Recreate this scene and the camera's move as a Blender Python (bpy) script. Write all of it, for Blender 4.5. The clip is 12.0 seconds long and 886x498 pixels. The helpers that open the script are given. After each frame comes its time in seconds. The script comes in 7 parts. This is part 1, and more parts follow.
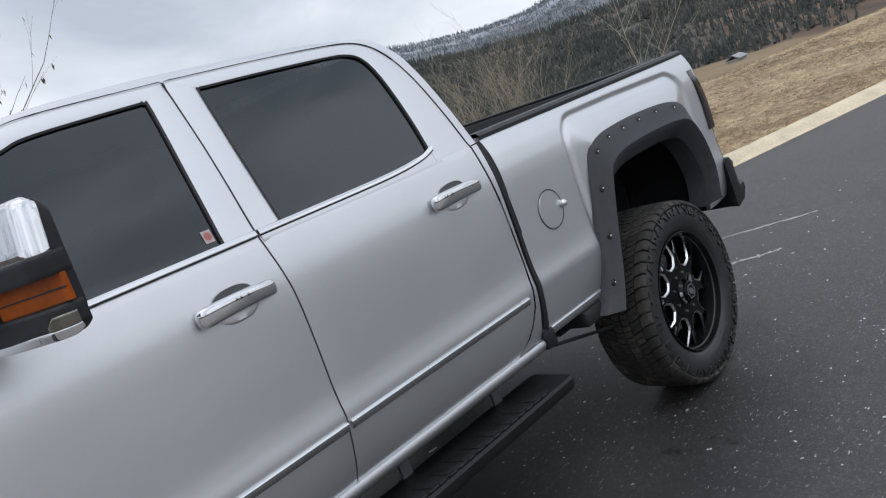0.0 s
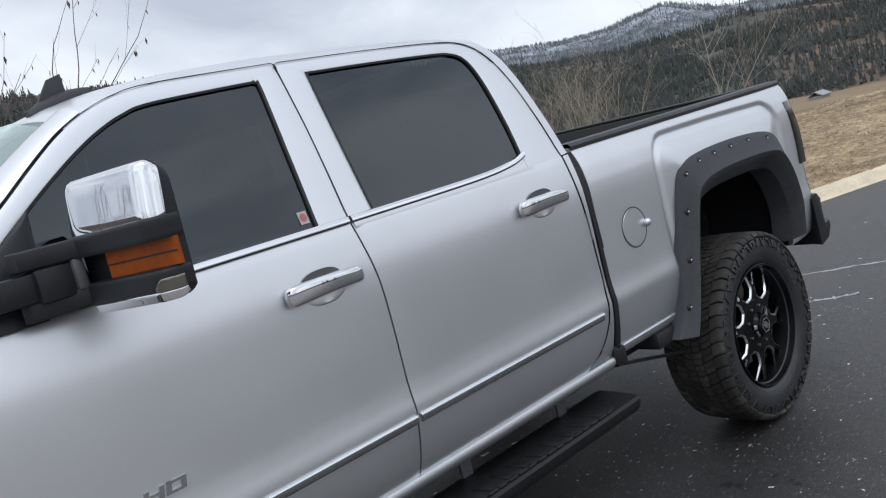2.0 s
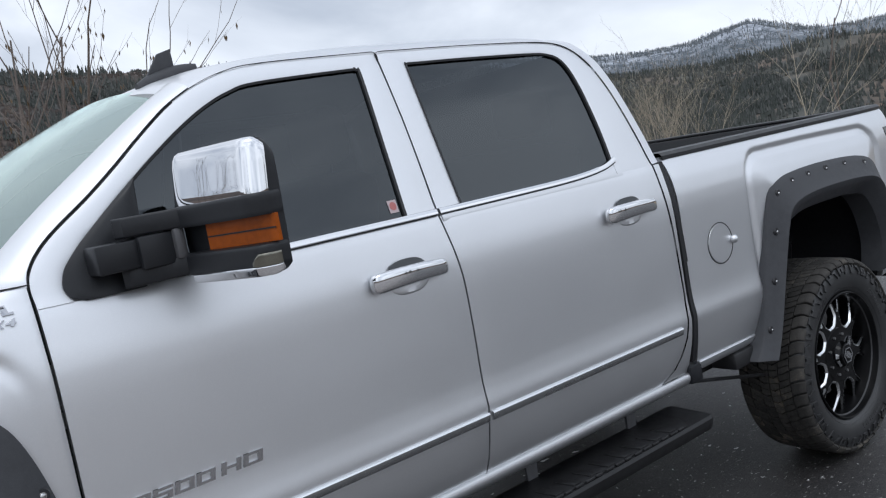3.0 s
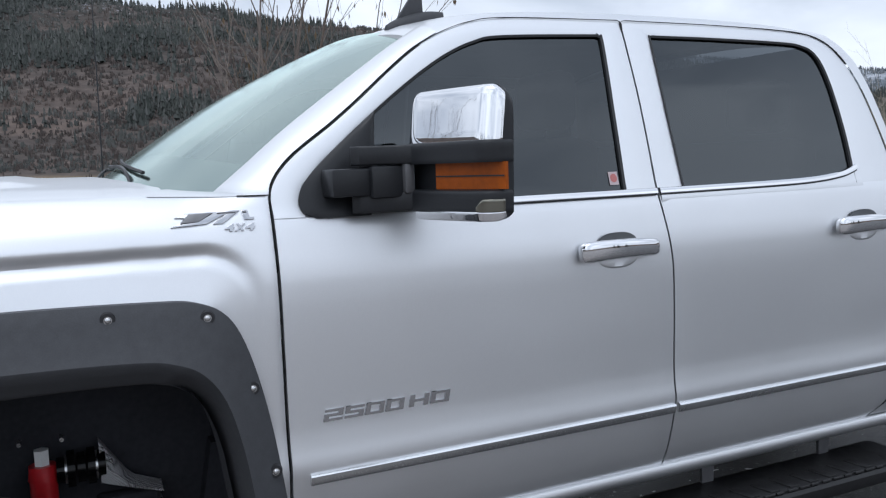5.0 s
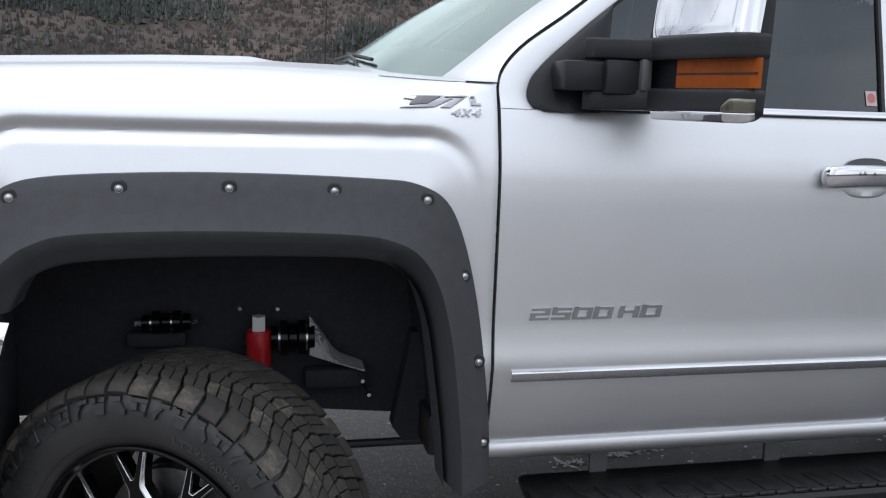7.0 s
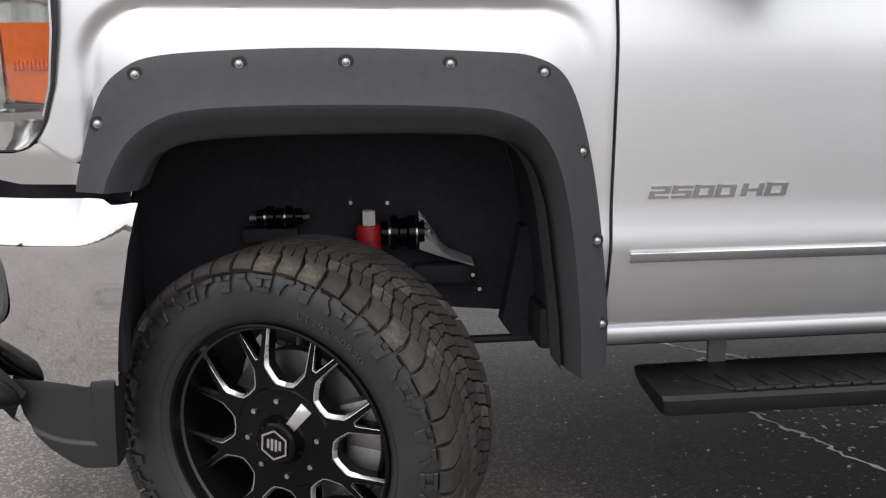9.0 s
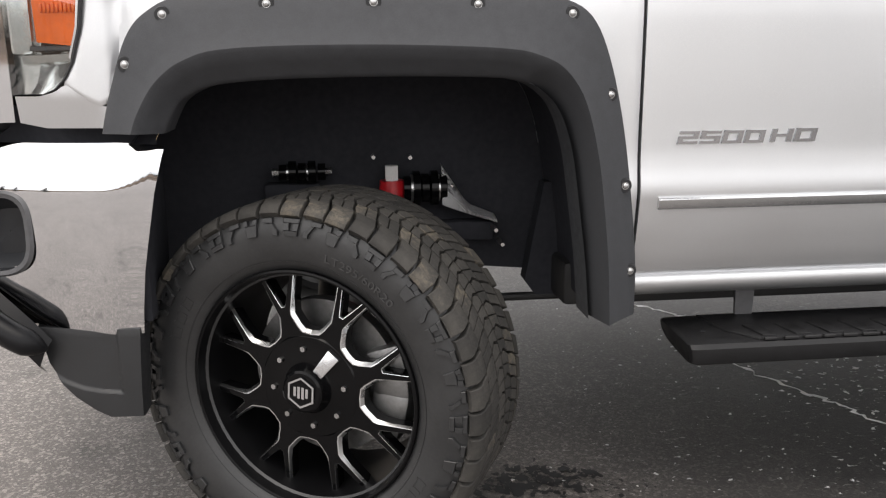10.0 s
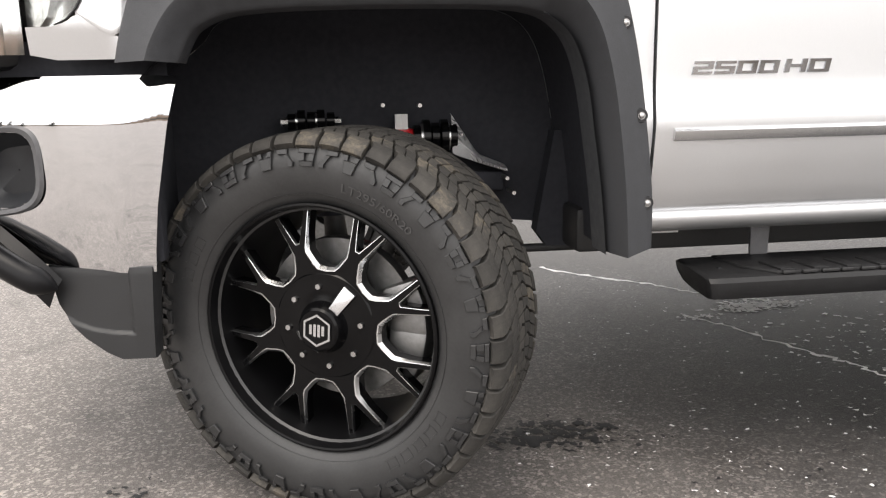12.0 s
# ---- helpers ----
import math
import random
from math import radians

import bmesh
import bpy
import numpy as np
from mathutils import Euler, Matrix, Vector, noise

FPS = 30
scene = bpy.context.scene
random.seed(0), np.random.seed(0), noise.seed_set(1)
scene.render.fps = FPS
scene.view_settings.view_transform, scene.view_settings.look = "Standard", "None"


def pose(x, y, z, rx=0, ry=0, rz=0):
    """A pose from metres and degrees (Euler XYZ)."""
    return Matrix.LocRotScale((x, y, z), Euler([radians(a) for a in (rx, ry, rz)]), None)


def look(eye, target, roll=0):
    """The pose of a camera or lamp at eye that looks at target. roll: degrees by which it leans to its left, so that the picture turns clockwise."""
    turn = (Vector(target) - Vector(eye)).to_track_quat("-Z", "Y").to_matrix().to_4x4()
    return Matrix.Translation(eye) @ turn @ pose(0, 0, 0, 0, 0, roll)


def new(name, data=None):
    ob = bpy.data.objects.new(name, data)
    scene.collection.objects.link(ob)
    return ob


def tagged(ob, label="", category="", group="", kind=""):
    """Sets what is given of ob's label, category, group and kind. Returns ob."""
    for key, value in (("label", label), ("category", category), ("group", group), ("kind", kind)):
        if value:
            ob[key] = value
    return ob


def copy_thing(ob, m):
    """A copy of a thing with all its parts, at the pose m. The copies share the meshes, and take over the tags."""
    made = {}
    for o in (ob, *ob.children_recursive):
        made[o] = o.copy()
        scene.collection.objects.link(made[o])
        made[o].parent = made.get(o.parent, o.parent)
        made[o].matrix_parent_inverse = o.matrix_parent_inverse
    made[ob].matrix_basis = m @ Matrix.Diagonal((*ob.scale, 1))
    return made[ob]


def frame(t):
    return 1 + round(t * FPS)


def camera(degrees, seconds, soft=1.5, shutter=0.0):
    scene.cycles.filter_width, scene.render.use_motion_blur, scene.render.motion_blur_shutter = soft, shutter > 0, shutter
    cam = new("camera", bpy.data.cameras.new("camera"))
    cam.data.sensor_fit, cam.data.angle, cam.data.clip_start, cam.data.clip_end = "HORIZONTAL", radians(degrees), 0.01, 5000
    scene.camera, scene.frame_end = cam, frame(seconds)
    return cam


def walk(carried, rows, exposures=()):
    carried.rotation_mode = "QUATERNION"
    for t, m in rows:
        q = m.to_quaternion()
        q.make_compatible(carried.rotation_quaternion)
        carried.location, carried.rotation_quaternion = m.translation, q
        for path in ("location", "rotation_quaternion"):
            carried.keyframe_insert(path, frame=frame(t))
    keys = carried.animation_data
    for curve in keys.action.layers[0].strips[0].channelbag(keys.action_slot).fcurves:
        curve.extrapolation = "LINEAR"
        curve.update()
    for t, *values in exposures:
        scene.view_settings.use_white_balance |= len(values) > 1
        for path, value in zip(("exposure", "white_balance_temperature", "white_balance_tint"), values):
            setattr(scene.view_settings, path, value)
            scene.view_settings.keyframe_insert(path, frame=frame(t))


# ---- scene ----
cam = camera(55.3, 12.0, soft=1.2)
PATH = [
    (0, (0.498, -3.009, 1.592), (1.899, -1.614, 1.293), -20.1),
    (0.5, (0.487, -2.996, 1.597), (1.885, -1.597, 1.303), -19.3),
    (1, (0.47, -2.992, 1.601), (1.855, -1.576, 1.322), -18.2),
    (1.5, (0.447, -2.978, 1.603), (1.806, -1.535, 1.341), -16.6),
    (2, (0.421, -2.956, 1.607), (1.739, -1.472, 1.36), -14.5),
    (2.5, (0.395, -2.94, 1.603), (1.659, -1.407, 1.376), -12.3),
    (3, (0.372, -2.912, 1.606), (1.581, -1.332, 1.394), -10.4),
    (5, (0.3, -2.878, 1.567), (1.139, -1.075, 1.355), -2.1),
    (5.5, (0.285, -2.865, 1.54), (1.012, -1.015, 1.316), -0.4),
    (6, (0.268, -2.85, 1.518), (0.892, -0.966, 1.263), 1.1),
    (6.5, (0.248, -2.83, 1.493), (0.775, -0.924, 1.195), 2.0),
    (7, (0.235, -2.808, 1.454), (0.664, -0.886, 1.111), 1.9),
    (7.5, (0.215, -2.787, 1.415), (0.565, -0.855, 1.031), 1.2),
    (9.5, (0.125, -2.81, 1.22), (0.366, -0.876, 0.772), -0.3),
    (10, (0.1, -2.812, 1.161), (0.337, -0.877, 0.714), -0.4),
    (10.5, (0.087, -2.814, 1.115), (0.331, -0.877, 0.682), -0.5),
    (11, (0.074, -2.817, 1.068), (0.326, -0.877, 0.653), -0.8),
    (11.5, (0.051, -2.822, 1.014), (0.314, -0.881, 0.607), -0.9),
    (12, (0.033, -2.822, 0.971), (0.3, -0.881, 0.571), -1.1),
]
walk(cam, [(t, look(eye, target, roll)) for t, eye, target, roll in PATH],
     exposures=[(0.0, -0.10, 6250, 9), (3.0, -0.02, 6100, 9), (5.5, 0.07, 5950, 9), (7.5, 0.20, 6400, 10), (9.5, 0.62, 7000, 11), (12.0, 1.25, 7250, 11)])

# ---- world and light ----
world = bpy.data.worlds.new("overcast_sky")
scene.world = world
world.use_nodes = True
wn, wl = world.node_tree.nodes, world.node_tree.links
wn.clear()
w_out = wn.new("ShaderNodeOutputWorld")
w_bg = wn.new("ShaderNodeBackground")
w_sky = wn.new("ShaderNodeTexSky")
w_sky.sky_type, w_sky.sun_disc = "NISHITA", False
w_sky.sun_elevation, w_sky.sun_rotation = radians(66), radians(214)
w_co = wn.new("ShaderNodeTexCoord")
w_map = wn.new("ShaderNodeMapping")
w_map.inputs["Scale"].default_value = (1.0, 1.0, 1.9)
w_noise = wn.new("ShaderNodeTexNoise")
w_noise.inputs["Scale"].default_value, w_noise.inputs["Detail"].default_value = 2.5, 6.0
w_noise.inputs["Roughness"].default_value, w_noise.inputs["Distortion"].default_value = 0.50, 0.35
w_ramp = wn.new("ShaderNodeValToRGB")
w_ramp.color_ramp.elements[0].position, w_ramp.color_ramp.elements[0].color = 0.34, (0.435, 0.462, 0.515, 1)
w_ramp.color_ramp.elements[1].position, w_ramp.color_ramp.elements[1].color = 0.64, (0.84, 0.85, 0.88, 1)
w_dim = wn.new("ShaderNodeMix")
w_dim.data_type, w_dim.blend_type = "RGBA", "MULTIPLY"
w_dim.inputs["Factor"].default_value = 1.0
w_dim.inputs["B"].default_value = (0.12, 0.12, 0.12, 1)
w_mix = wn.new("ShaderNodeMix")
w_mix.data_type = "RGBA"
w_mix.inputs["Factor"].default_value = 0.94
wl.new(w_co.outputs["Generated"], w_map.inputs["Vector"])
wl.new(w_map.outputs["Vector"], w_noise.inputs["Vector"])
wl.new(w_noise.outputs["Fac"], w_ramp.inputs["Fac"])
wl.new(w_sky.outputs["Color"], w_dim.inputs["A"])
wl.new(w_dim.outputs["Result"], w_mix.inputs["A"])
wl.new(w_ramp.outputs["Color"], w_mix.inputs["B"])
# an overcast sky is brightest overhead and dimmest near the horizon
w_up = wn.new("ShaderNodeSeparateXYZ")
w_rise = wn.new("ShaderNodeMapRange")
w_rise.interpolation_type = "SMOOTHSTEP"
w_rise.inputs["From Min"].default_value, w_rise.inputs["From Max"].default_value = 0.10, 0.85
w_rise.inputs["To Min"].default_value, w_rise.inputs["To Max"].default_value = 1.33, 1.25
wl.new(w_co.outputs["Generated"], w_up.inputs["Vector"])
wl.new(w_up.outputs["Z"], w_rise.inputs["Value"])
# and brighter around the veiled sun
w_dot = wn.new("ShaderNodeVectorMath")
w_dot.operation = "DOT_PRODUCT"
w_dot.inputs[1].default_value = Vector((-0.12, -0.22, 0.97)).normalized()
w_glow = wn.new("ShaderNodeMapRange")
w_glow.interpolation_type = "SMOOTHSTEP"
w_glow.inputs["From Min"].default_value, w_glow.inputs["From Max"].default_value = -0.1, 1.0
w_glow.inputs["To Min"].default_value, w_glow.inputs["To Max"].default_value = 1.0, 1.5
w_mul = wn.new("ShaderNodeMath")
w_mul.operation = "MULTIPLY"
wl.new(w_co.outputs["Generated"], w_dot.inputs[0])
wl.new(w_dot.outputs["Value"], w_glow.inputs["Value"])
wl.new(w_rise.outputs["Result"], w_mul.inputs[0])
wl.new(w_glow.outputs["Result"], w_mul.inputs[1])
wl.new(w_mul.outputs[0], w_bg.inputs["Strength"])
wl.new(w_mix.outputs["Result"], w_bg.inputs["Color"])
wl.new(w_bg.outputs["Background"], w_out.inputs["Surface"])

sun = new("sun", bpy.data.lights.new("sun", "SUN"))
sun.data.energy, sun.data.angle, sun.data.color = 0.6, radians(28), (1.0, 0.97, 0.93)
sun.matrix_world = look((-4, -6, 16), (0, 0, 0))

# ---- materials ----


def shader(name, color=(0.5, 0.5, 0.5), rough=0.5, metal=0.0, coat=0.0, spec=0.5):
    m = bpy.data.materials.new(name)
    m.use_nodes = True
    b = m.node_tree.nodes["Principled BSDF"]
    b.inputs["Base Color"].default_value = (*color, 1)
    b.inputs["Roughness"].default_value = rough
    b.inputs["Metallic"].default_value = metal
    b.inputs["Coat Weight"].default_value = coat
    b.inputs["Coat Roughness"].default_value = 0.04
    b.inputs["Specular IOR Level"].default_value = spec
    return m, b


def coords(m, kind="Object", scale=(1, 1, 1)):
    n, l = m.node_tree.nodes, m.node_tree.links
    co, mp = n.new("ShaderNodeTexCoord"), n.new("ShaderNodeMapping")
    mp.inputs["Scale"].default_value = scale
    l.new(co.outputs[kind], mp.inputs["Vector"])
    return mp.outputs["Vector"]


def noise_of(m, vec, scale, detail=4.0, rough=0.55, distort=0.0):
    t = m.node_tree.nodes.new("ShaderNodeTexNoise")
    t.inputs["Scale"].default_value, t.inputs["Detail"].default_value = scale, detail
    t.inputs["Roughness"].default_value, t.inputs["Distortion"].default_value = rough, distort
    m.node_tree.links.new(vec, t.inputs["Vector"])
    return t.outputs["Fac"]


def ramp_of(m, fac, stops):
    r = m.node_tree.nodes.new("ShaderNodeValToRGB")
    e = r.color_ramp.elements
    while len(e) < len(stops):
        e.new(0.5)
    for k, (p, c) in zip(e, stops):
        k.position, k.color = p, (*c, 1)
    m.node_tree.links.new(fac, r.inputs["Fac"])
    return r.outputs["Color"]


def mix_of(m, fac, a, b, mode="MIX"):
    x = m.node_tree.nodes.new("ShaderNodeMix")
    x.data_type, x.blend_type = "RGBA", mode
    for key, v in (("Factor", fac), ("A", a), ("B", b)):
        if isinstance(v, (int, float)):
            x.inputs[key].default_value = v
        elif isinstance(v, tuple):
            x.inputs[key].default_value = (*v, 1)
        else:
            m.node_tree.links.new(v, x.inputs[key])
    return x.outputs["Result"]


def bump_of(m, b, height, strength, distance=0.01):
    u = m.node_tree.nodes.new("ShaderNodeBump")
    u.inputs["Strength"].default_value, u.inputs["Distance"].default_value = strength, distance
    m.node_tree.links.new(height, u.inputs["Height"])
    m.node_tree.links.new(u.outputs["Normal"], b.inputs["Normal"])


def vary(name, color, rough, metal=0.0, coat=0.0, scale=30.0, amount=0.12, bump=0.0, rough_var=0.08, dist=0.002, kind="Object", spec=0.5):
    """A material whose colour and roughness vary at two scales, with fine relief."""
    m, b = shader(name, color, rough, metal, coat, spec)
    v = coords(m, kind)
    fine, wide = noise_of(m, v, scale, 5.0), noise_of(m, v, scale * 0.09, 3.0)
    lo, hi = tuple(c * (1 - amount) for c in color), tuple(min(1, c * (1 + amount)) for c in color)
    base = mix_of(m, 0.5, ramp_of(m, fine, [(0.3, lo), (0.7, hi)]), ramp_of(m, wide, [(0.3, lo), (0.7, hi)]))
    m.node_tree.links.new(base, b.inputs["Base Color"])
    rr = ramp_of(m, wide, [(0.3, (max(0, rough - rough_var),) * 3), (0.7, (min(1, rough + rough_var),) * 3)])
    m.node_tree.links.new(rr, b.inputs["Roughness"])
    if bump:
        bump_of(m, b, fine, bump, dist)
    return m


def glass_of(name, tint, gloss, rough=0.01, base=0.06, sheen=(1, 1, 1)):
    """Tinted pane: light passes through by its tint, and the surface reflects by Fresnel."""
    m = bpy.data.materials.new(name)
    m.use_nodes = True
    n, l = m.node_tree.nodes, m.node_tree.links
    n.clear()
    out, mix = n.new("ShaderNodeOutputMaterial"), n.new("ShaderNodeMixShader")
    tr, gl, fr = n.new("ShaderNodeBsdfTransparent"), n.new("ShaderNodeBsdfGlossy"), n.new("ShaderNodeFresnel")
    mul = n.new("ShaderNodeMath")
    mul.operation, mul.use_clamp = "MULTIPLY_ADD", True
    mul.inputs[1].default_value, mul.inputs[2].default_value = gloss, base
    tr.inputs["Color"].default_value = (*tint, 1)
    gl.inputs["Roughness"].default_value = rough
    gl.inputs["Color"].default_value = (*sheen, 1)
    fr.inputs["IOR"].default_value = 1.5
    l.new(fr.outputs["Fac"], mul.inputs[0])
    l.new(mul.outputs[0], mix.inputs["Fac"])
    l.new(tr.outputs[0], mix.inputs[1])
    l.new(gl.outputs[0], mix.inputs[2])
    l.new(mix.outputs[0], out.inputs["Surface"])
    return m


def paint_of():
    """Silver metallic lacquer with fine flake under a clear coat."""
    m, b = shader("silver_paint", (0.74, 0.75, 0.77), 0.42, 0.95, 0.35)
    b.inputs["Coat Roughness"].default_value = 0.06
    v = coords(m)
    flake = m.node_tree.nodes.new("ShaderNodeTexVoronoi")
    flake.inputs["Scale"].default_value = 900.0
    m.node_tree.links.new(v, flake.inputs["Vector"])
    sep = ramp_of(m, flake.outputs["Distance"], [(0.0, (0.66, 0.672, 0.69)), (1.0, (0.75, 0.758, 0.772))])
    dust = ramp_of(m, noise_of(m, v, 2.3, 5.0), [(0.35, (0.97, 0.97, 0.97)), (0.75, (1.0, 1.0, 1.0))])
    m.node_tree.links.new(mix_of(m, 1.0, sep, dust, "MULTIPLY"), b.inputs["Base Color"])
    rr = ramp_of(m, noise_of(m, v, 5.0, 4.0), [(0.3, (0.40,) * 3), (0.7, (0.46,) * 3)])
    m.node_tree.links.new(rr, b.inputs["Roughness"])
    return m


PAINT = paint_of()
CHROME = vary("chrome", (0.68, 0.685, 0.70), 0.045, 1.0, scale=12, amount=0.03, rough_var=0.02)
# chrome with the dark gold reflection of the ground put into its colour
TONEDCHROME = vary("reflection_toned_chrome", (0.20, 0.195, 0.165), 0.12, 1.0, scale=30, amount=0.1)
BRIGHT = vary("bright_trim", (0.70, 0.71, 0.73), 0.2, 1.0, scale=40, amount=0.05)
MOULD = vary("satin_silver_moulding", (0.72, 0.73, 0.74), 0.24, 0.97, 0.3, scale=40, amount=0.05)
MILLED = vary("milled_aluminium", (0.78, 0.79, 0.80), 0.25, 1.0, scale=80, amount=0.06)
FLARE = vary("textured_black_plastic", (0.053, 0.0545, 0.059), 0.55, scale=420, amount=0.2, bump=0.25, dist=0.0006, spec=0.20)
PLASTIC = vary("black_plastic", (0.013, 0.014, 0.0165), 0.42, scale=150, amount=0.2, bump=0.12, dist=0.0008, spec=0.32)
STEPMAT = vary("step_coating", (0.010, 0.010, 0.0108), 0.5, scale=260, amount=0.3, bump=0.4, dist=0.001, spec=0.36)
RIBMAT = vary("damp_step_rib", (0.02, 0.02, 0.021), 0.38, scale=200, amount=0.3, spec=0.45)
RUBBER = vary("seal_rubber", (0.012, 0.012, 0.014), 0.55, scale=90, amount=0.2)
# darker copy of the liner for the rear well, shade put into the colour
SHADEDLINER = vary("shaded_well_liner", (0.013, 0.013, 0.015), 0.8, scale=60, amount=0.25, bump=0.2, dist=0.002, spec=0.12)
LINER = vary("wheel_well_liner", (0.033, 0.034, 0.040), 0.8, scale=60, amount=0.25, bump=0.2, dist=0.002, spec=0.12)
FRAME = vary("frame_black", (0.014, 0.014, 0.015), 0.55, scale=50, amount=0.3, bump=0.2)
GLOSSBLACK = vary("gloss_black", (0.0032, 0.0032, 0.0036), 0.14, coat=0.03, scale=20, amount=0.2, rough_var=0.04, spec=0.16)
BOLT = vary("bolt_steel", (0.50, 0.50, 0.50), 0.28, 1.0, scale=200, amount=0.15)
BRAKE = vary("bare_brake_metal", (0.24, 0.24, 0.24), 0.42, 0.9, scale=70, amount=0.3, bump=0.15)
REDPAINT = vary("red_polyurethane", (0.45, 0.012, 0.018), 0.4, scale=60, amount=0.2)
WHITEPART = vary("pale_nylon", (0.75, 0.75, 0.74), 0.4, scale=60, amount=0.1)
AMBER = vary("amber_lens", (0.27, 0.058, 0.002), 0.28, scale=60, amount=0.3, spec=0.2)
ORANGE = vary("orange_lens", (0.74, 0.125, 0.012), 0.2, coat=0.2, scale=60, amount=0.15)
LAMPSILVER = vary("lamp_reflector", (0.68, 0.69, 0.68), 0.22, 0.95, scale=20, amount=0.15)
INTERIOR = vary("dark_interior", (0.03, 0.03, 0.033), 0.7, scale=80, amount=0.25)
SEATMAT = vary("seat_leather", (0.05, 0.05, 0.053), 0.5, scale=60, amount=0.25)
DASH = vary("dashboard_vinyl", (0.10, 0.10, 0.105), 0.6, scale=80, amount=0.2)
TINT = glass_of("tinted_glass", (0.085, 0.094, 0.102), 1.0, base=0.032, sheen=(0.88, 0.95, 1.0))
SCREEN = glass_of("windshield_glass", (0.55, 0.68, 0.62), 1.1, rough=0.14, base=0.23, sheen=(0.84, 0.97, 0.92))
CLEAR = glass_of("lamp_cover", (0.86, 0.88, 0.88), 1.0, base=0.05)
TAIL = vary("smoked_tail_lens", (0.012, 0.009, 0.008), 0.2, coat=0.15, scale=40, amount=0.3)
STICKERW = vary("sticker_white", (0.46, 0.38, 0.39), 0.4, scale=70, amount=0.1)
STICKERR = vary("sticker_red", (0.42, 0.13, 0.12), 0.4, scale=70, amount=0.15)
DARKINK = vary("badge_dark", (0.17, 0.17, 0.18), 0.35, scale=70, amount=0.2)


def tyre_of(name, lo, hi):
    m, b = shader(name, lo, 0.43, spec=0.55)
    v = coords(m)
    dust = noise_of(m, v, 9.0, 6.0, 0.65)
    fine = noise_of(m, v, 160.0, 3.0)
    c = mix_of(m, 0.35, ramp_of(m, dust, [(0.35, lo), (0.72, hi)]), ramp_of(m, fine, [(0.3, lo), (0.75, hi)]))
    m.node_tree.links.new(c, b.inputs["Base Color"])
    bump_of(m, b, fine, 0.25, 0.0008)
    return m


TYRE = tyre_of("tyre_rubber", (0.014, 0.0143, 0.0152), (0.036, 0.0364, 0.0374))
# clean groove rubber, with the shade between the blocks put into its colour
GROOVESHADE = tyre_of("shaded_groove_rubber", (0.005, 0.005, 0.005), (0.010, 0.0095, 0.009))


def tread_of():
    """Rubber with brown road dust on it, uneven from block to block, and some dried mud."""
    m, b = shader("dusty_tread_rubber", (0.05, 0.05, 0.05), 0.8, spec=0.3)
    v = coords(m)
    own = m.node_tree.nodes.new("ShaderNodeObjectInfo").outputs["Random"]
    dust, fine = noise_of(m, v, 14.0, 6.0, 0.7), noise_of(m, v, 130.0, 4.0, 0.7)
    c = mix_of(m, 0.4, ramp_of(m, dust, [(0.32, (0.016, 0.016, 0.016)), (0.70, (0.052, 0.049, 0.045))]), ramp_of(m, fine, [(0.3, (0.012, 0.012, 0.012)), (0.75, (0.055, 0.052, 0.048))]))
    c = mix_of(m, 0.8, c, ramp_of(m, own, [(0.0, (0.95, 0.94, 0.93)), (1.0, (1.7, 1.66, 1.60))]), "MULTIPLY")
    mud = mix_of(m, 0.5, noise_of(m, v, 26.0, 6.0, 0.75, 0.4), own)
    c = mix_of(m, ramp_of(m, mud, [(0.71, (0, 0, 0)), (0.80, (0.55, 0.55, 0.55))]), c, (0.19, 0.16, 0.12))
    m.node_tree.links.new(c, b.inputs["Base Color"])
    bump_of(m, b, fine, 0.35, 0.0012)
    return m


TREAD = tread_of()
RIMBLACK = vary("satin_black_rim", (0.0040, 0.0040, 0.0045), 0.35, scale=30, amount=0.2, spec=0.14)
RAILMAT = vary("textured_rail_cap", (0.016, 0.0165, 0.018), 0.5, scale=200, amount=0.3, bump=0.3, dist=0.001, spec=0.5)
SKIDBLACK = vary("smooth_black_bar", (0.006, 0.006, 0.007), 0.35, scale=60, amount=0.2, spec=0.2)
BRACKETMAT = vary("grey_bracket", (0.095, 0.095, 0.10), 0.5, 0.3, scale=60, amount=0.2)
DAMMAT = vary("dark_grey_valance", (0.020, 0.0205, 0.022), 0.5, scale=300, amount=0.15, bump=0.2, dist=0.0006)
BADGE = vary("badge_chrome", (0.46, 0.465, 0.48), 0.18, 1.0, scale=60, amount=0.1)

# ---- mesh helpers ----


def link_mesh(name, verts, faces, mat, parent=None, label="", angle=32, mats=None, face_mats=None):
    me = bpy.data.meshes.new(name)
    me.from_pydata([tuple(map(float, v)) for v in verts], [], faces)
    me.materials.append(mat)
    for extra in mats or ():
        me.materials.append(extra)
    if face_mats is not None:
        me.polygons.foreach_set("material_index", face_mats)
    me.polygons.foreach_set("use_smooth", [True] * len(me.polygons))
    me.validate()
    me.set_sharp_from_angle(angle=radians(angle))
    ob = new(name, me)
    if parent is not None:
        ob.parent = parent
    if label:
        tagged(ob, label)
    return ob


def part(name, bm, mat, parent, label="", angle=32):
    bmesh.ops.recalc_face_normals(bm, faces=bm.faces)
    me = bpy.data.meshes.new(name)
    bm.to_mesh(me)
    bm.free()
    me.materials.append(mat)
    me.polygons.foreach_set("use_smooth", [True] * len(me.polygons))
    me.set_sharp_from_angle(angle=radians(angle))
    ob = new(name, me)
    if parent is not None:
        ob.parent = parent
    if label:
        tagged(ob, label)
    return ob


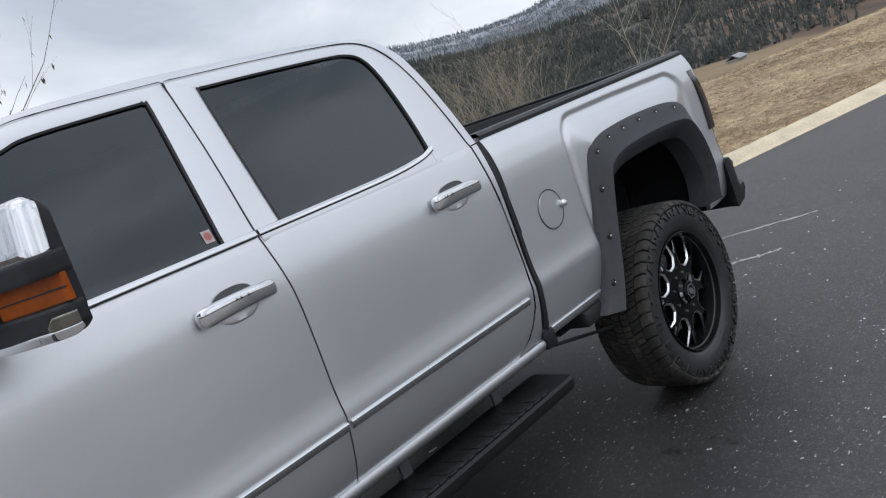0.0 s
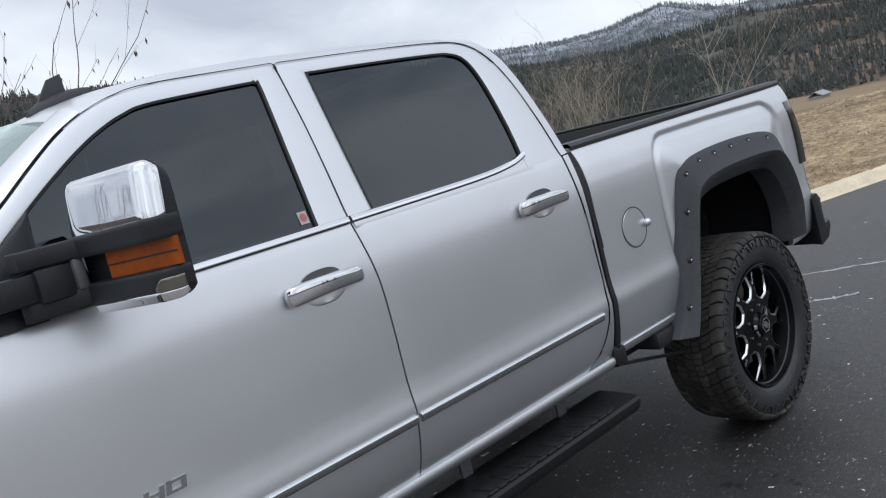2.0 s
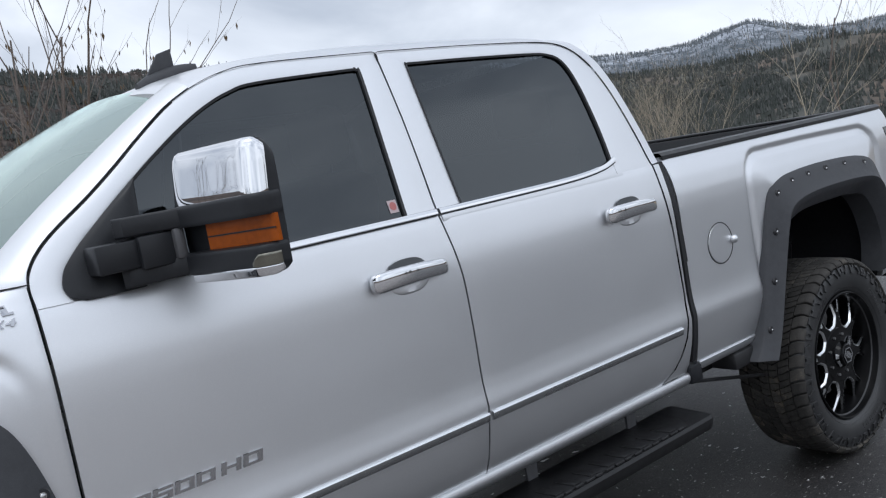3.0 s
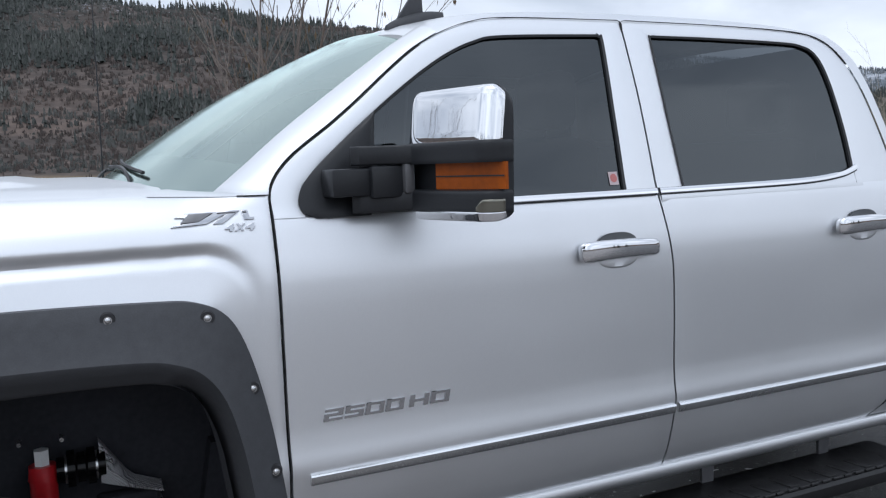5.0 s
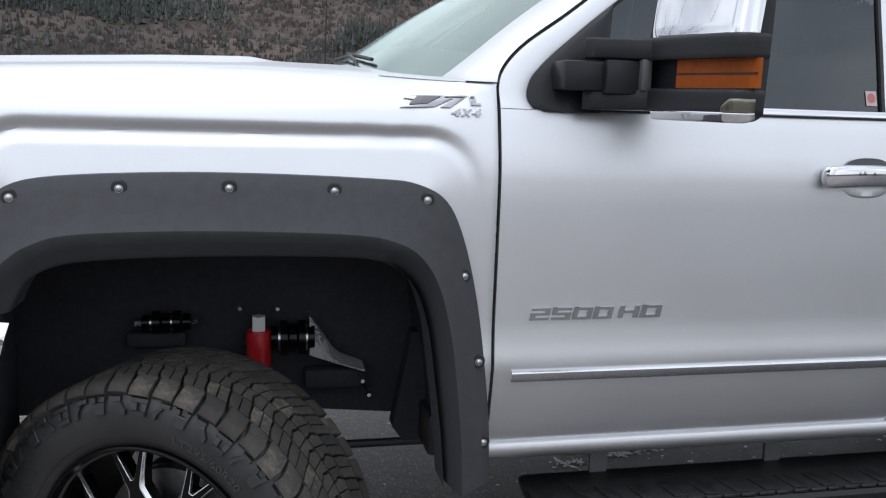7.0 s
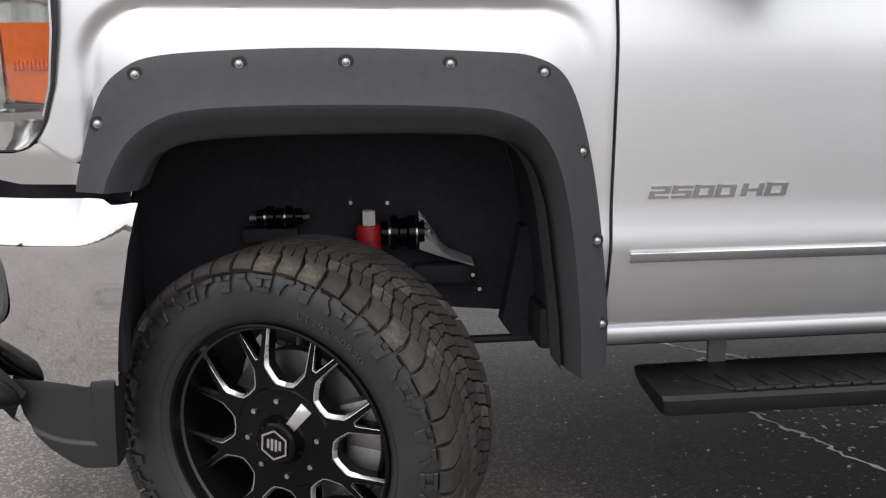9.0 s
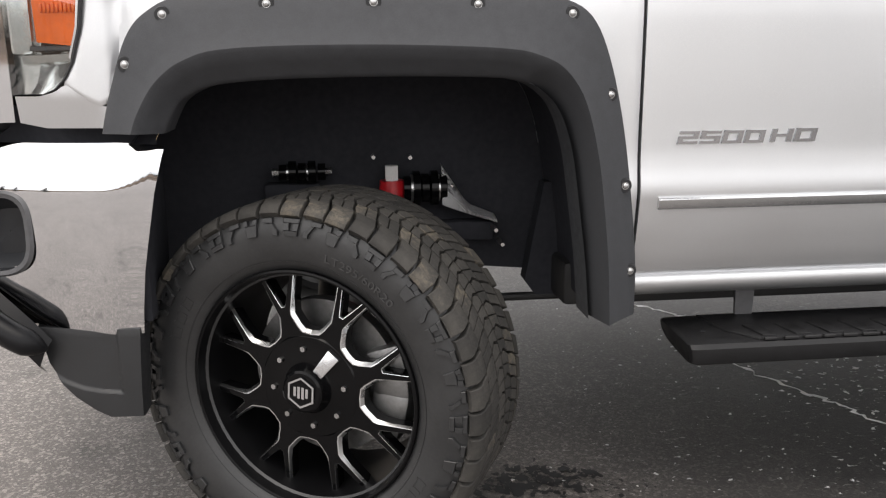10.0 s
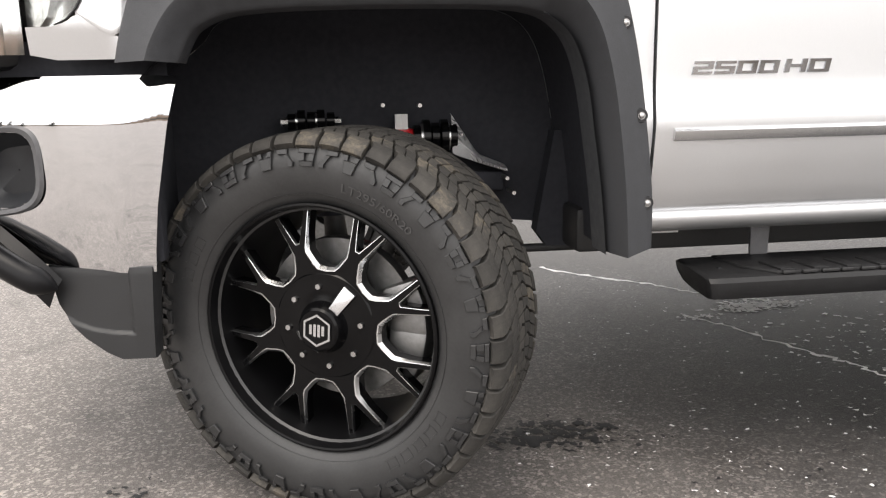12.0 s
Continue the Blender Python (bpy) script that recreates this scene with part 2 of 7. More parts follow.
def thing(name, label, category, group="", kind="", at=(0, 0, 0)):
    ob = new(name)
    ob.empty_display_size = 0.1
    ob.location = at
    return tagged(ob, label, category, group, kind)


def grid_faces(m, n, wrap=False, off=0):
    cols = n if wrap else n - 1
    return [(off + i * n + j, off + i * n + (j + 1) % n, off + (i + 1) * n + (j + 1) % n, off + (i + 1) * n + j) for i in range(m - 1) for j in range(cols)]


def sheet(name, P, mat, parent, label="", wrap=False, angle=32, flip=False):
    P = np.asarray(P, float)
    m, n = P.shape[:2]
    f = grid_faces(m, n, wrap)
    if flip:
        f = [q[::-1] for q in f]
    return link_mesh(name, P.reshape(-1, 3), f, mat, parent, label, angle)


def panel(name, P, mat, parent, label="", back=(0, 0.022, 0), edge=0.0025, angle=32, flip=False):
    """A grid with a softly rolled rim and a return flange, like pressed sheet metal."""
    P = np.asarray(P, float).copy()
    b = np.array(back, float)
    u = b / np.linalg.norm(b)
    rim = np.zeros(P.shape[:2], bool)
    rim[0], rim[-1], rim[:, 0], rim[:, -1] = True, True, True, True
    P[rim] += u * edge
    Q = np.pad(P, ((1, 1), (1, 1), (0, 0)), mode="edge")
    rim = np.zeros(Q.shape[:2], bool)
    rim[0], rim[-1], rim[:, 0], rim[:, -1] = True, True, True, True
    Q[rim] += b
    return sheet(name, Q, mat, parent, label, angle=angle, flip=flip)


def bend(points, n=8):
    """Catmull-Rom through the points, n samples to a stretch."""
    p = np.asarray(points, float)
    q = np.vstack([2 * p[0] - p[1], p, 2 * p[-1] - p[-2]])
    out = []
    for i in range(1, len(q) - 2):
        for k in range(n):
            t = k / n
            a, b, c, d = q[i - 1], q[i], q[i + 1], q[i + 2]
            out.append(0.5 * (2 * b + (c - a) * t + (2 * a - 5 * b + 4 * c - d) * t * t + (3 * b - a - 3 * c + d) * t ** 3))
    out.append(p[-1])
    return np.array(out)


def loft(name, rings, mat, parent, label="", closed=True, caps=True, angle=32):
    """A skin through rings of equal count."""
    R = np.asarray(rings, float)
    m, n = R.shape[:2]
    f = grid_faces(m, n, closed)
    if caps and closed:
        f += [tuple(range(n))[::-1], tuple((m - 1) * n + j for j in range(n))]
    return link_mesh(name, R.reshape(-1, 3), f, mat, parent, label, angle)


def spin(name, prof, mat, parent, n=48, label="", angle=32, axis="y"):
    """A profile of (radius, along) turned about the y axis."""
    R = [[(r * math.cos(a), w, r * math.sin(a)) for a in np.linspace(0, 2 * math.pi, n, endpoint=False)] for r, w in prof]
    return sheet(name, R, mat, parent, label, wrap=True, angle=angle)


def box(bm, lo, hi, bevel=0.0, m=None, seg=2):
    r = bmesh.ops.create_cube(bm, size=1.0)
    vs = r["verts"]
    c, s = (Vector(lo) + Vector(hi)) / 2, Vector(hi) - Vector(lo)
    for v in vs:
        v.co = Vector((v.co.x * s.x, v.co.y * s.y, v.co.z * s.z)) + c
    if bevel:
        es = list({e for v in vs for e in v.link_edges})
        g = bmesh.ops.bevel(bm, geom=es, offset=bevel, segments=seg, profile=0.5, affect="EDGES")
        vs = list({v for f in g["faces"] for v in f.verts} | {v for v in vs if v.is_valid})
    if m is not None:
        bmesh.ops.transform(bm, matrix=m, verts=vs)
    return vs


def rod(bm, a, b, r0, r1=None, n=12):
    a, b = Vector(a), Vector(b)
    d = b - a
    m = Matrix.Translation((a + b) / 2) @ d.to_track_quat("Z", "Y").to_matrix().to_4x4()
    return bmesh.ops.create_cone(bm, cap_ends=True, segments=n, radius1=r0, radius2=r0 if r1 is None else r1, depth=d.length, matrix=m)["verts"]


def prism(bm, pts, d, bevel=0.0):
    """A flat polygon of 3D points pushed along d."""
    vs = [bm.verts.new(p) for p in pts]
    f = bm.faces.new(vs)
    e = bmesh.ops.extrude_face_region(bm, geom=[f])
    top = [v for v in e["geom"] if isinstance(v, bmesh.types.BMVert)]
    bmesh.ops.translate(bm, verts=top, vec=d)
    if bevel:
        es = [x for v in top for x in v.link_edges if x.other_vert(v) in top]
        bmesh.ops.bevel(bm, geom=list(set(es)), offset=bevel, segments=2, profile=0.5, affect="EDGES")


def tube(path, radius, n=8):
    """Rings of a round bar along a path; radius may be a list."""
    p = np.asarray(path, float)
    rad = np.broadcast_to(radius, len(p))
    t = np.gradient(p, axis=0)
    t /= np.linalg.norm(t, axis=1)[:, None] + 1e-9
    up = np.array([0, 0, 1.0]) if abs(t[0][2]) < 0.9 else np.array([1.0, 0, 0])
    rings = []
    for c, d, r in zip(p, t, rad):
        u = np.cross(d, up)
        u /= np.linalg.norm(u) + 1e-9
        v = np.cross(u, d)
        rings.append([c + r * (math.cos(a) * u + math.sin(a) * v) for a in np.linspace(0, 2 * math.pi, n, endpoint=False)])
    return rings


def letters(text, size, depth, bevel=0.0, bold=0.0):
    """Vertices and faces of a raised line of the built-in font, lying in its own plane."""
    c = bpy.data.curves.new("letters", "FONT")
    c.body, c.size, c.extrude, c.bevel_depth, c.resolution_u = text, size, depth, bevel, 3
    c.space_character, c.offset = 1.0, bold
    ob = bpy.data.objects.new("letters", c)
    scene.collection.objects.link(ob)
    me = bpy.data.meshes.new_from_object(ob.evaluated_get(bpy.context.evaluated_depsgraph_get()))
    v = np.array([tuple(x.co) for x in me.vertices])
    f = [tuple(p.vertices) for p in me.polygons]
    bpy.data.objects.remove(ob)
    bpy.data.meshes.remove(me)
    return v, f


# ---- the truck: side surface ----
Z_DENSE = np.arange(0.50, 2.02, 0.001)


def smooth_profile(z, y, sigma=9):
    d = np.interp(Z_DENSE, z, y)
    k = np.exp(-0.5 * (np.arange(-30, 31) / sigma) ** 2)
    return np.convolve(np.pad(d, 30, mode="edge"), k / k.sum(), mode="valid")


DOOR = smooth_profile(
    [0.50, 0.60, 0.645, 0.66, 0.70, 0.76, 0.80, 0.855, 0.875, 0.905, 0.945, 1.0, 1.10, 1.20, 1.25, 1.30, 1.34, 1.40, 1.445, 1.465, 1.60, 1.75, 1.90, 1.945, 2.0],
    [0.92, 0.942, 0.964, 0.971, 0.985, 0.999, 1.006, 1.0145, 1.0130, 1.0080, 1.0045, 1.0045, 1.0058, 1.0066, 1.0066, 1.0045, 0.999, 0.986, 0.974, 0.965, 0.925, 0.878, 0.826, 0.808, 0.785])
FENDER = smooth_profile(
    [0.50, 0.70, 1.0, 1.20, 1.30, 1.36, 1.40, 1.44, 1.48, 1.51, 1.53],
    [0.985, 0.998, 0.998, 0.992, 0.986, 0.982, 0.978, 0.962, 0.936, 0.905, 0.88])
BED = smooth_profile(
    [0.50, 0.645, 0.70, 0.76, 0.80, 0.855, 0.875, 0.905, 0.945, 1.0, 1.10, 1.20, 1.27, 1.32, 1.38, 1.43, 1.46, 1.48],
    [0.94, 0.966, 0.985, 0.999, 1.006, 1.0145, 1.0130, 1.0080, 1.0045, 1.0035, 1.0035, 1.0045, 1.005, 1.002, 0.990, 0.970, 0.950, 0.925])


def arch_step(drop, amp):
    """Outward offset below a squared wheel-arch crease: a small cove, then a shelf that runs out to the flare."""
    d = np.asarray(drop, float)
    cove = np.clip(d / 0.030, 0, 1)
    lip = np.clip((d - 0.030) / 0.026, 0, 1)
    shelf = np.clip((d - 0.036) / 0.13, 0, 1)
    ease = lambda t: t * t * (3 - 2 * t)
    return amp * (-0.016 * (0.4 * cove + 0.6 * ease(cove)) + 0.008 * lip + 0.026 * shelf)


def inside_arch(x, z, x0, x1, top, r):
    """Depth inside a squared arch with rounded shoulders."""
    cx, hw = (x0 + x1) / 2, (x1 - x0) / 2
    qx, qz = abs(x - cx) - (hw - r), z - (top - r)
    d = math.hypot(max(qx, 0), max(qz, 0)) + min(max(qx, qz), 0) - r
    return -d


def side(x, z):
    """How far the truck's side stands out from its middle line."""
    x, z = float(x), float(z)
    if x < 0.765:
        y = float(np.interp(z, Z_DENSE, FENDER))
        w = min(1, max(0, (x - 0.56) / 0.20))
        w = w * w * (3 - 2 * w)
        y = y * (1 - w) + float(np.interp(z, Z_DENSE, DOOR)) * w if z < 1.46 else y * (1 - w) + w * max(y, float(np.interp(z, Z_DENSE, DOOR)))
        e = min(1, max(0, (0.765 - x) / 0.20))
        fade = e * e * (3 - 2 * e) * min(1, max(0, (x + 0.50) / 0.12)) * min(1, max(0, (z - 0.6) / 0.3))
        y += float(arch_step(inside_arch(x, z, -0.365, 0.745, 1.404, 0.15), fade))
        if x < -0.28:
            y -= 0.42 * (-0.28 - x) ** 1.8
        return y
    if x < 2.915:
        return float(np.interp(z, Z_DENSE, DOOR))
    y = float(np.interp(z, Z_DENSE, BED))
    fade = min(1, max(0, (x - 3.34) / 0.06)) * min(1, max(0, (z - 0.60) / 0.25))
    y += float(arch_step(inside_arch(x, z, 3.375, 4.545, 1.426 - 0.02 * max(0, x - 3.9), 0.15), fade))
    if x > 4.40:
        y -= 0.26 * (x - 4.40) ** 2
    return y


def on_side(x, z, out=0.0):
    return (x, -side(x, z) - out, z)


def rows_panel(zs, left, right, n):
    return [[on_side(left(z) + (right(z) - left(z)) * k / (n - 1), z) for k in range(n)] for z in zs]


def cols_panel(xs, low, high, n):
    return [[on_side(x, low(x) + (high(x) - low(x)) * k / (n - 1)) for x in xs] for k in range(n)]


truck = thing("pickup_truck", "lifted silver crew-cab pickup truck parked on dark asphalt", "pickup truck")

# left-hand side skin
Z_DOOR = np.concatenate([np.linspace(0.655, 0.70, 6), np.linspace(0.715, 0.84, 9), np.linspace(0.85, 0.96, 12), np.linspace(0.98, 1.22, 9), np.linspace(1.235, 1.443, 16)])
cut_front = lambda z: 0.766
cut_mid = lambda z: float(np.interp(z, [0.66, 0.72, 0.86, 1.085, 1.20, 1.26, 1.34, 1.443], [1.872, 1.879, 1.888, 1.891, 1.890, 1.887, 1.877, 1.863]))
cut_rear = lambda z: float(np.interp(z, [0.66, 0.675, 0.70, 0.735, 0.80, 0.955, 1.19, 1.32, 1.443], [2.73, 2.77, 2.80, 2.832, 2.866, 2.888, 2.876, 2.862, 2.857]))

front_door = panel("front_door", rows_panel(Z_DOOR, cut_front, lambda z: cut_mid(z) - 0.003, 30), PAINT, truck, "closed silver front door", flip=False)
rear_door = panel("rear_door", rows_panel(Z_DOOR, lambda z: cut_mid(z) + 0.003, cut_rear, 30), PAINT, truck, "closed silver rear door")

F_OUT = [(0.766, 1.443), (0.766, 1.455), (0.765, 1.49), (0.773, 1.520), (0.798, 1.555), (0.843, 1.595), (0.934, 1.657), (1.014, 1.717), (1.099, 1.785), (1.186, 1.849), (1.265, 1.892), (1.362, 1.926), (1.48, 1.942), (1.80, 1.947), (1.857, 1.945), (1.860, 1.92), (1.864, 1.7), (1.860, 1.443)]
F_IN = [(0.866, 1.443), (0.842, 1.448), (0.828, 1.474), (0.837, 1.508), (0.857, 1.534), (0.896, 1.571), (0.975, 1.635), (1.048, 1.691), (1.12, 1.744), (1.20, 1.798), (1.28, 1.844), (1.36, 1.877), (1.45, 1.895), (1.74, 1.906), (1.775, 1.904), (1.786, 1.888), (1.772, 1.7), (1.756, 1.443)]
R_OUT = [(1.867, 1.443), (1.870, 1.7), (1.867, 1.92), (1.870, 1.945), (1.95, 1.947), (2.2, 1.945), (2.48, 1.938), (2.62, 1.925), (2.70, 1.89), (2.755, 1.83), (2.80, 1.72), (2.835, 1.57), (2.855, 1.443)]
R_IN = [(1.957, 1.443), (1.952, 1.7), (1.955, 1.89), (1.962, 1.908), (2.0, 1.909), (2.2, 1.908), (2.48, 1.902), (2.57, 1.893), (2.622, 1.868), (2.650, 1.81), (2.664, 1.7), (2.668, 1.57), (2.662, 1.443)]


def inset_path(path, d):
    p = np.asarray(path)
    t = np.gradient(p, axis=0)
    t /= np.linalg.norm(t, axis=1)[:, None]
    return p + d * np.stack([t[:, 1], -t[:, 0]], 1)


def window_frame(outer, inner, door, tag):
    o, i = bend(outer, 6), bend(inner, 6)
    P = [[on_side(*(a + (b - a) * k / 4), 0) for k in range(5)] for a, b in zip(o, i)]
    panel("window_frame", P, PAINT, door, edge=0.003)
    seal = inset_path(i, 0.007)
    S = [[(a[0], -side(*a) + 0.003, a[1]), (a[0], -side(*a) - 0.001, a[1]), (b[0], -side(*b) + 0.002, b[1]), (b[0], -side(*b) + 0.016, b[1])] for a, b in zip(i, seal)]
    sheet("window_seal", S, RUBBER, door, "black rubber seal")
    apex = int(np.argmax(i[:, 1]))
    lz, rz = i[:apex + 1], i[apex:][::-1]
    lz = lz[np.argsort(lz[:, 1])]
    zs = np.linspace(1.435, i[apex][1] - 0.001, 24)
    G = []
    for z in zs:
        xl = np.interp(z, lz[:, 1], lz[:, 0])
        xr = np.interp(z, rz[:, 1], rz[:, 0])
        G.append([(xl + (xr - xl) * k / 24, -side(1.5, z) + 0.010, z) for k in range(25)])
    return sheet("window_glass", G, TINT, door, tag)


window_frame(F_OUT, F_IN, front_door, "dark tinted side window")
window_frame(R_OUT, R_IN, rear_door, "dark tinted side window")


seam = bend(F_OUT[2:16], 6)
seam = np.vstack([seam, bend(R_OUT[2:10], 6)])
seam = seam[np.concatenate([[True], np.diff(seam[:, 0]) > 0.0004])]
seam = inset_path(seam, -0.0045)
loft("roof_seam", [[(c[0] + o * 0.6 * k, -side(1.5, c[1]) - h, c[1] + o * k) for o, h, k in ((-1, -0.004, 0.0011), (-1, 0.0006, 0.0011), (1, 0.0006, 0.0011), (1, -0.004, 0.0011))] for c in seam], RUBBER, truck, "black joint above the doors")


def strip_along(name, path, half, out, mat, parent, label="", thick=0.008, prof=((-1, -0.002), (-1, 0.5), (-0.72, 0.95), (0, 1.0), (0.72, 0.95), (1, 0.5), (1, -0.002))):
    """A rounded bar that follows the side along a path of (x, z)."""
    p = np.asarray(path, float)
    t = np.gradient(p, axis=0)
    t /= np.linalg.norm(t, axis=1)[:, None]
    nrm = np.stack([-t[:, 1], t[:, 0]], 1)
    R = []
    for c, nn in zip(p, nrm):
        ring = []
        for a, h in prof:
            q = c + nn * half * a
            ring.append((q[0], -side(*q) - out - thick * h, q[1]))
        R.append(ring)
    return loft(name, R, mat, parent, label, closed=True, caps=True, angle=40)


# bright belt line and the body mouldings
strip_along("belt_trim", [(x, 1.456) for x in np.linspace(0.99, 1.858, 24)], 0.0085, 0.0, CHROME, front_door, "chrome belt strip")
strip_along("belt_trim", bend([(1.868, 1.456), (2.1, 1.457), (2.36, 1.459), (2.50, 1.464), (2.60, 1.474), (2.650, 1.485), (2.676, 1.494)], 6), 0.0085, 0.0, CHROME, rear_door, "chrome belt strip")
strip_along("belt_gap", [(x, 1.4455) for x in np.linspace(0.99, 1.858, 24)], 0.0022, 0.0008, RUBBER, front_door, "thin black line below the belt strip", thick=0.0008)
strip_along("belt_gap", bend([(1.868, 1.4455), (2.1, 1.4465), (2.36, 1.4485), (2.50, 1.4535), (2.60, 1.4635), (2.650, 1.4745), (2.678, 1.4835)], 6), 0.0022, 0.0012, RUBBER, rear_door, "thin black line below the belt strip", thick=0.0008)
P = []
for x, z in bend([(1.872, 1.449), (2.1, 1.450), (2.36, 1.452), (2.50, 1.457), (2.60, 1.467), (2.650, 1.478), (2.690, 1.490)], 6):
    P.append([on_side(x, q, o) for q, o in zip(np.linspace(1.424, z, 7), (-0.0015, -0.0004, 0.0004, 0.0007, 0.0007, 0.0007, 0.0007))])
sheet("belt_panel", P, PAINT, rear_door, flip=True)
strip_along("body_moulding", [(x, 0.834) for x in np.linspace(0.806, 1.880, 24)], 0.0145, -0.001, MOULD, front_door, "bright moulding along the door", thick=0.012, prof=((-1, -0.002), (-1, 0.6), (-0.9, 0.72), (0.3, 0.98), (0.55, 1.0), (0.80, 0.75), (1, 0.2), (1, -0.002)))
strip_along("body_moulding", [(x, 0.834) for x in np.linspace(1.894, 2.832, 24)], 0.0145, -0.001, MOULD, rear_door, "bright moulding along the door", thick=0.012, prof=((-1, -0.002), (-1, 0.6), (-0.9, 0.72), (0.3, 0.98), (0.55, 1.0), (0.80, 0.75), (1, 0.2), (1, -0.002)))


def door_handle(x0, x1, z, door):
    n = 26
    R = []
    for k in range(n):
        s = 0.5 - 0.5 * math.cos(math.pi * k / (n - 1))
        x = x0 + (x1 - x0) * s
        lift = 0.012 + 0.020 * math.sin(math.pi * s) ** 0.6
        blunt = 0.06 + 0.94 * max(0.0, 1 - abs(2 * s - 1) ** 18) ** 0.5
        h = (0.0285 - 0.005 * s) * blunt
        zc = z + 0.006 * math.sin(math.pi * s)
        ring = []
        for a in np.linspace(0, 2 * math.pi, 20, endpoint=False):
            ring.append((x, -side(x, z) - 0.004 - lift - 0.015 * blunt * math.copysign(abs(math.sin(a)) ** 0.7, math.sin(a)), zc + h * math.copysign(abs(math.cos(a)) ** 0.62, math.cos(a))))
        R.append(ring)
    h = loft("door_handle", R, CHROME, door, "chrome door handle")
    # cup behind the pull: recess shade put into the colour of its upper half
    cx, w, hh = (x0 + x1) / 2 + 0.004, 0.074, 0.050
    for name, a0, a1, mat, label in (("handle_cup", 0.0, math.pi, CUPSHADE, "finger cup with recess shade in its colour"), ("handle_scoop", math.pi, 2 * math.pi, PAINT, "silver scoop under the handle")):
        C = []
        for rr, swell in ((1.0, 0.0), (0.95, 0.55), (0.86, 1.0), (0.6, 0.65), (0.3, 0.3), (0.05, 0.0)):
            row = []
            for a in np.linspace(a0, a1, 20):
                down = max(0.0, -math.sin(a))
                row.append((cx + w * rr * math.copysign(abs(math.cos(a)) ** 0.75, math.cos(a)), -side(cx, z) - 0.0012 - 0.005 * swell * down, z - 0.003 + hh * rr * math.copysign(abs(math.sin(a)) ** 0.9, math.sin(a))))
            C.append(row)
        sheet(name, C, mat, door, label)
    bm = bmesh.new()
    rod(bm, (x1 - 0.018, -side(x1, z) - 0.030, z + 0.004), (x1 - 0.018, -side(x1, z) - 0.0385, z + 0.004), 0.005, n=12)
    part("lock", bm, BOLT, h)


CUPSHADE = vary("shaded_cup_silver", (0.12, 0.125, 0.13), 0.42, 0.7, 0.3, scale=40, amount=0.1)
door_handle(1.561, 1.822, 1.305, front_door)
door_handle(2.522, 2.780, 1.312, rear_door)

# front fender: from the arch up to the bonnet
X_F = np.concatenate([np.linspace(-0.405, -0.20, 26), np.linspace(-0.18, 0.52, 22), np.linspace(0.535, 0.758, 30)])
f_low = lambda x: float(np.interp(x, [-0.405, -0.3875, -0.37, -0.3546, -0.335, -0.30, -0.22, -0.1, 0.45, 0.55, 0.61, 0.65, 0.69, 0.70, 0.76], [1.106, 1.088, 1.072, 1.062, 1.08, 1.12, 1.17, 1.19, 1.19, 1.15, 1.06, 0.90, 0.66, 0.645, 0.645]))
f_high = lambda x: float(np.interp(x, [-0.9, -0.40, 0.0, 0.22, 0.45, 0.65, 0.77], [1.455, 1.487, 1.506, 1.512, 1.509, 1.500, 1.498]))


def lamp_edge(z):
    return float(np.interp(z, [1.085, 1.095, 1.12, 1.15, 1.22, 1.33, 1.40], [-0.505, -0.472, -0.447, -0.430, -0.408, -0.393, -0.390]))


def fender_point(x, z):
    w = min(1, max(0, (-0.30 - x) / 0.105))
    return on_side(x + w * (lamp_edge(max(1.118, z)) + 0.403), z)


P = [[fender_point(x, f_low(x) + (f_high(x) - f_low(x)) * k / 63) for x in X_F] for k in range(64)]
fender = panel("front_fender", P, PAINT, truck, "silver front fender with a squared arch crease")

# sill below the doors
P = []
for x in np.linspace(0.768, 2.90, 20):
    P.append([(x, -y, z) for y, z in ((0.92, 0.664), (0.962, 0.659), (0.974, 0.652), (0.9785, 0.642), (0.977, 0.629), (0.966, 0.614), (0.950, 0.604), (0.93, 0.600), (0.86, 0.600))])
sheet("rocker_sill", P, PAINT, truck, "silver sill below the doors", flip=True)

# bed side
X_B = np.concatenate([np.linspace(2.938, 3.30, 12), np.linspace(3.31, 3.60, 36), np.linspace(3.63, 4.24, 18), np.linspace(4.26, 4.60, 34), np.linspace(4.62, 4.775, 10)])
b_low = lambda x: float(np.interp(x, [2.9, 3.30, 3.36, 3.46, 3.55, 3.62, 3.70, 4.20, 4.30, 4.37, 4.42, 4.455, 4.465, 4.475, 4.8], [0.645, 0.645, 0.70, 0.92, 1.08, 1.16, 1.18, 1.18, 1.16, 1.11, 1.02, 0.88, 0.76, 0.66, 0.66]))
b_high = lambda x: 1.462 - 0.006 * max(0, (x - 4.6) / 0.18)
bed_side = panel("bed_side", cols_panel(X_B, b_low, b_high, 70), PAINT, truck, "silver bed side with a squared arch crease")
strip_along("lower_moulding", [(x, 0.668) for x in np.linspace(2.945, 3.33, 10)], 0.016, 0.0, PAINT, bed_side)

# round fuel door: ring groove and knob
c = []
for rr, dep in ((1.0, 0.0), (0.985, 0.004), (0.955, 0.004), (0.94, 0.0), (0.93, -0.0012), (0.5, -0.0015), (0.02, -0.0015)):
    c.append([on_side(3.155 + 0.082 * rr * math.cos(a), 1.094 + 0.080 * rr * math.sin(a), -dep + 0.001) for a in np.linspace(0, 2 * math.pi, 40, endpoint=False)])
fuel_door = sheet("fuel_door", c, PAINT, bed_side, "round silver fuel door", wrap=True, angle=25)
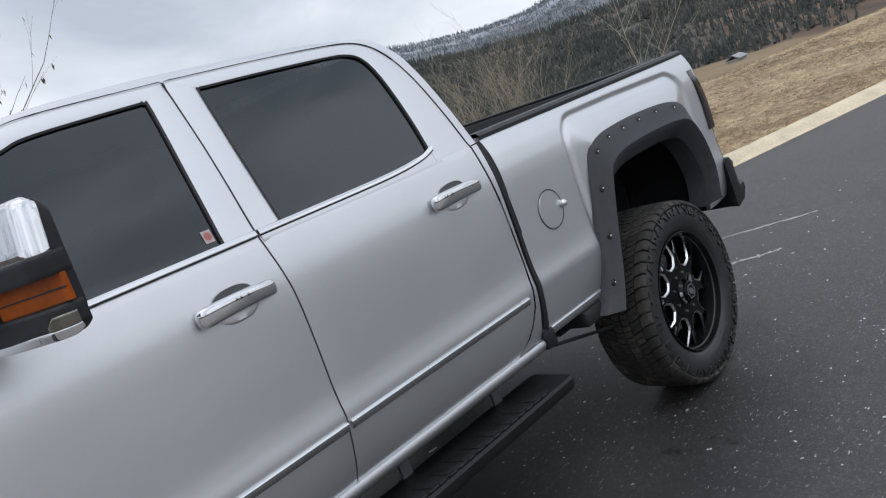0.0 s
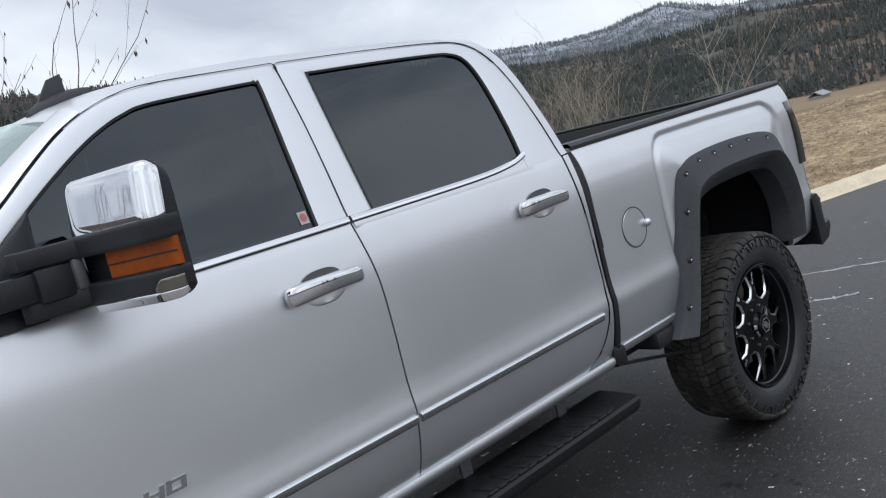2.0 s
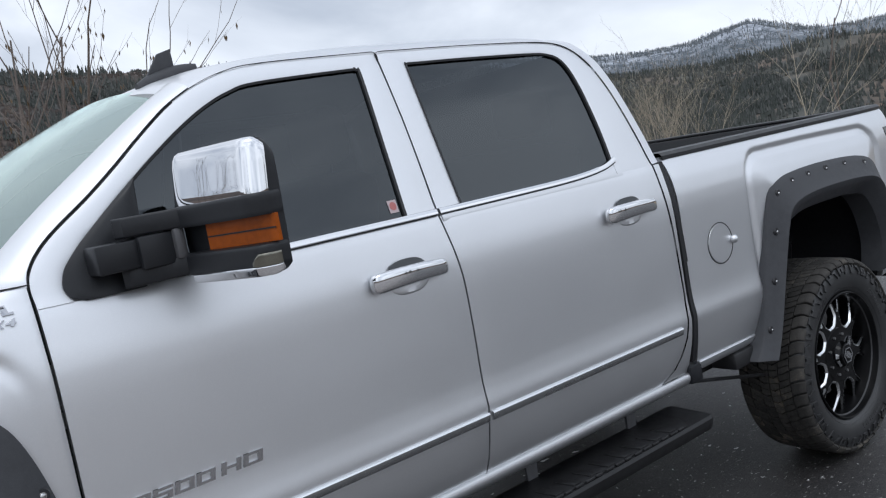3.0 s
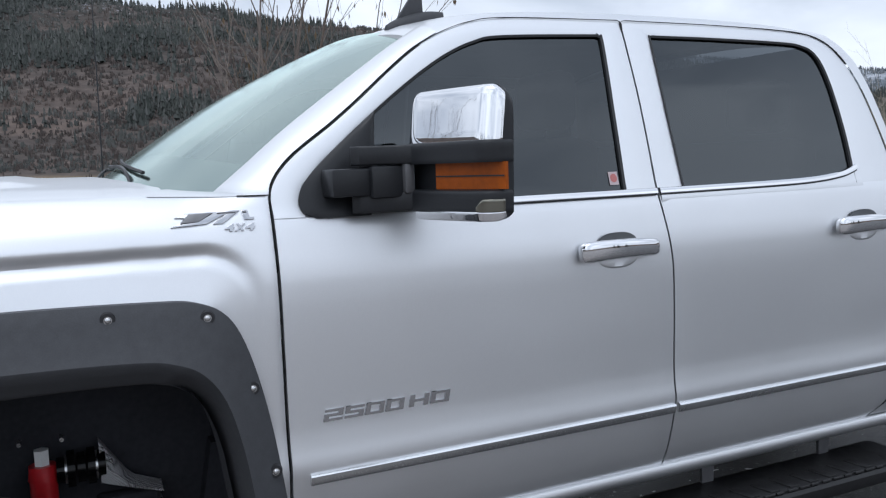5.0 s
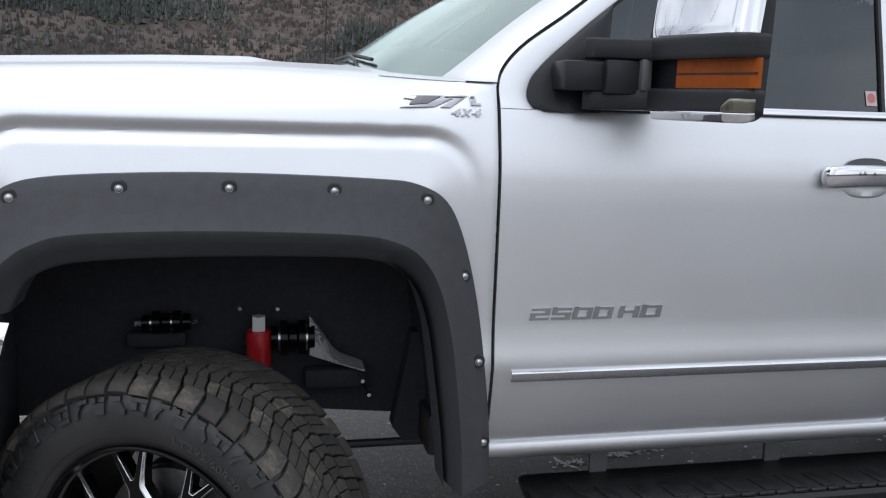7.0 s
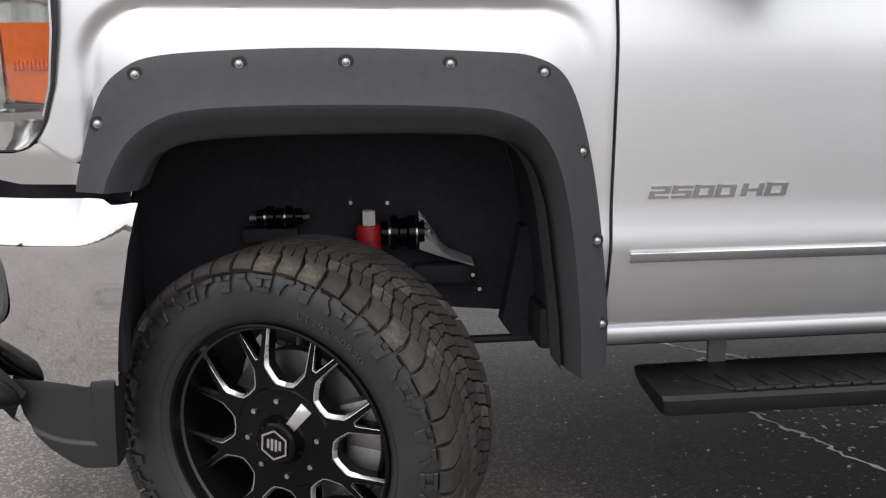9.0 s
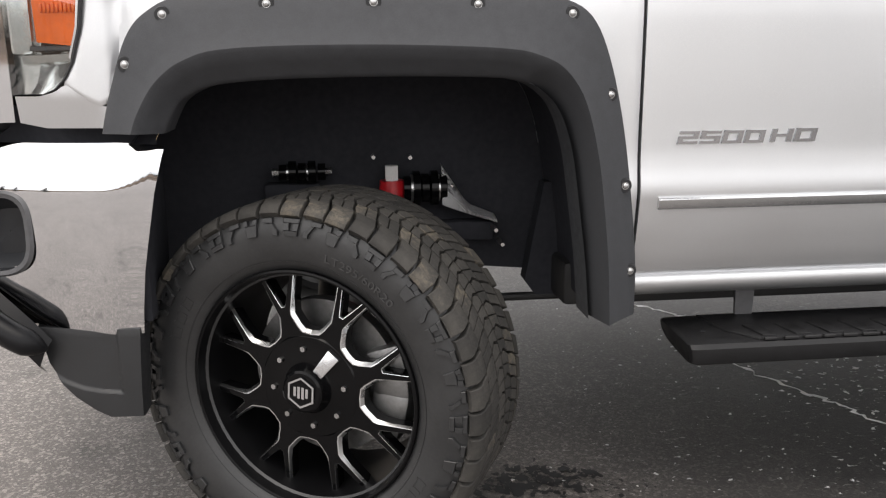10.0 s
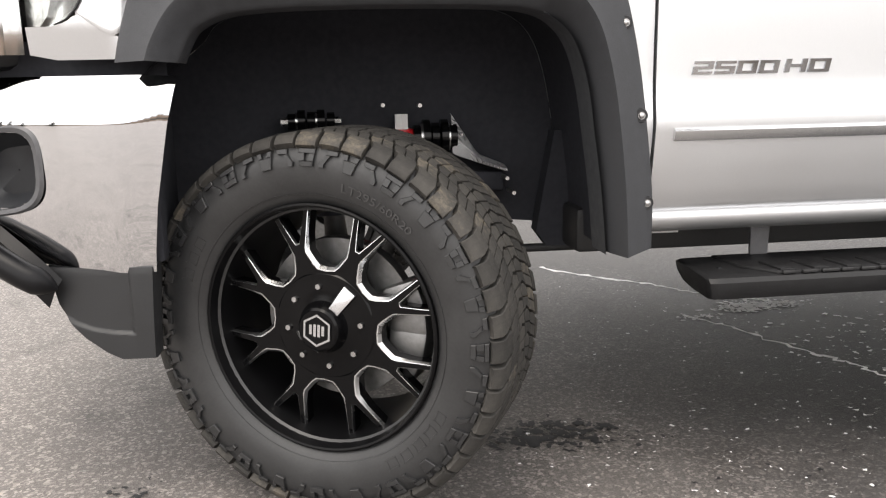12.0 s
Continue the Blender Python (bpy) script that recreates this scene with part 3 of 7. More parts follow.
g = [[on_side(3.155 + 0.082 * rr * math.cos(a), 1.094 + 0.080 * rr * math.sin(a), o) for a in np.linspace(0, 2 * math.pi, 40, endpoint=False)] for rr, o in ((1.012, 0.0005), (1.0, 0.0018), (0.97, 0.0018), (0.958, 0.0005))]
sheet("ring_gap", g, RUBBER, fuel_door, wrap=True)
bm = bmesh.new()
bmesh.ops.create_uvsphere(bm, u_segments=18, v_segments=12, radius=0.016, matrix=Matrix.Translation(on_side(3.233, 1.094, 0.010)))
part("knob", bm, PAINT, fuel_door)

# black rubber in the joint between cab and bed
R = []
for x, z in bend([(2.905, 1.448), (2.918, 1.30), (2.930, 1.10), (2.930, 0.90), (2.922, 0.69)], 6):
    y = -side(2.85, min(z, 1.43))
    R.append([(x - 0.012, y + 0.022, z), (x - 0.010, y + 0.006, z), (x + 0.012, y + 0.004, z), (x + 0.016, y + 0.022, z)])
sheet("cab_bed_seal", R, RUBBER, truck, "black rubber seal between cab and bed")
bm = bmesh.new()
box(bm, (2.885, -0.985, 0.61), (2.955, -0.90, 0.68), 0.008)
part("mount_block", bm, PLASTIC, truck, "black bracket below the joint")
# cab corner behind the rear door
P = []
for z in np.linspace(0.66, 1.443, 24):
    x0 = cut_rear(z) + 0.006
    P.append([on_side(x0 + (2.902 - x0) * k / 5, z) if k < 5 else (2.902, -side(2.9, z) + 0.012, z) for k in range(6)])
cab_corner = sheet("cab_corner", P, PAINT, truck, "silver cab corner panel")

# pillar strip and roof
ro = bend(R_OUT, 6)


def pillar_rear():
    i0 = int(np.argmin(np.abs(ro[:, 0] - 2.52) + 10 * (ro[:, 1] < 1.8)))
    P = []
    for n, q in enumerate(ro[i0:]):
        grow = min(1, n / 9)
        o = q + 0.006 * np.array([0.8, 0.6])
        e = np.array([q[0] + 0.045 * grow * (0.3 + 0.7 * min(1, (1.94 - q[1]) / 0.12)), q[1] + 0.006 + 0.020 * grow * max(0, min(1, (q[1] - 1.6) / 0.3))])
        P.append([on_side(*o), on_side(*((o + e) / 2)), (e[0], -side(2.6, e[1]) + 0.004, e[1]), (e[0] + 0.012, -side(2.6, e[1]) + 0.035, e[1])])
    return P


sheet("rear_pillar", pillar_rear(), PAINT, truck, "silver rear cab pillar", flip=True)


def roof_z(x, y):
    a = min(1, abs(y) / 0.80)
    mid = float(np.interp(x, [1.20, 1.27, 1.40, 1.60, 1.9, 2.3, 2.55, 2.68, 2.76], [1.945, 1.972, 1.998, 2.022, 2.034, 2.030, 2.020, 2.005, 1.975]))
    edge = float(np.interp(x, [1.20, 1.265, 1.362, 1.48, 1.80, 2.2, 2.48, 2.62, 2.70, 2.76], [1.864, 1.898, 1.932, 1.948, 1.953, 1.951, 1.944, 1.931, 1.897, 1.85]))
    return edge + (mid - edge) * (1 - a ** 3.2) ** 0.75


P = []
for x in np.concatenate([np.linspace(1.205, 1.45, 14), np.linspace(1.5, 2.5, 16), np.linspace(2.54, 2.76, 10)]):
    row = []
    for k in np.linspace(-1, 1, 41):
        e = math.copysign(1 - (1 - abs(k)) ** 1.25, k)
        ze = roof_z(x, 0.80)
        y = e * (side(1.5, min(1.944, ze)) - 0.002)
        row.append((x, y, roof_z(x, e * 0.80)))
    P.append(row)
roof = panel("roof", P, PAINT, truck, "silver cab roof", back=(0, 0, -0.02), flip=True)

# windshield, pillars
def screen_point(u, v):
    """u across from -1 to 1, v from the cowl up to the roof."""
    k = 1 - abs(u) ** 2.4
    b = np.array([0.672 - 0.205 * k, 0.875 * u, 1.506 + 0.036 * k])
    t = np.array([1.250 - 0.03 * k, 0.735 * u, 1.912 + 0.060 * k])
    p = b + (t - b) * v
    bow = 0.026 * math.sin(math.pi * v)
    return p + np.array([-0.5, 0, 0.85]) * bow * (0.4 + 0.6 * k)


P = [[screen_point(u, v) for u in np.linspace(-0.965, 0.965, 33)] for v in np.linspace(-0.06, 0.985, 22)]
windshield = sheet("windshield", P, SCREEN, truck, "pale green windshield reflecting the sky", flip=True)
windshield.visible_shadow = False
# lower border, carried up the glass to stand for a dark reflection
P = [[screen_point(u, v) + np.array([0.006, 0, -0.006]) for u in np.linspace(-0.965, 0.965, 33)] for v in np.linspace(-0.10, 0.15, 7)]
sheet("lower_border", P, DASH, windshield, "dark lower border of the glass, widened for a reflection", flip=True)
for s in (-1, 1):
    P = []
    vs = np.linspace(0, 1, 26)
    door_line = bend(F_OUT[2:11], 8)
    for v in vs:
        q = door_line[int(round(v * (len(door_line) - 1)))]
        q = q + np.array([-0.006, 0.006])
        a = np.array([q[0], -side(1.2, q[1]), q[1]])
        b = screen_point(-0.965, v)
        m = (a + b) / 2 + np.array([-0.012, -0.014, 0.012])
        P.append([a + np.array([0.004, 0.02, -0.004]), a, a * 0.72 + m * 0.28 + np.array([-0.004, -0.005, 0.003]), m, m * 0.4 + b * 0.6 + np.array([-0.005, -0.004, 0.006]), b, b + np.array([0.008, 0.006, -0.014])])
    P.insert(0, [np.array(q) + np.array([-0.012, 0.004, -0.035]) for q in P[0]])
    P = np.array(P)
    P[:, :, 1] *= -s
    sheet("windshield_pillar", P, PAINT, truck, "silver windshield pillar", flip=s < 0, angle=50)

# painted corner between hood, fender and pillar
P = []
for k, x in enumerate(np.linspace(0.50, 0.766, 12)):
    o = np.array(on_side(x, f_high(x)))
    i = screen_point(-0.80 - 0.175 * k / 11, 0.0) + np.array([-0.012, 0, -0.004])
    P.append([o + (i - o) * t + np.array([0, 0, 0.006 * math.sin(math.pi * t)]) for t in np.linspace(0, 1, 6)])
for s in (1, -1):
    sheet("cowl_corner", np.array(P) * np.array([1, s, 1]), PAINT, truck, "silver panel beside the windshield foot", flip=s < 0)

seam = [on_side(x, f_high(x) + 0.001, 0.0006) for x in np.linspace(0.69, 0.764, 8)]
loft("cowl_seam", tube(seam, 0.0016, 6), RUBBER, truck, "fine dark panel joint")

# cowl
P = [[screen_point(u, 0.02) + np.array(d) for u in np.linspace(-1, 1, 31)] for d in ((0.0, 0, -0.045), (-0.03, 0, -0.050), (-0.10, 0, -0.050))]
sheet("cowl_grille", P, PLASTIC, truck, "black cowl panel under the windshield", flip=True)


def hood_z(x, y):
    a = abs(y)
    edge = f_high(x) + 0.001
    z = edge + 0.040 * (1 - min(1, a / 0.875) ** 2.6)
    ramp = min(1, max(0, (0.62 - a) / 0.05)) * min(1, max(0, (0.30 - x) / 0.10)) * min(1, max(0, (x + 0.85) / 0.3))
    z += 0.010 * ramp * ramp * (3 - 2 * ramp)
    if x < -0.35:
        z -= 0.16 * (-0.35 - x) ** 2
    return z


P = []
for x in np.linspace(-0.86, 0.55, 48):
    row = []
    for k in np.linspace(-1, 1, 61):
        y = k * (side(max(x, -0.4), f_high(x)) - 0.001 - (0.3 * (-0.4 - x) ** 1.8 if x < -0.4 else 0))
        row.append((min(x, 0.44 + 0.21 * abs(k) ** 2.4), y, hood_z(x, abs(k) * 0.875)))
    P.append(row)
panel("hood", P, PAINT, truck, "silver hood with a raised centre", back=(0, 0, -0.03), flip=True)

# ---- fender flares ----


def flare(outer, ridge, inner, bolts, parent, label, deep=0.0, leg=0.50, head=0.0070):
    o, r, i = bend(outer, 5), bend(ridge, 5), bend(inner, 5)
    P = []
    for a, b, c in zip(o, r, i):
        ya = side(*a)
        base = 1.006
        # the rear leg of the opening turns squarely inwards
        push = deep * min(1, max(0, (c[0] - leg) / 0.10))
        row = [(a[0], -ya + 0.004, a[1]), (a[0], -base - 0.012, a[1])]
        d = a + (b - a) * 0.06
        row.append((d[0], -base - 0.018, d[1]))
        for t in (0.3, 0.6, 0.85):
            q = a + (b - a) * t
            row.append((q[0], -base - 0.018 - 0.046 * t ** 1.15, q[1]))
        row.append((b[0], -base - 0.066, b[1]))
        for t, y in ((0.12, 0.064), (0.5, 0.040), (0.9, 0.012)):
            q = b + (c - b) * t
            row.append((q[0], -base - y + push * t, q[1]))
        row.append((c[0], -base - 0.006 + push, c[1]))
        e = c + (c - b) * 0.05
        row += [(e[0], -base + 0.004, e[1]), (e[0], -0.90, e[1])]
        P.append(row)
    f = sheet("fender_flare", P, FLARE, parent, label, flip=True, angle=38)
    for x, z in bolts:
        k = min(range(len(o)), key=lambda j: np.hypot(*(o[j] - (x, z))))
        t = np.clip(np.hypot(x - o[k][0], z - o[k][1]) / max(1e-3, np.hypot(*(r[k] - o[k]))), 0, 1)
        y = -1.006 - 0.018 - 0.046 * t ** 1.15
        bm = bmesh.new()
        rod(bm, (x, y + 0.006, z), (x, y - 0.0030, z), head * 1.18, n=18)
        m = Matrix.Translation((x, y - 0.0028, z)) @ Matrix.Rotation(radians(90), 4, "X") @ Matrix.Diagonal((1, 1, 0.62, 1))
        dome = bmesh.ops.create_uvsphere(bm, u_segments=14, v_segments=8, radius=head, matrix=m)
        part("bolt", bm, BOLT, f, "domed steel bolt")
        # dark disc put behind the bolt head for the shade of its recess
        bm = bmesh.new()
        rod(bm, (x, y + 0.006, z), (x, y - 0.0016, z), 0.0170, 0.0145, n=20)
        part("bolt_seat", bm, RUBBER, f)
    return f


F_FLARE = flare(
    [(-0.374, 1.010), (-0.366, 1.045), (-0.350, 1.099), (-0.314, 1.198), (-0.268, 1.250), (-0.19, 1.280), (0.02, 1.293), (0.24, 1.294), (0.485, 1.286), (0.575, 1.276), (0.640, 1.240), (0.682, 1.155), (0.718, 1.01), (0.745, 0.83), (0.759, 0.69), (0.760, 0.58)],
    [(-0.307, 1.012), (-0.295, 1.045), (-0.267, 1.095), (-0.235, 1.130), (-0.195, 1.155), (-0.131, 1.174), (0.02, 1.182), (0.24, 1.182), (0.44, 1.174), (0.52, 1.159), (0.575, 1.128), (0.618, 1.062), (0.648, 0.95), (0.667, 0.82), (0.680, 0.69), (0.686, 0.57)],
    [(-0.255, 1.008), (-0.243, 1.035), (-0.224, 1.068), (-0.200, 1.087), (-0.165, 1.102), (-0.11, 1.112), (0.02, 1.119), (0.24, 1.121), (0.42, 1.117), (0.49, 1.109), (0.540, 1.088), (0.582, 1.040), (0.612, 0.95), (0.632, 0.82), (0.648, 0.70), (0.660, 0.565)],
    [(-0.315, 1.147), (-0.236, 1.243), (-0.033, 1.263), (0.18, 1.266), (0.394, 1.262), (0.594, 1.244), (0.682, 1.076), (0.721, 0.879), (0.741, 0.685)],
    truck, "textured dark grey bolt-on fender flare", deep=0.075)
RO = [(3.259, 0.590), (3.303, 0.640), (3.342, 0.72), (3.385, 0.86), (3.436, 1.026), (3.472, 1.15), (3.515, 1.243), (3.60, 1.276), (3.80, 1.291), (4.07, 1.289), (4.29, 1.272), (4.40, 1.243), (4.455, 1.17), (4.490, 1.06), (4.500, 0.93), (4.454, 0.763)]
RI = [(3.375, 0.575), (3.40, 0.64), (3.44, 0.73), (3.50, 0.87), (3.555, 0.985), (3.59, 1.040), (3.63, 1.078), (3.73, 1.108), (3.86, 1.118), (4.05, 1.118), (4.20, 1.112), (4.32, 1.088), (4.39, 1.02), (4.432, 0.93), (4.448, 0.83), (4.415, 0.70)]
RR = [(a[0] * 0.42 + b[0] * 0.58, a[1] * 0.42 + b[1] * 0.58) for a, b in zip(RO, RI)]
R_FLARE = flare(RO, RR, RI, [(3.358, 0.696), (3.428, 0.878), (3.488, 1.07), (3.548, 1.218), (3.67, 1.250), (3.80, 1.258), (3.95, 1.260), (4.12, 1.256), (4.30, 1.235), (4.44, 1.06)], truck, "textured dark grey bolt-on fender flare", deep=0.02, leg=4.14, head=0.0055)

# wheel wells
def well(arch, y_in, label, mat=LINER):
    a = bend(arch, 6)
    mid = np.array([a[:, 0].mean(), 0.62])
    out = (a - mid) / np.linalg.norm(a - mid, axis=1)[:, None]
    P = [[(*(q + d * o), y) for o, y in ((0.016, -0.935), (0.020, -0.915), (0.035, -0.88), (0.045, -0.62), (0.035, y_in))] for q, d in zip(a, out)]
    P = [[(x, y, z) for x, z, y in row] for row in P]
    sheet("wheel_well_liner", P, mat, truck, label, angle=60)
    e = np.array([[q[0], q[2]] for q in (r[-1] for r in P)])
    P = [[(x + (mid[0] - x) * k, y_in + 0.004, z + (0.60 - z) * k) for x, z in e] for k in (0.0, 0.5, 1.0)]
    sheet("inner_wall", P, mat, truck, label)


well([(-0.36, 0.60), (-0.365, 0.85), (-0.325, 0.97), (-0.243, 1.040), (-0.200, 1.090), (-0.11, 1.115), (0.02, 1.122), (0.24, 1.124), (0.42, 1.120), (0.49, 1.112), (0.542, 1.090), (0.585, 1.040), (0.615, 0.95), (0.635, 0.82), (0.650, 0.70), (0.660, 0.56)], -0.50, "black wheel-well liner")
well([(3.38, 0.575), (3.44, 0.72), (3.50, 0.87), (3.555, 0.985), (3.59, 1.043), (3.63, 1.081), (3.73, 1.111), (3.86, 1.121), (4.05, 1.121), (4.20, 1.115), (4.322, 1.09), (4.394, 1.02), (4.436, 0.93), (4.452, 0.83), (4.42, 0.70)], -0.52, "black wheel-well liner", SHADEDLINER)
bm = bmesh.new()
prism(bm, [(0.655, -0.57, 0.82), (0.69, -0.57, 0.82), (0.95, -0.57, 0.66), (0.95, -0.57, 0.49), (0.64, -0.57, 0.497), (0.605, -0.57, 0.545), (0.625, -0.57, 0.66)], (0, 0.06, 0), 0.0)
part("mud_guard", bm, LINER, truck, "black mud guard behind the front wheel")

# ---- wheels ----


def tyre_top(w):
    return 0.4325 - 0.006 * (abs(w) / 0.15) ** 2.4


CARCASS = [(0.262, -0.105), (0.276, -0.118), (0.290, -0.131), (0.312, -0.143), (0.345, -0.1505), (0.372, -0.149), (0.398, -0.141), (0.411, -0.127), (0.4165, -0.10), (0.4185, 0.0), (0.4165, 0.10), (0.411, 0.127), (0.398, 0.141), (0.372, 0.149), (0.345, 0.1505), (0.312, 0.143), (0.290, 0.131), (0.262, 0.105)]
SW_R = [c[0] for c in CARCASS[:8]]
SW_W = [c[1] for c in CARCASS[:8]]


def build_wheel():
    wheel = spin("wheel", [(0.2780, -0.112), (0.2810, -0.124), (0.2800, -0.1315), (0.276, -0.134), (0.2720, -0.132), (0.2705, -0.124), (0.268, -0.112), (0.262, -0.095), (0.258, -0.06), (0.246, -0.02), (0.240, 0.06), (0.244, 0.11), (0.27, 0.12)], RIMBLACK, None, 64, "gloss black wheel with milled edges")
    tyre = spin("tyre", CARCASS[:9], TYRE, wheel, 80, "new all-terrain tyre with dusty tread")
    spin("tread_base", CARCASS[8:], GROOVESHADE, tyre, 80, "rubber between the tread blocks, darkened for groove shade")
    def block(poly, to3, h0, h1, taper=0.93):
        c = np.mean(poly, axis=0)
        n = len(poly)
        top = [c + (np.array(p) - c) * taper for p in poly]
        v = [to3(p, h0) for p in poly] + [to3(p, h1 - 0.0012) for p in poly] + [to3(p, h1) for p in top]
        f = []
        for k in range(n):
            q = (k + 1) % n
            f += [(k, q, n + q, n + k), (n + k, n + q, 2 * n + q, 2 * n + k)]
        return v, f + [tuple(2 * n + k for k in range(n))]

    def on_tread(p, h):
        r = tyre_top(p[1]) - 0.016 + h
        return (r * math.cos(p[0]), p[1], r * math.sin(p[0]))

    N = 48
    st = 2 * math.pi / N

    def split(poly, gap=0.035):
        """The two halves of a block, either side of a narrow sipe along it."""
        q = np.array(poly)
        k = np.polyfit(q[:, 1], q[:, 0], 1)
        out = []
        for sgn in (-1, 1):
            d = sgn * (q[:, 0] - np.polyval(k, q[:, 1])) - gap
            r = []
            for i in range(len(q)):
                j = (i + 1) % len(q)
                if d[i] >= 0:
                    r.append(tuple(q[i]))
                if d[i] * d[j] < 0:
                    r.append(tuple(q[i] + (q[j] - q[i]) * d[i] / (d[i] - d[j])))
            out.append(r)
        return out

    def around_tyre(first, name, label="", every=1, start=0, turn=0.0):
        """Copies of one piece all round the tyre, each one an object on shared data."""
        for k in range(start, N, every):
            o = first if k == start else new(name, first.data)
            o.parent = wheel
            o.matrix_basis = Matrix.Rotation(-k * st - radians(turn), 4, "Y")
            if label:
                tagged(o, label)

    def ring_of(name, mat, poly, to3, h0, h1, every=1, start=0, turn=0.0, sipe=False, taper=0.93):
        v, f = [], []
        for half in (split(poly, 0.026) if sipe else (poly,)):
            v2, f2 = block([(a * st, c) for a, c in half], to3, h0, h1, taper)
            f += [tuple(k + len(v) for k in g) for g in f2]
            v += v2
        around_tyre(link_mesh(name, v, f, mat, wheel, angle=25), name, "", every, start, turn)

    # shoulder lugs that wrap from the tread over the edge down to the sidewall rib
    TOP = [(0.099, 0.4310), (0.112, 0.4300), (0.127, 0.4285), (0.139, 0.4245), (0.1475, 0.4165), (0.1520, 0.4090), (0.1525, 0.4045)]
    LOW = [(0.099, 0.4130), (0.112, 0.4120), (0.127, 0.4080), (0.134, 0.4040), (0.139, 0.3990), (0.141, 0.3975), (0.141, 0.3970)]

    def lug(s, o, a0, a1, skew, cut_in, cut_out):
        top, low = TOP[cut_in:len(TOP) - cut_out], LOW[cut_in:len(TOP) - cut_out]
        prof = [(low[0], low[0])] + list(zip(top, low)) + [(low[-1], low[-1])]
        P = []
        for a, drop, base in ((a0 - 0.02, 0, 1), (a0, 0.0022, 0), (a0 + 0.035, 0, 0), ((a0 + a1) / 2, 0, 0), (a1 - 0.035, 0, 0), (a1, 0.0022, 0), (a1 + 0.02, 0, 1)):
            row = []
            for t, l in prof:
                w, r = l if base else t
                q = (o + a + skew * max(0.0, 0.132 - w) / 0.033) * st
                r -= drop
                row.append((r * math.cos(q), s * w, r * math.sin(q)))
            P.append(row)
        return sheet("shoulder_lug", P, TREAD, wheel, angle=28, flip=s > 0)

    for s in (-1, 1):
        o = 0.0 if s < 0 else 0.5
        around_tyre(lug(s, o, 0.00, 0.86, 0.18, 0, 0), "shoulder_lug", every=2)
        around_tyre(lug(s, o, -0.02, 0.82, 0.26, 0, 1), "shoulder_lug", every=2, start=1)
        o += 0.30
        ring_of("tread_block", TREAD, [(o + 0.00, s * 0.0940), (o + 0.87, s * 0.0935), (o + 1.10, s * 0.072), (o + 1.22, s * 0.0475), (o + 0.36, s * 0.0460), (o + 0.20, s * 0.070)], on_tread, 0.0, 0.016, sipe=True)
        o += 0.42
        ring_of("tread_block", TREAD, [(o + 0.00, s * 0.0425), (o + 0.87, s * 0.0420), (o + 1.08, s * 0.022), (o + 1.00, s * 0.0030), (o + 0.12, s * 0.0030), (o + 0.20, s * 0.022)], on_tread, 0.0, 0.016, sipe=True)

    def on_wall(p, h):
        w = np.interp(p[1], SW_R, SW_W)
        return (p[1] * math.cos(p[0]), w - h, p[1] * math.sin(p[0]))

    # a fine rib below the lugs, and a band of raised marks below it
    for r0, h in ((0.3995, 0.0026), (0.300, 0.0014)):
        spin("sidewall_rib", [(r, np.interp(r, SW_R, SW_W) - q) for r, q in ((r0, -0.001), (r0 + 0.0008, h), (r0 + 0.003, h), (r0 + 0.004, -0.001))], TYRE, wheel, 80)
    g = 1 / 7.5

    def mark(polys, start):
        v, f = [], []
        for n, poly in enumerate(polys):
            v2, f2 = block([(a * g * st, r) for a, r in poly], on_wall, -0.002, 0.0075, 0.90)
            f += [tuple(k + len(v) for k in q) for q in f2]
            v += v2
        around_tyre(link_mesh("sidewall_mark", v, f, TYRE, wheel, angle=25), "sidewall_mark", "", 4, start, 2.9)

    mark([[(-2.9, 0.3975), (2.9, 0.3975), (2.8, 0.3885), (-2.8, 0.3885)], [(-2.5, 0.3715), (2.5, 0.3715), (2.4, 0.3610), (-2.4, 0.3610)],
          [(-2.85, 0.3880), (-1.1, 0.3880), (-1.0, 0.3720), (-2.6, 0.3720)], [(0.7, 0.3880), (2.85, 0.3880), (2.6, 0.3720), (0.6, 0.3720)]], 0)
    mark([[(-3.0, 0.3975), (0.6, 0.3975), (0.6, 0.3870), (-3.0, 0.3890)], [(-0.7, 0.3865), (0.6, 0.3865), (2.7, 0.3700), (2.6, 0.3600), (1.1, 0.3600), (1.0, 0.3690)]], 3)
    mark([[(-2.7, 0.3975), (-1.1, 0.3975), (-0.9, 0.3860), (-2.3, 0.3860)], [(1.1, 0.3975), (2.7, 0.3975), (2.3, 0.3860), (0.9, 0.3860)], [(-2.3, 0.3855), (2.3, 0.3855), (1.7, 0.3600), (-1.7, 0.3600)]], 2)
    mark([[(-0.6, 0.3975), (3.0, 0.3975), (3.0, 0.3890), (-0.6, 0.3870)], [(-0.6, 0.3865), (0.7, 0.3865), (-1.0, 0.3690), (-1.1, 0.3600), (-2.6, 0.3600), (-2.7, 0.3700)]], 1)
    # raised bars of the maker's lettering, and two small dots
    for a0, a1, r0, r1 in ((-28, -23, 0.318, 0.342), (-35, -30, 0.318, 0.342), (-42, -37, 0.318, 0.342), (-49, -44, 0.318, 0.342), (-56, -51, 0.318, 0.342), (148, 153, 0.318, 0.342), (155, 160, 0.318, 0.342), (162, 167, 0.318, 0.342)):
        outer = [(a0, r1), (a1, r1), (a1, r0), (a0, r0)]
        v, f = [], []
        for k in range(4):
            p, q = np.array(outer[k]), np.array(outer[(k + 1) % 4])
            c = np.array([(a0 + a1) / 2, (r0 + r1) / 2])
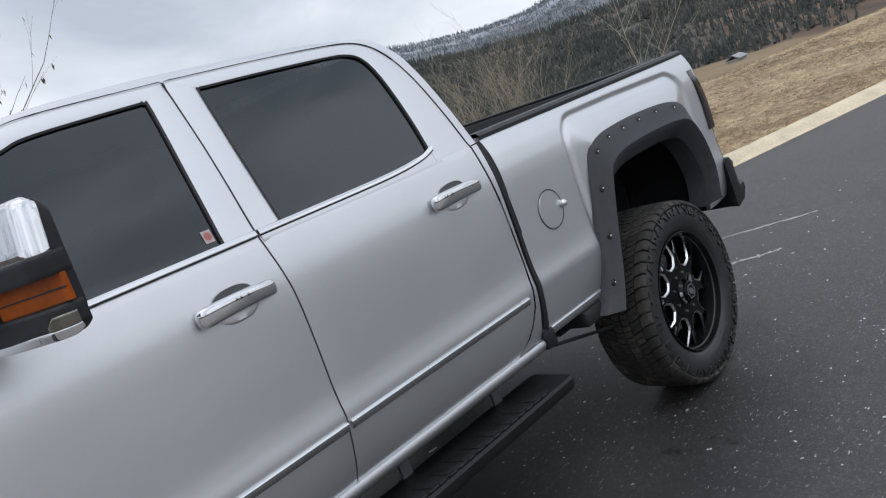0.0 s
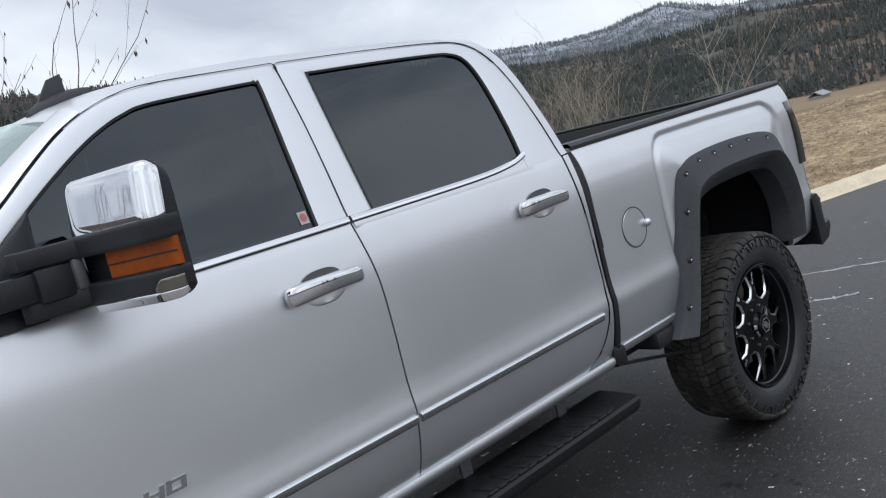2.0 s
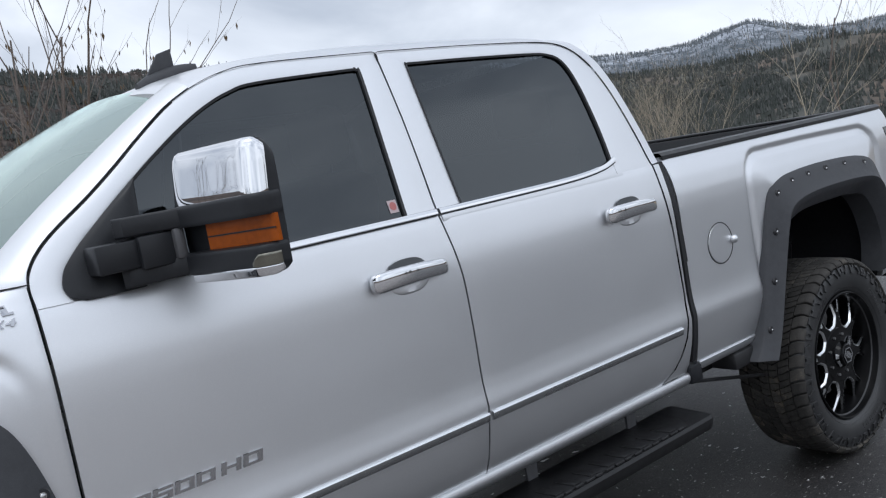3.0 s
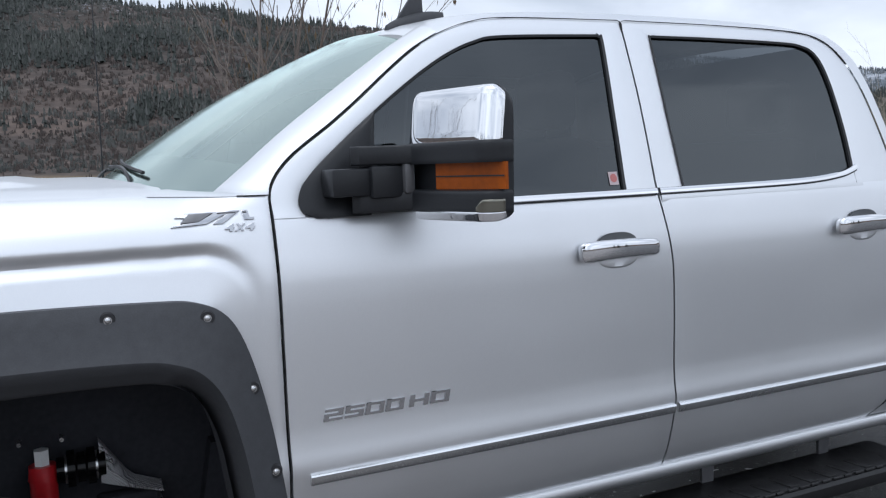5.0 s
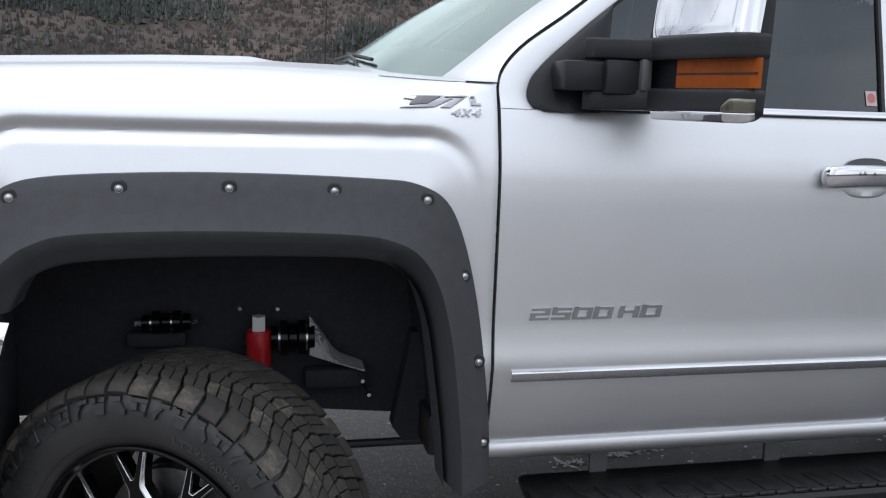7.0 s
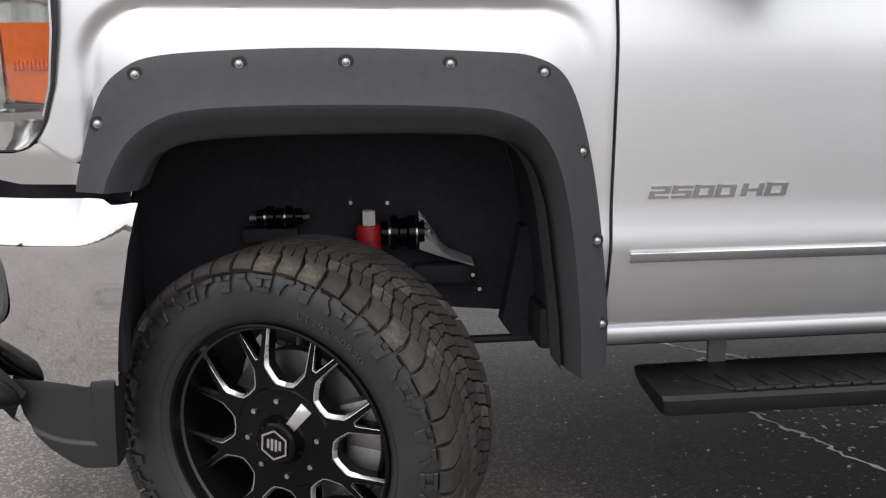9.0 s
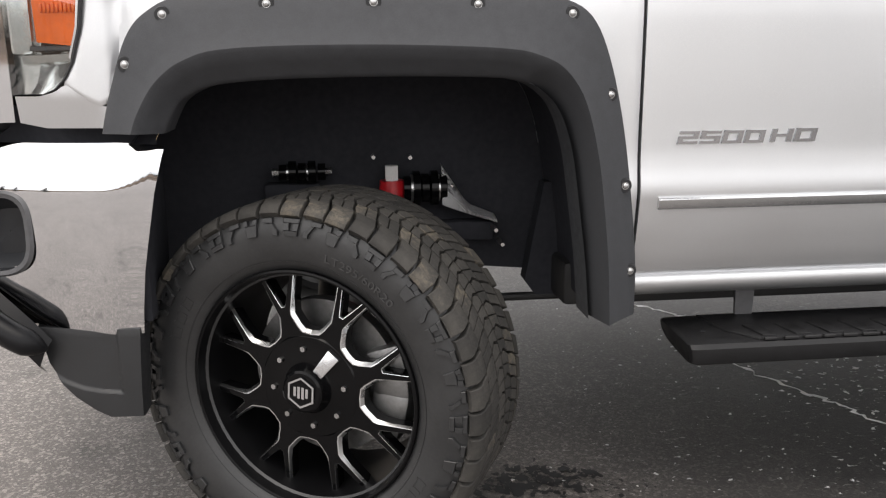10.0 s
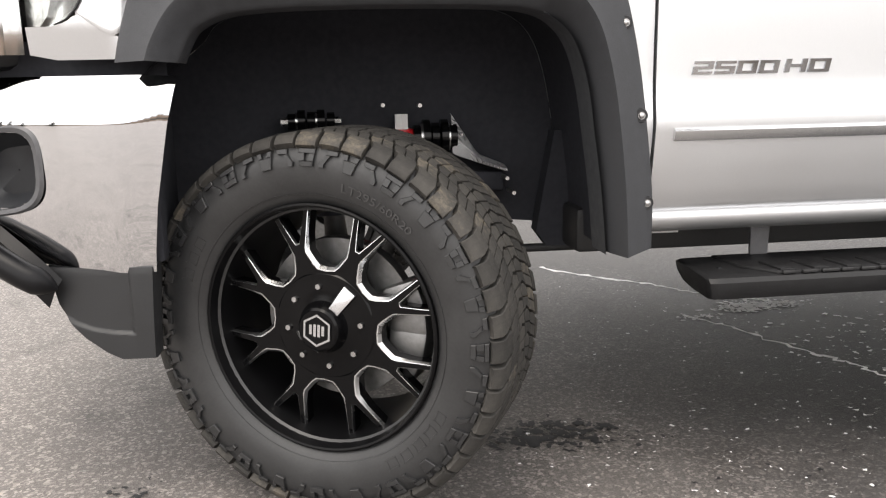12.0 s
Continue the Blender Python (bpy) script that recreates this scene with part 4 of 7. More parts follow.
            v2, f2 = block([(math.radians(a), r) for a, r in (p, q, c + (q - c) * 0.72, c + (p - c) * 0.72)], on_wall, -0.001, 0.0014, 0.95)
            f += [tuple(j + len(v) for j in x) for x in f2]
            v += v2
        link_mesh("letter_bar", v, f, TYRE, wheel, angle=25)
    # raised size marking on the outer wall
    v, f = letters("LT295/60R20", 0.026, 0.0016)
    v[:, 0] -= v[:, 0].mean()
    pts = []
    for x, y, h in v:
        r, a = 0.318 + y, radians(62) - x * 1.25 / 0.325
        pts.append((r * math.cos(a), np.interp(r, SW_R, SW_W) - 0.0006 - h, r * math.sin(a)))
    link_mesh("size_marking", pts, f, SIDEMARK, wheel, "raised size marking")

    def face_w(r):
        return np.interp(r, [0.0, 0.09, 0.125, 0.18, 0.262], [-0.088, -0.088, -0.093, -0.092, -0.074])

    def at(r, deg, out=0.0):
        a = radians(deg)
        return Vector((r * math.cos(a), face_w(r) - out, r * math.sin(a)))

    SP = [(0.085, -22.5), (0.1335, -22.5), (0.1365, -15.0), (0.147, -11.6), (0.172, -7.4), (0.205, -8.3), (0.262, -10.8), (0.262, -7.2), (0.226, -4.6), (0.192, -1.0)]
    SP = SP + [(r, -d) for r, d in reversed(SP)]
    flat = np.array([(r * math.cos(radians(d)), r * math.sin(radians(d))) for r, d in SP])
    n = len(flat)
    wide = [0, 0.0088, 0.0088, 0.0085, 0.0075, 0.0045, 0, 0.0028, 0.0028]
    wide = wide + [0.0028] + wide[::-1] + [0]

    def inset(k):
        """Where the flat of the spoke ends at corner k, inside its milled edge."""
        a, b, c = flat[k - 1], flat[k], flat[(k + 1) % n]
        d0, d1 = (b - a) / np.linalg.norm(b - a), (c - b) / np.linalg.norm(c - b)
        n0, n1 = np.array([-d0[1], d0[0]]), np.array([-d1[1], d1[0]])
        m = np.array([n0, n1])
        if abs(np.linalg.det(m)) < 0.08:
            return b + n1 * max(wide[k - 1], wide[k])
        return b + np.linalg.solve(m, np.array([wide[k - 1], wide[k]]))

    face = [inset(k) for k in range(n)]
    lift = lambda p, deep: (p[0], face_w(np.hypot(*p)) + deep, p[1])
    U, L, B = [lift(p, 0.0) for p in face], [lift(p, 0.0075) for p in flat], [lift(p, 0.036) for p in flat]
    E = [lift(p + (q - p) * 0.30, 0.0004) for p, q in zip(face, flat)]
    ring = lambda o: [(o + k, o + (k + 1) % n, o + n + (k + 1) % n, o + n + k) for k in range(n)]
    spoke = link_mesh("spoke", U + L + B, [tuple(range(n))] + ring(n), GLOSSBLACK, wheel, angle=30)
    mill = link_mesh("milled_edge", U + E + L, ring(0) + ring(n), MILLED, spoke, "bright milled edge of the spoke", angle=25)
    for k in range(8):
        o = spoke if k == 0 else new("spoke", spoke.data)
        o.parent = wheel
        o.matrix_basis = Matrix.Rotation(radians(-45 * k - 22.5), 4, "Y")
        if k:
            e = new("milled_edge", mill.data)
            e.parent = o
            tagged(e, "bright milled edge of the spoke")
    # hub face with raised ribs, bolts and cap
    spin("hub", [(0.124, -0.060), (0.124, -0.088), (0.118, -0.093), (0.085, -0.0945), (0.060, -0.100), (0.052, -0.112), (0.049, -0.124), (0.044, -0.128), (0.001, -0.128)], GLOSSBLACK, wheel, 48, "gloss black hub face")
    bm = bmesh.new()
    hexa = lambda r: [Vector((r * math.cos(radians(60 * k + 30)), -0.1275, r * math.sin(radians(60 * k + 30)))) for k in range(6)]
    prism(bm, hexa(0.0385), (0, -0.003, 0), 0.0)
    part("cap_base", bm, GLOSSBLACK, wheel)
    bm = bmesh.new()
    for k in range(6):
        a0, a1 = radians(60 * k + 30), radians(60 * k + 90)
        q = [(r * math.cos(a), r * math.sin(a)) for r, a in ((0.037, a0), (0.037, a1), (0.032, a1), (0.032, a0))]
        prism(bm, [Vector((x, -0.1305, z)) for x, z in q], (0, -0.0018, 0))
    for x, z0, z1 in ((-0.015, -0.010, 0.012), (-0.005, -0.014, 0.014), (0.005, -0.014, 0.014), (0.015, -0.010, 0.012)):
        prism(bm, [Vector((x - 0.0032, -0.1305, z0)), Vector((x + 0.0032, -0.1305, z0)), Vector((x + 0.0032, -0.1305, z1)), Vector((x - 0.0032, -0.1305, z1))], (0, -0.0016, 0))
    part("centre_cap", bm, BRIGHT, wheel, "silver hexagonal centre cap emblem")
    bm = bmesh.new()
    prism(bm, [at(0.050, 70, 0.020), at(0.050, 40, 0.020), at(0.110, 47, 0.004), at(0.110, 64, 0.004)], (0, -0.006, 0), 0.002)
    part("emblem_plate", bm, BRIGHT, wheel, "silver plate on one spoke")
    bm = bmesh.new()
    for d0, d1, rr in ((195, 215, 0.066), (225, 262, 0.062)):
        prism(bm, [at(0.052, d0, 0.024), at(0.052, d1, 0.024), at(rr, d1, 0.016), at(rr, d0, 0.016)], (0, -0.004, 0), 0.001)
    part("emblem_mark", bm, BRIGHT, wheel, "small silver mark below the cap")
    for k in range(8):
        bm = bmesh.new()
        p = at(0.0905, 45 * k + 10, 0.006)
        rod(bm, p + Vector((0, 0.01, 0)), p + Vector((0, -0.007, 0)), 0.0065, n=6)
        part("lug_bolt", bm, BOLT, wheel, "steel lug bolt" if k == 0 else "")
        bm = bmesh.new()
        a0 = 45 * k - 12
        prism(bm, [at(0.054, a0 - 6, 0.010), at(0.108, a0 - 3, 0.0), at(0.108, a0 + 3, 0.0), at(0.054, a0 + 6, 0.010)], (0, 0.012, 0), 0.001)
        part("rib", bm, GLOSSBLACK, wheel)
    spin("brake_disc", [(0.06, -0.030), (0.095, -0.030), (0.10, -0.018), (0.185, -0.018), (0.187, -0.012), (0.187, 0.012), (0.10, 0.014)], BRAKE, wheel, 56, "grey steel brake disc")
    bm = bmesh.new()
    for a in np.radians(np.linspace(-24, 24, 4)):
        box(bm, (0.135, -0.050, -0.035), (0.225, 0.035, 0.035), 0.012, Matrix.Rotation(-float(a), 4, "Y"))
    part("brake_caliper", bm, BRAKE, wheel, "cast brake caliper")
    return wheel


SIDEMARK = vary("sidewall_marking_rubber", (0.055, 0.055, 0.056), 0.55, scale=120, amount=0.15)
wheel = build_wheel()
wheel.parent = truck
STEER = -28.0
HUB = Vector((0.0, -1.030, 0.434))
n_out = Vector((math.sin(radians(STEER)), -math.cos(radians(STEER)), 0))
wheel.matrix_basis = Matrix.Translation(HUB - n_out * 0.128) @ Matrix.Rotation(radians(STEER), 4, "Z") @ Matrix.Rotation(radians(4), 4, "Y")
copy_thing(wheel, Matrix.Translation((3.904, -0.920, 0.434)) @ Matrix.Rotation(radians(31), 4, "Y"))
copy_thing(wheel, Matrix.Translation((0.05, 0.90, 0.434)) @ Matrix.Rotation(radians(180 + STEER), 4, "Z"))
copy_thing(wheel, Matrix.Translation((3.904, 0.920, 0.434)) @ Matrix.Rotation(radians(180), 4, "Z"))

# ---- chassis and suspension ----
bm = bmesh.new()
box(bm, (-0.75, -0.47, 0.60), (4.85, -0.40, 0.74), 0.012)
part("frame_rail", bm, FRAME, truck, "black frame rail")
bm = bmesh.new()
box(bm, (-0.75, 0.40, 0.60), (4.85, 0.47, 0.74), 0.012)
part("frame_rail", bm, FRAME, truck)
bm = bmesh.new()
box(bm, (0.68, -0.70, 0.505), (2.88, 0.70, 0.625), 0.015)
part("underbody", bm, FRAME, truck, "black underbody")
bm = bmesh.new()
box(bm, (2.95, -0.49, 0.72), (4.70, 0.49, 0.80), 0.012)
part("bed_underside", bm, FRAME, truck, "black underside of the bed")
bm = bmesh.new()
rod(bm, (3.904, -0.80, 0.434), (3.904, 0.80, 0.434), 0.05, n=20)
bmesh.ops.create_uvsphere(bm, u_segments=20, v_segments=12, radius=0.16, matrix=Matrix.Translation((3.904, 0.0, 0.434)))
part("rear_axle", bm, FRAME, truck, "black rear axle")
bm = bmesh.new()
box(bm, (3.20, -0.60, 0.47), (4.60, -0.53, 0.50), 0.008)
box(bm, (3.45, -0.60, 0.44), (4.35, -0.53, 0.468), 0.008)
part("leaf_spring", bm, FRAME, truck, "black leaf spring")
bm = bmesh.new()
rod(bm, (2.93, -0.90, 0.598), (3.52, -0.90, 0.450), 0.0075, n=10)
part("brake_line", bm, FRAME, truck)
bm = bmesh.new()
box(bm, (3.17, -0.985, 0.575), (3.36, -0.86, 0.645), 0.015)
part("splash_block", bm, FRAME, truck)
bm = bmesh.new()
rod(bm, (0.06, -0.80, 0.434), (0.06, 0.80, 0.434), 0.04, n=16)
rod(bm, (0.30, -0.62, 0.36), (0.05, -0.30, 0.40), 0.035, n=12)
rod(bm, (-0.2, -0.62, 0.36), (0.05, -0.30, 0.40), 0.035, n=12)
part("front_axle", bm, FRAME, truck, "black front axle and arms")
bm = bmesh.new()
rod(bm, (0.238, -0.566, 0.66), (0.238, -0.566, 0.800), 0.033, n=22)
rod(bm, (0.238, -0.566, 0.800), (0.238, -0.566, 0.836), 0.036, 0.032, n=22)
stop = part("bump_stop", bm, REDPAINT, truck, "red bump stop")
bm = bmesh.new()
rod(bm, (0.238, -0.566, 0.836), (0.238, -0.566, 0.875), 0.019, n=6)
part("nut", bm, WHITEPART, stop, "pale hexagonal nut")


def bushing(c, length, r, bright):
    bm = bmesh.new()
    x, y, z = c
    for k, (o, rr) in enumerate(((-0.5, 0.7), (-0.28, 1.0), (-0.06, 0.82), (0.16, 1.0), (0.38, 0.75))):
        rod(bm, (x + o * length, y, z), (x + (o + 0.17) * length, y, z), r * rr, n=18)
    b = part("control_arm_bushing", bm, GLOSSBLACK, truck, "black control-arm bushing")
    for o0, o1, rr, n in [(o, o + 0.05, 0.78, 14) for o in bright] + [(-0.66, -0.5, 0.34, 6), (0.55, 0.70, 0.34, 6)]:
        bm = bmesh.new()
        rod(bm, (x + o0 * length, y, z), (x + o1 * length, y, z), r * rr, n=n)
        part("washer", bm, BOLT, b, "bright steel washer")


bushing((0.000, -0.56, 0.862), 0.115, 0.030, (-0.33, 0.12))
bushing((0.325, -0.56, 0.812), 0.11, 0.047, (-0.33, 0.33))
for x, z in ((0.190, 0.900), (0.287, 0.897), (0.512, 0.702), (0.530, 0.662)):
    bm = bmesh.new()
    rod(bm, (x, -0.55, z), (x, -0.585 if x < 0.4 else -0.625, z), 0.0055, n=8)
    part("chassis_bolt", bm, BOLT, truck, "small steel chassis bolt")


def mesh_of():
    m, b = shader("woven_heat_shield", (0.4, 0.4, 0.4), 0.4, 0.25)
    ch = m.node_tree.nodes.new("ShaderNodeTexChecker")
    ch.inputs["Scale"].default_value = 300.0
    ch.inputs["Color1"].default_value, ch.inputs["Color2"].default_value = (0.85, 0.85, 0.86, 1), (0.02, 0.02, 0.022, 1)
    m.node_tree.links.new(coords(m), ch.inputs["Vector"])
    m.node_tree.links.new(ch.outputs["Color"], b.inputs["Base Color"])
    return m


HEATSHIELD = mesh_of()
P = []
for t in np.linspace(0, 1, 10):
    x0 = 0.372 + 0.150 * t
    zt = float(np.interp(t, [0, 0.25, 0.5, 1], [0.872, 0.815, 0.758, 0.727]))
    zb = float(np.interp(t, [0, 0.5, 1], [0.768, 0.740, 0.716]))
    P.append([(x0, -0.585, zb), (x0, -0.583 - 0.012 * math.sin(t * 3), (zb + zt) / 2), (x0, -0.565, zt), (x0, -0.53, zt + 0.004)])
sheet("heat_shield", P, HEATSHIELD, truck, "woven silver and black heat shield")
for lo, hi in (((0.36, -0.555, 0.66), (0.52, -0.50, 0.715)), ((-0.10, -0.55, 0.79), (0.05, -0.50, 0.83))):
    bm = bmesh.new()
    box(bm, lo, hi, 0.01)
    part("suspension_bracket", bm, LINER, truck, "black suspension bracket")
bm = bmesh.new()
rod(bm, (0.25, -0.56, 0.497), (0.90, -0.56, 0.497), 0.012, n=12)
part("torsion_bar", bm, FRAME, truck, "black torsion bar")

# ---- running board ----
SEC = [(-1.030, 0.452), (-1.048, 0.456), (-1.056, 0.472), (-1.056, 0.496), (-1.048, 0.506), (-1.03, 0.509), (-0.95, 0.513), (-0.868, 0.517), (-0.852, 0.512), (-0.850, 0.490), (-0.868, 0.462), (-0.92, 0.450)]
R = []
for x, k, dz in ((0.886, 0.86, 0), (0.890, 0.94, 0), (0.900, 0.99, 0), (0.92, 1.0, 0), (1.4, 1.0, 0), (2.0, 1.0, 0), (2.6, 1.0, 0), (2.86, 1.0, 0), (2.878, 0.98, 0), (2.886, 0.94, 0), (2.89, 0.86, 0)):
    R.append([(x + (0.03 if x < 1 else -0.03) * max(0, 0.505 - z) / 0.055 * (0.6 if y > -0.97 else 0.3), -0.955 + (y + 0.955) * k, 0.484 + (z - 0.484) * k) for y, z in SEC])
board = loft("running_board", R, STEPMAT, truck, "black coated running board", angle=35)
bm = bmesh.new()
prism(bm, [(1.000, -0.98, 0.512), (1.060, -1.041, 0.5085), (2.74, -1.041, 0.5085), (2.78, -0.98, 0.512), (2.74, -0.875, 0.5165), (0.975, -0.875, 0.5165)], (0, 0, 0.006), 0.002)
pad = part("tread_pad", bm, STEPMAT, board, "ridged step pad")
for k in range(20):
    x = 1.07 + k * 0.083
    bm = bmesh.new()
    prism(bm, [(x, -1.036, 0.5145), (x + 0.036, -1.036, 0.5145), (x + 0.016, -0.965, 0.518), (x - 0.018, -0.965, 0.518)], (0, 0, 0.005), 0.0015)
    part("tread_ridge", bm, STEPMAT, board)
for k in range(34):
    x = 1.07 + k * 0.049
    bm = bmesh.new()
    box(bm, (x, -1.0475, 0.5085), (x + 0.030 + 0.006 * (k % 3), -1.0400, 0.5165), 0.002)
    part("edge_rib", bm, RIBMAT, board)
for x in (1.095, 1.60, 2.12, 2.63):
    bm = bmesh.new()
    prism(bm, [(x - 0.026, -0.885, 0.620), (x + 0.026, -0.885, 0.620), (x + 0.022, -0.885, 0.512), (x - 0.022, -0.885, 0.512)], (0, 0.012, 0.0), 0.002)
    part("bracket", bm, BRACKETMAT, board, "grey steel bracket" if x < 1.2 else "")
bm = bmesh.new()
box(bm, (0.945, -0.975, 0.511), (0.955, -0.965, 0.514), 0.001)
part("pad_screw", bm, PLASTIC, board)
bm = bmesh.new()
box(bm, (0.850, -0.716, 0.553), (0.955, -0.712, 0.580), 0.0)
tag_plate = part("label_tag", bm, WHITEPART, truck, "small white label below the sill")
bm = bmesh.new()
for k, (a, b) in enumerate(((0.857, 0.867), (0.872, 0.884), (0.889, 0.902), (0.908, 0.945))):
    box(bm, (a, -0.7185, 0.559), (b, -0.7165, 0.575), 0.0)
part("label_bars", bm, PLASTIC, tag_plate)

# ---- front bumper, valance, lamps ----
PLAN = bend([(-0.262, -1.000), (-0.40, -0.998), (-0.52, -0.978), (-0.64, -0.930), (-0.76, -0.84), (-0.86, -0.68), (-0.92, -0.42), (-0.94, 0.0)], 10)
PLAN = np.vstack([PLAN, PLAN[-2::-1] * np.array([1, -1])])


def around(z, inset, end_shift):
    t = np.gradient(PLAN, axis=0)
    t /= np.linalg.norm(t, axis=1)[:, None]
    nin = np.stack([-t[:, 1], t[:, 0]], 1)
    nin *= np.sign((nin * -PLAN).sum(1))[:, None] * 1.0
    q = PLAN + nin * inset
    w = np.clip((PLAN[:, 0] + 0.45) / 0.19, 0, 1)
    q[:, 0] += end_shift * w
    return [(x, y, z) for x, y in q]


w = np.clip((PLAN[:, 0] + 0.372) / 0.105, 0, 1)
crease, crown = 0.898 + 0.058 * w ** 1.5, 0.986 - 0.004 * w ** 2
P = []
for r in (1.0, 0.94, 0.8, 0.6, 0.4, 0.2, 0.06, 0.0):
    # the top facet narrows to a point at the wheel
    tall = np.array(around(0.0, 0.0, 0.0))
    deep = np.array(around(0.0, 1.0, 0.0)) - tall
    row = tall + deep * ((crown - crease) * (0.5 - 0.28 * w) * r)[:, None]
    row[:, 2] = crease + (crown - crease) * r
    row[:, 0] += (-0.021 + 0.018 * (row[:, 2] - 0.90) / 0.06) * np.clip((PLAN[:, 0] + 0.45) / 0.19, 0, 1)
    P.append(row)
for z, i, e in ((0.885, 0.0, -0.024), *[(0.885 - 0.0115 * k, 0.008 * (k / 16) ** 2, -0.024 - 0.0023 * k) for k in range(1, 16)], (0.70, 0.008, -0.060), (0.62, 0.018, -0.071), (0.570, 0.026, -0.076), (0.562, 0.034, -0.077), (0.564, 0.05, -0.077)):
    row = np.array(around(z, i, e))
    if z < 0.60:
        row[:, 2] += 0.020 * np.clip((-0.38 - PLAN[:, 0]) / 0.2, 0, 1)
    P.append(row)
P = np.array(P)


def in_pocket(q):
    u, v = (q[0] + 0.652) / 0.84 / 0.112, (q[2] - 0.790 - 0.12 * (q[0] + 0.652) / 0.84) / 0.084
    return abs(u) ** 3.3 + abs(v) ** 3.3 < 0.95


V = P.reshape(-1, 3)
faces = [f for f in grid_faces(*P.shape[:2]) if not in_pocket(V[list(f)].mean(axis=0) * np.array([1, 1, 1]))]
bumper = link_mesh("front_bumper", V, faces, CHROME, truck, "polished chrome front bumper", angle=28)
half = PLAN[:len(PLAN) // 2 + 1]


def plan_y(x):
    return float(np.interp(-x, -half[:, 0], half[:, 1]))


dam_left = lambda z: float(np.interp(z, [0.374, 0.378, 0.392, 0.426, 0.455, 0.50, 0.582], [-0.41, -0.425, -0.455, -0.502, -0.530, -0.558, -0.578]))
dam_ridge = lambda x: float(np.interp(x, [-0.56, -0.52, -0.48, -0.44, -0.39], [0.484, 0.458, 0.443, 0.436, 0.432]))
P = []
for n, z in enumerate(np.concatenate([np.linspace(0.582, 0.49, 10), np.linspace(0.484, 0.420, 24), np.linspace(0.410, 0.378, 5), [0.374]])):
    l, r = dam_left(z), -0.338 - 0.013 * (0.58 - z) / 0.2
    row = []
    for k in range(41):
        x = l + (r - l) * k / 40
        # a sunk field above a rounded ledge
        sunk = min(1.0, max(0.0, min(z - dam_ridge(x), -0.391 - x) / 0.007))
        roll = 0.012 if z < 0.376 else 0.0
        row.append((x, plan_y(x) + 0.018 + 0.007 * sunk + 0.03 * max(0, 0.45 - z) + roll + (0.02 if k in (0, 40) else 0), z))
    P.append(row)
panel("air_dam", P, DAMMAT, truck, "dark grey lower air dam", angle=35, back=(0, 0.05, 0))
P = []
for x, z in bend([(-0.535, 0.560), (-0.575, 0.600), (-0.63, 0.645), (-0.70, 0.69), (-0.80, 0.71)], 5):
    P.append([(x, plan_y(x) + 0.01, z), (x - 0.012, plan_y(x) - 0.004, z - 0.02), (x - 0.03, plan_y(x) + 0.004, z - 0.06), (x - 0.03, plan_y(x) + 0.05, z - 0.09)])
sheet("lower_grille_lip", P, SKIDBLACK, truck, "gloss black lower bumper lip")
# dark sheet added behind the fender-bumper gap, in place of its shade
P = [around(z, 0.085, -0.03) for z in (0.90, 0.96, 0.985, 1.02, 1.06)]
sheet("bumper_filler", P, LINER, truck, "dark sheet put in the gap between fender and bumper")
bm = bmesh.new()
box(bm, (-0.350, -0.93, 0.58), (-0.325, -0.70, 0.95), 0.008)
part("bumper_bracket", bm, LINER, truck)
# black bar beside the lower bumper
loft("skid_bar", tube(bend([(-0.54, -0.985, 0.545), (-0.60, -0.985, 0.575), (-0.68, -0.95, 0.62), (-0.78, -0.86, 0.66), (-0.88, -0.66, 0.67)], 6), np.concatenate([[0.004, 0.014, 0.021, 0.026], np.full(21, 0.030)]), 14), SKIDBLACK, truck, "black lower bumper bar")


P = []
for z in np.linspace(1.03, 1.40, 8):
    P.append([(x, -side(x, 1.06) - 0.004 - 0.02 * (k == 0) * -1, z) for k, x in enumerate(np.linspace(-0.568, -0.86, 10))])
sheet("grille_side", P, CHROME, truck, "chrome side of the grille", flip=True)

# fog lamp pocket
fc = []
for rr, d in ((1.12, 0.001), (1.07, -0.005), (0.96, -0.003), (0.92, 0.020), (0.6, 0.05), (0.02, 0.05)):
    ring = []
    for a in np.linspace(0, 2 * math.pi, 36, endpoint=False):
        u, v = 0.112 * math.copysign(abs(math.cos(a)) ** 0.6, math.cos(a)) * rr, 0.084 * math.copysign(abs(math.sin(a)) ** 0.6, math.sin(a)) * rr
        x = -0.652 + u * 0.84
        y = float(np.interp(-x, -PLAN[:len(PLAN) // 2, 0], PLAN[:len(PLAN) // 2, 1]))
        ring.append((x + d * 0.6, y + d * 0.8 - 0.001 if d > 0 else y + d, 0.790 + v + 0.12 * u))
    fc.append(ring)
sheet("fog_lamp_pocket", fc[2:], PLASTIC, bumper, "black fog lamp pocket", wrap=True)
sheet("fog_lamp_bezel", fc[:3], BRACKETMAT, bumper, "dark grey fog lamp bezel", wrap=True)

# headlamp
def lamp_point(x, z, out=0.0):
    y = side(x, 1.30) + 0.006
    return (x, -(y + out) + 0.0, z)


rows_c, rows_b = [], []
for z in np.linspace(1.087, 1.395, 16):
    e = lamp_edge(z)
    rows_c.append([lamp_point(e + (-0.564 - e) * (k / 14) ** 1.0, z, 0.004) for k in range(15)])
    rows_b.append([lamp_point(e + (-0.564 - e) * (k / 14), z, -0.035 - 0.035 * math.sin(math.pi * min(1, k / 8)) * min(1, max(0.2, (z - 1.09) / 0.05))) for k in range(15)])
lamp = sheet("headlamp", rows_b, LAMPSILVER, truck, "clear headlamp with an orange side lens")
cover = sheet("lamp_cover", rows_c, CLEAR, lamp, "clear lamp cover")
cover.visible_shadow = False
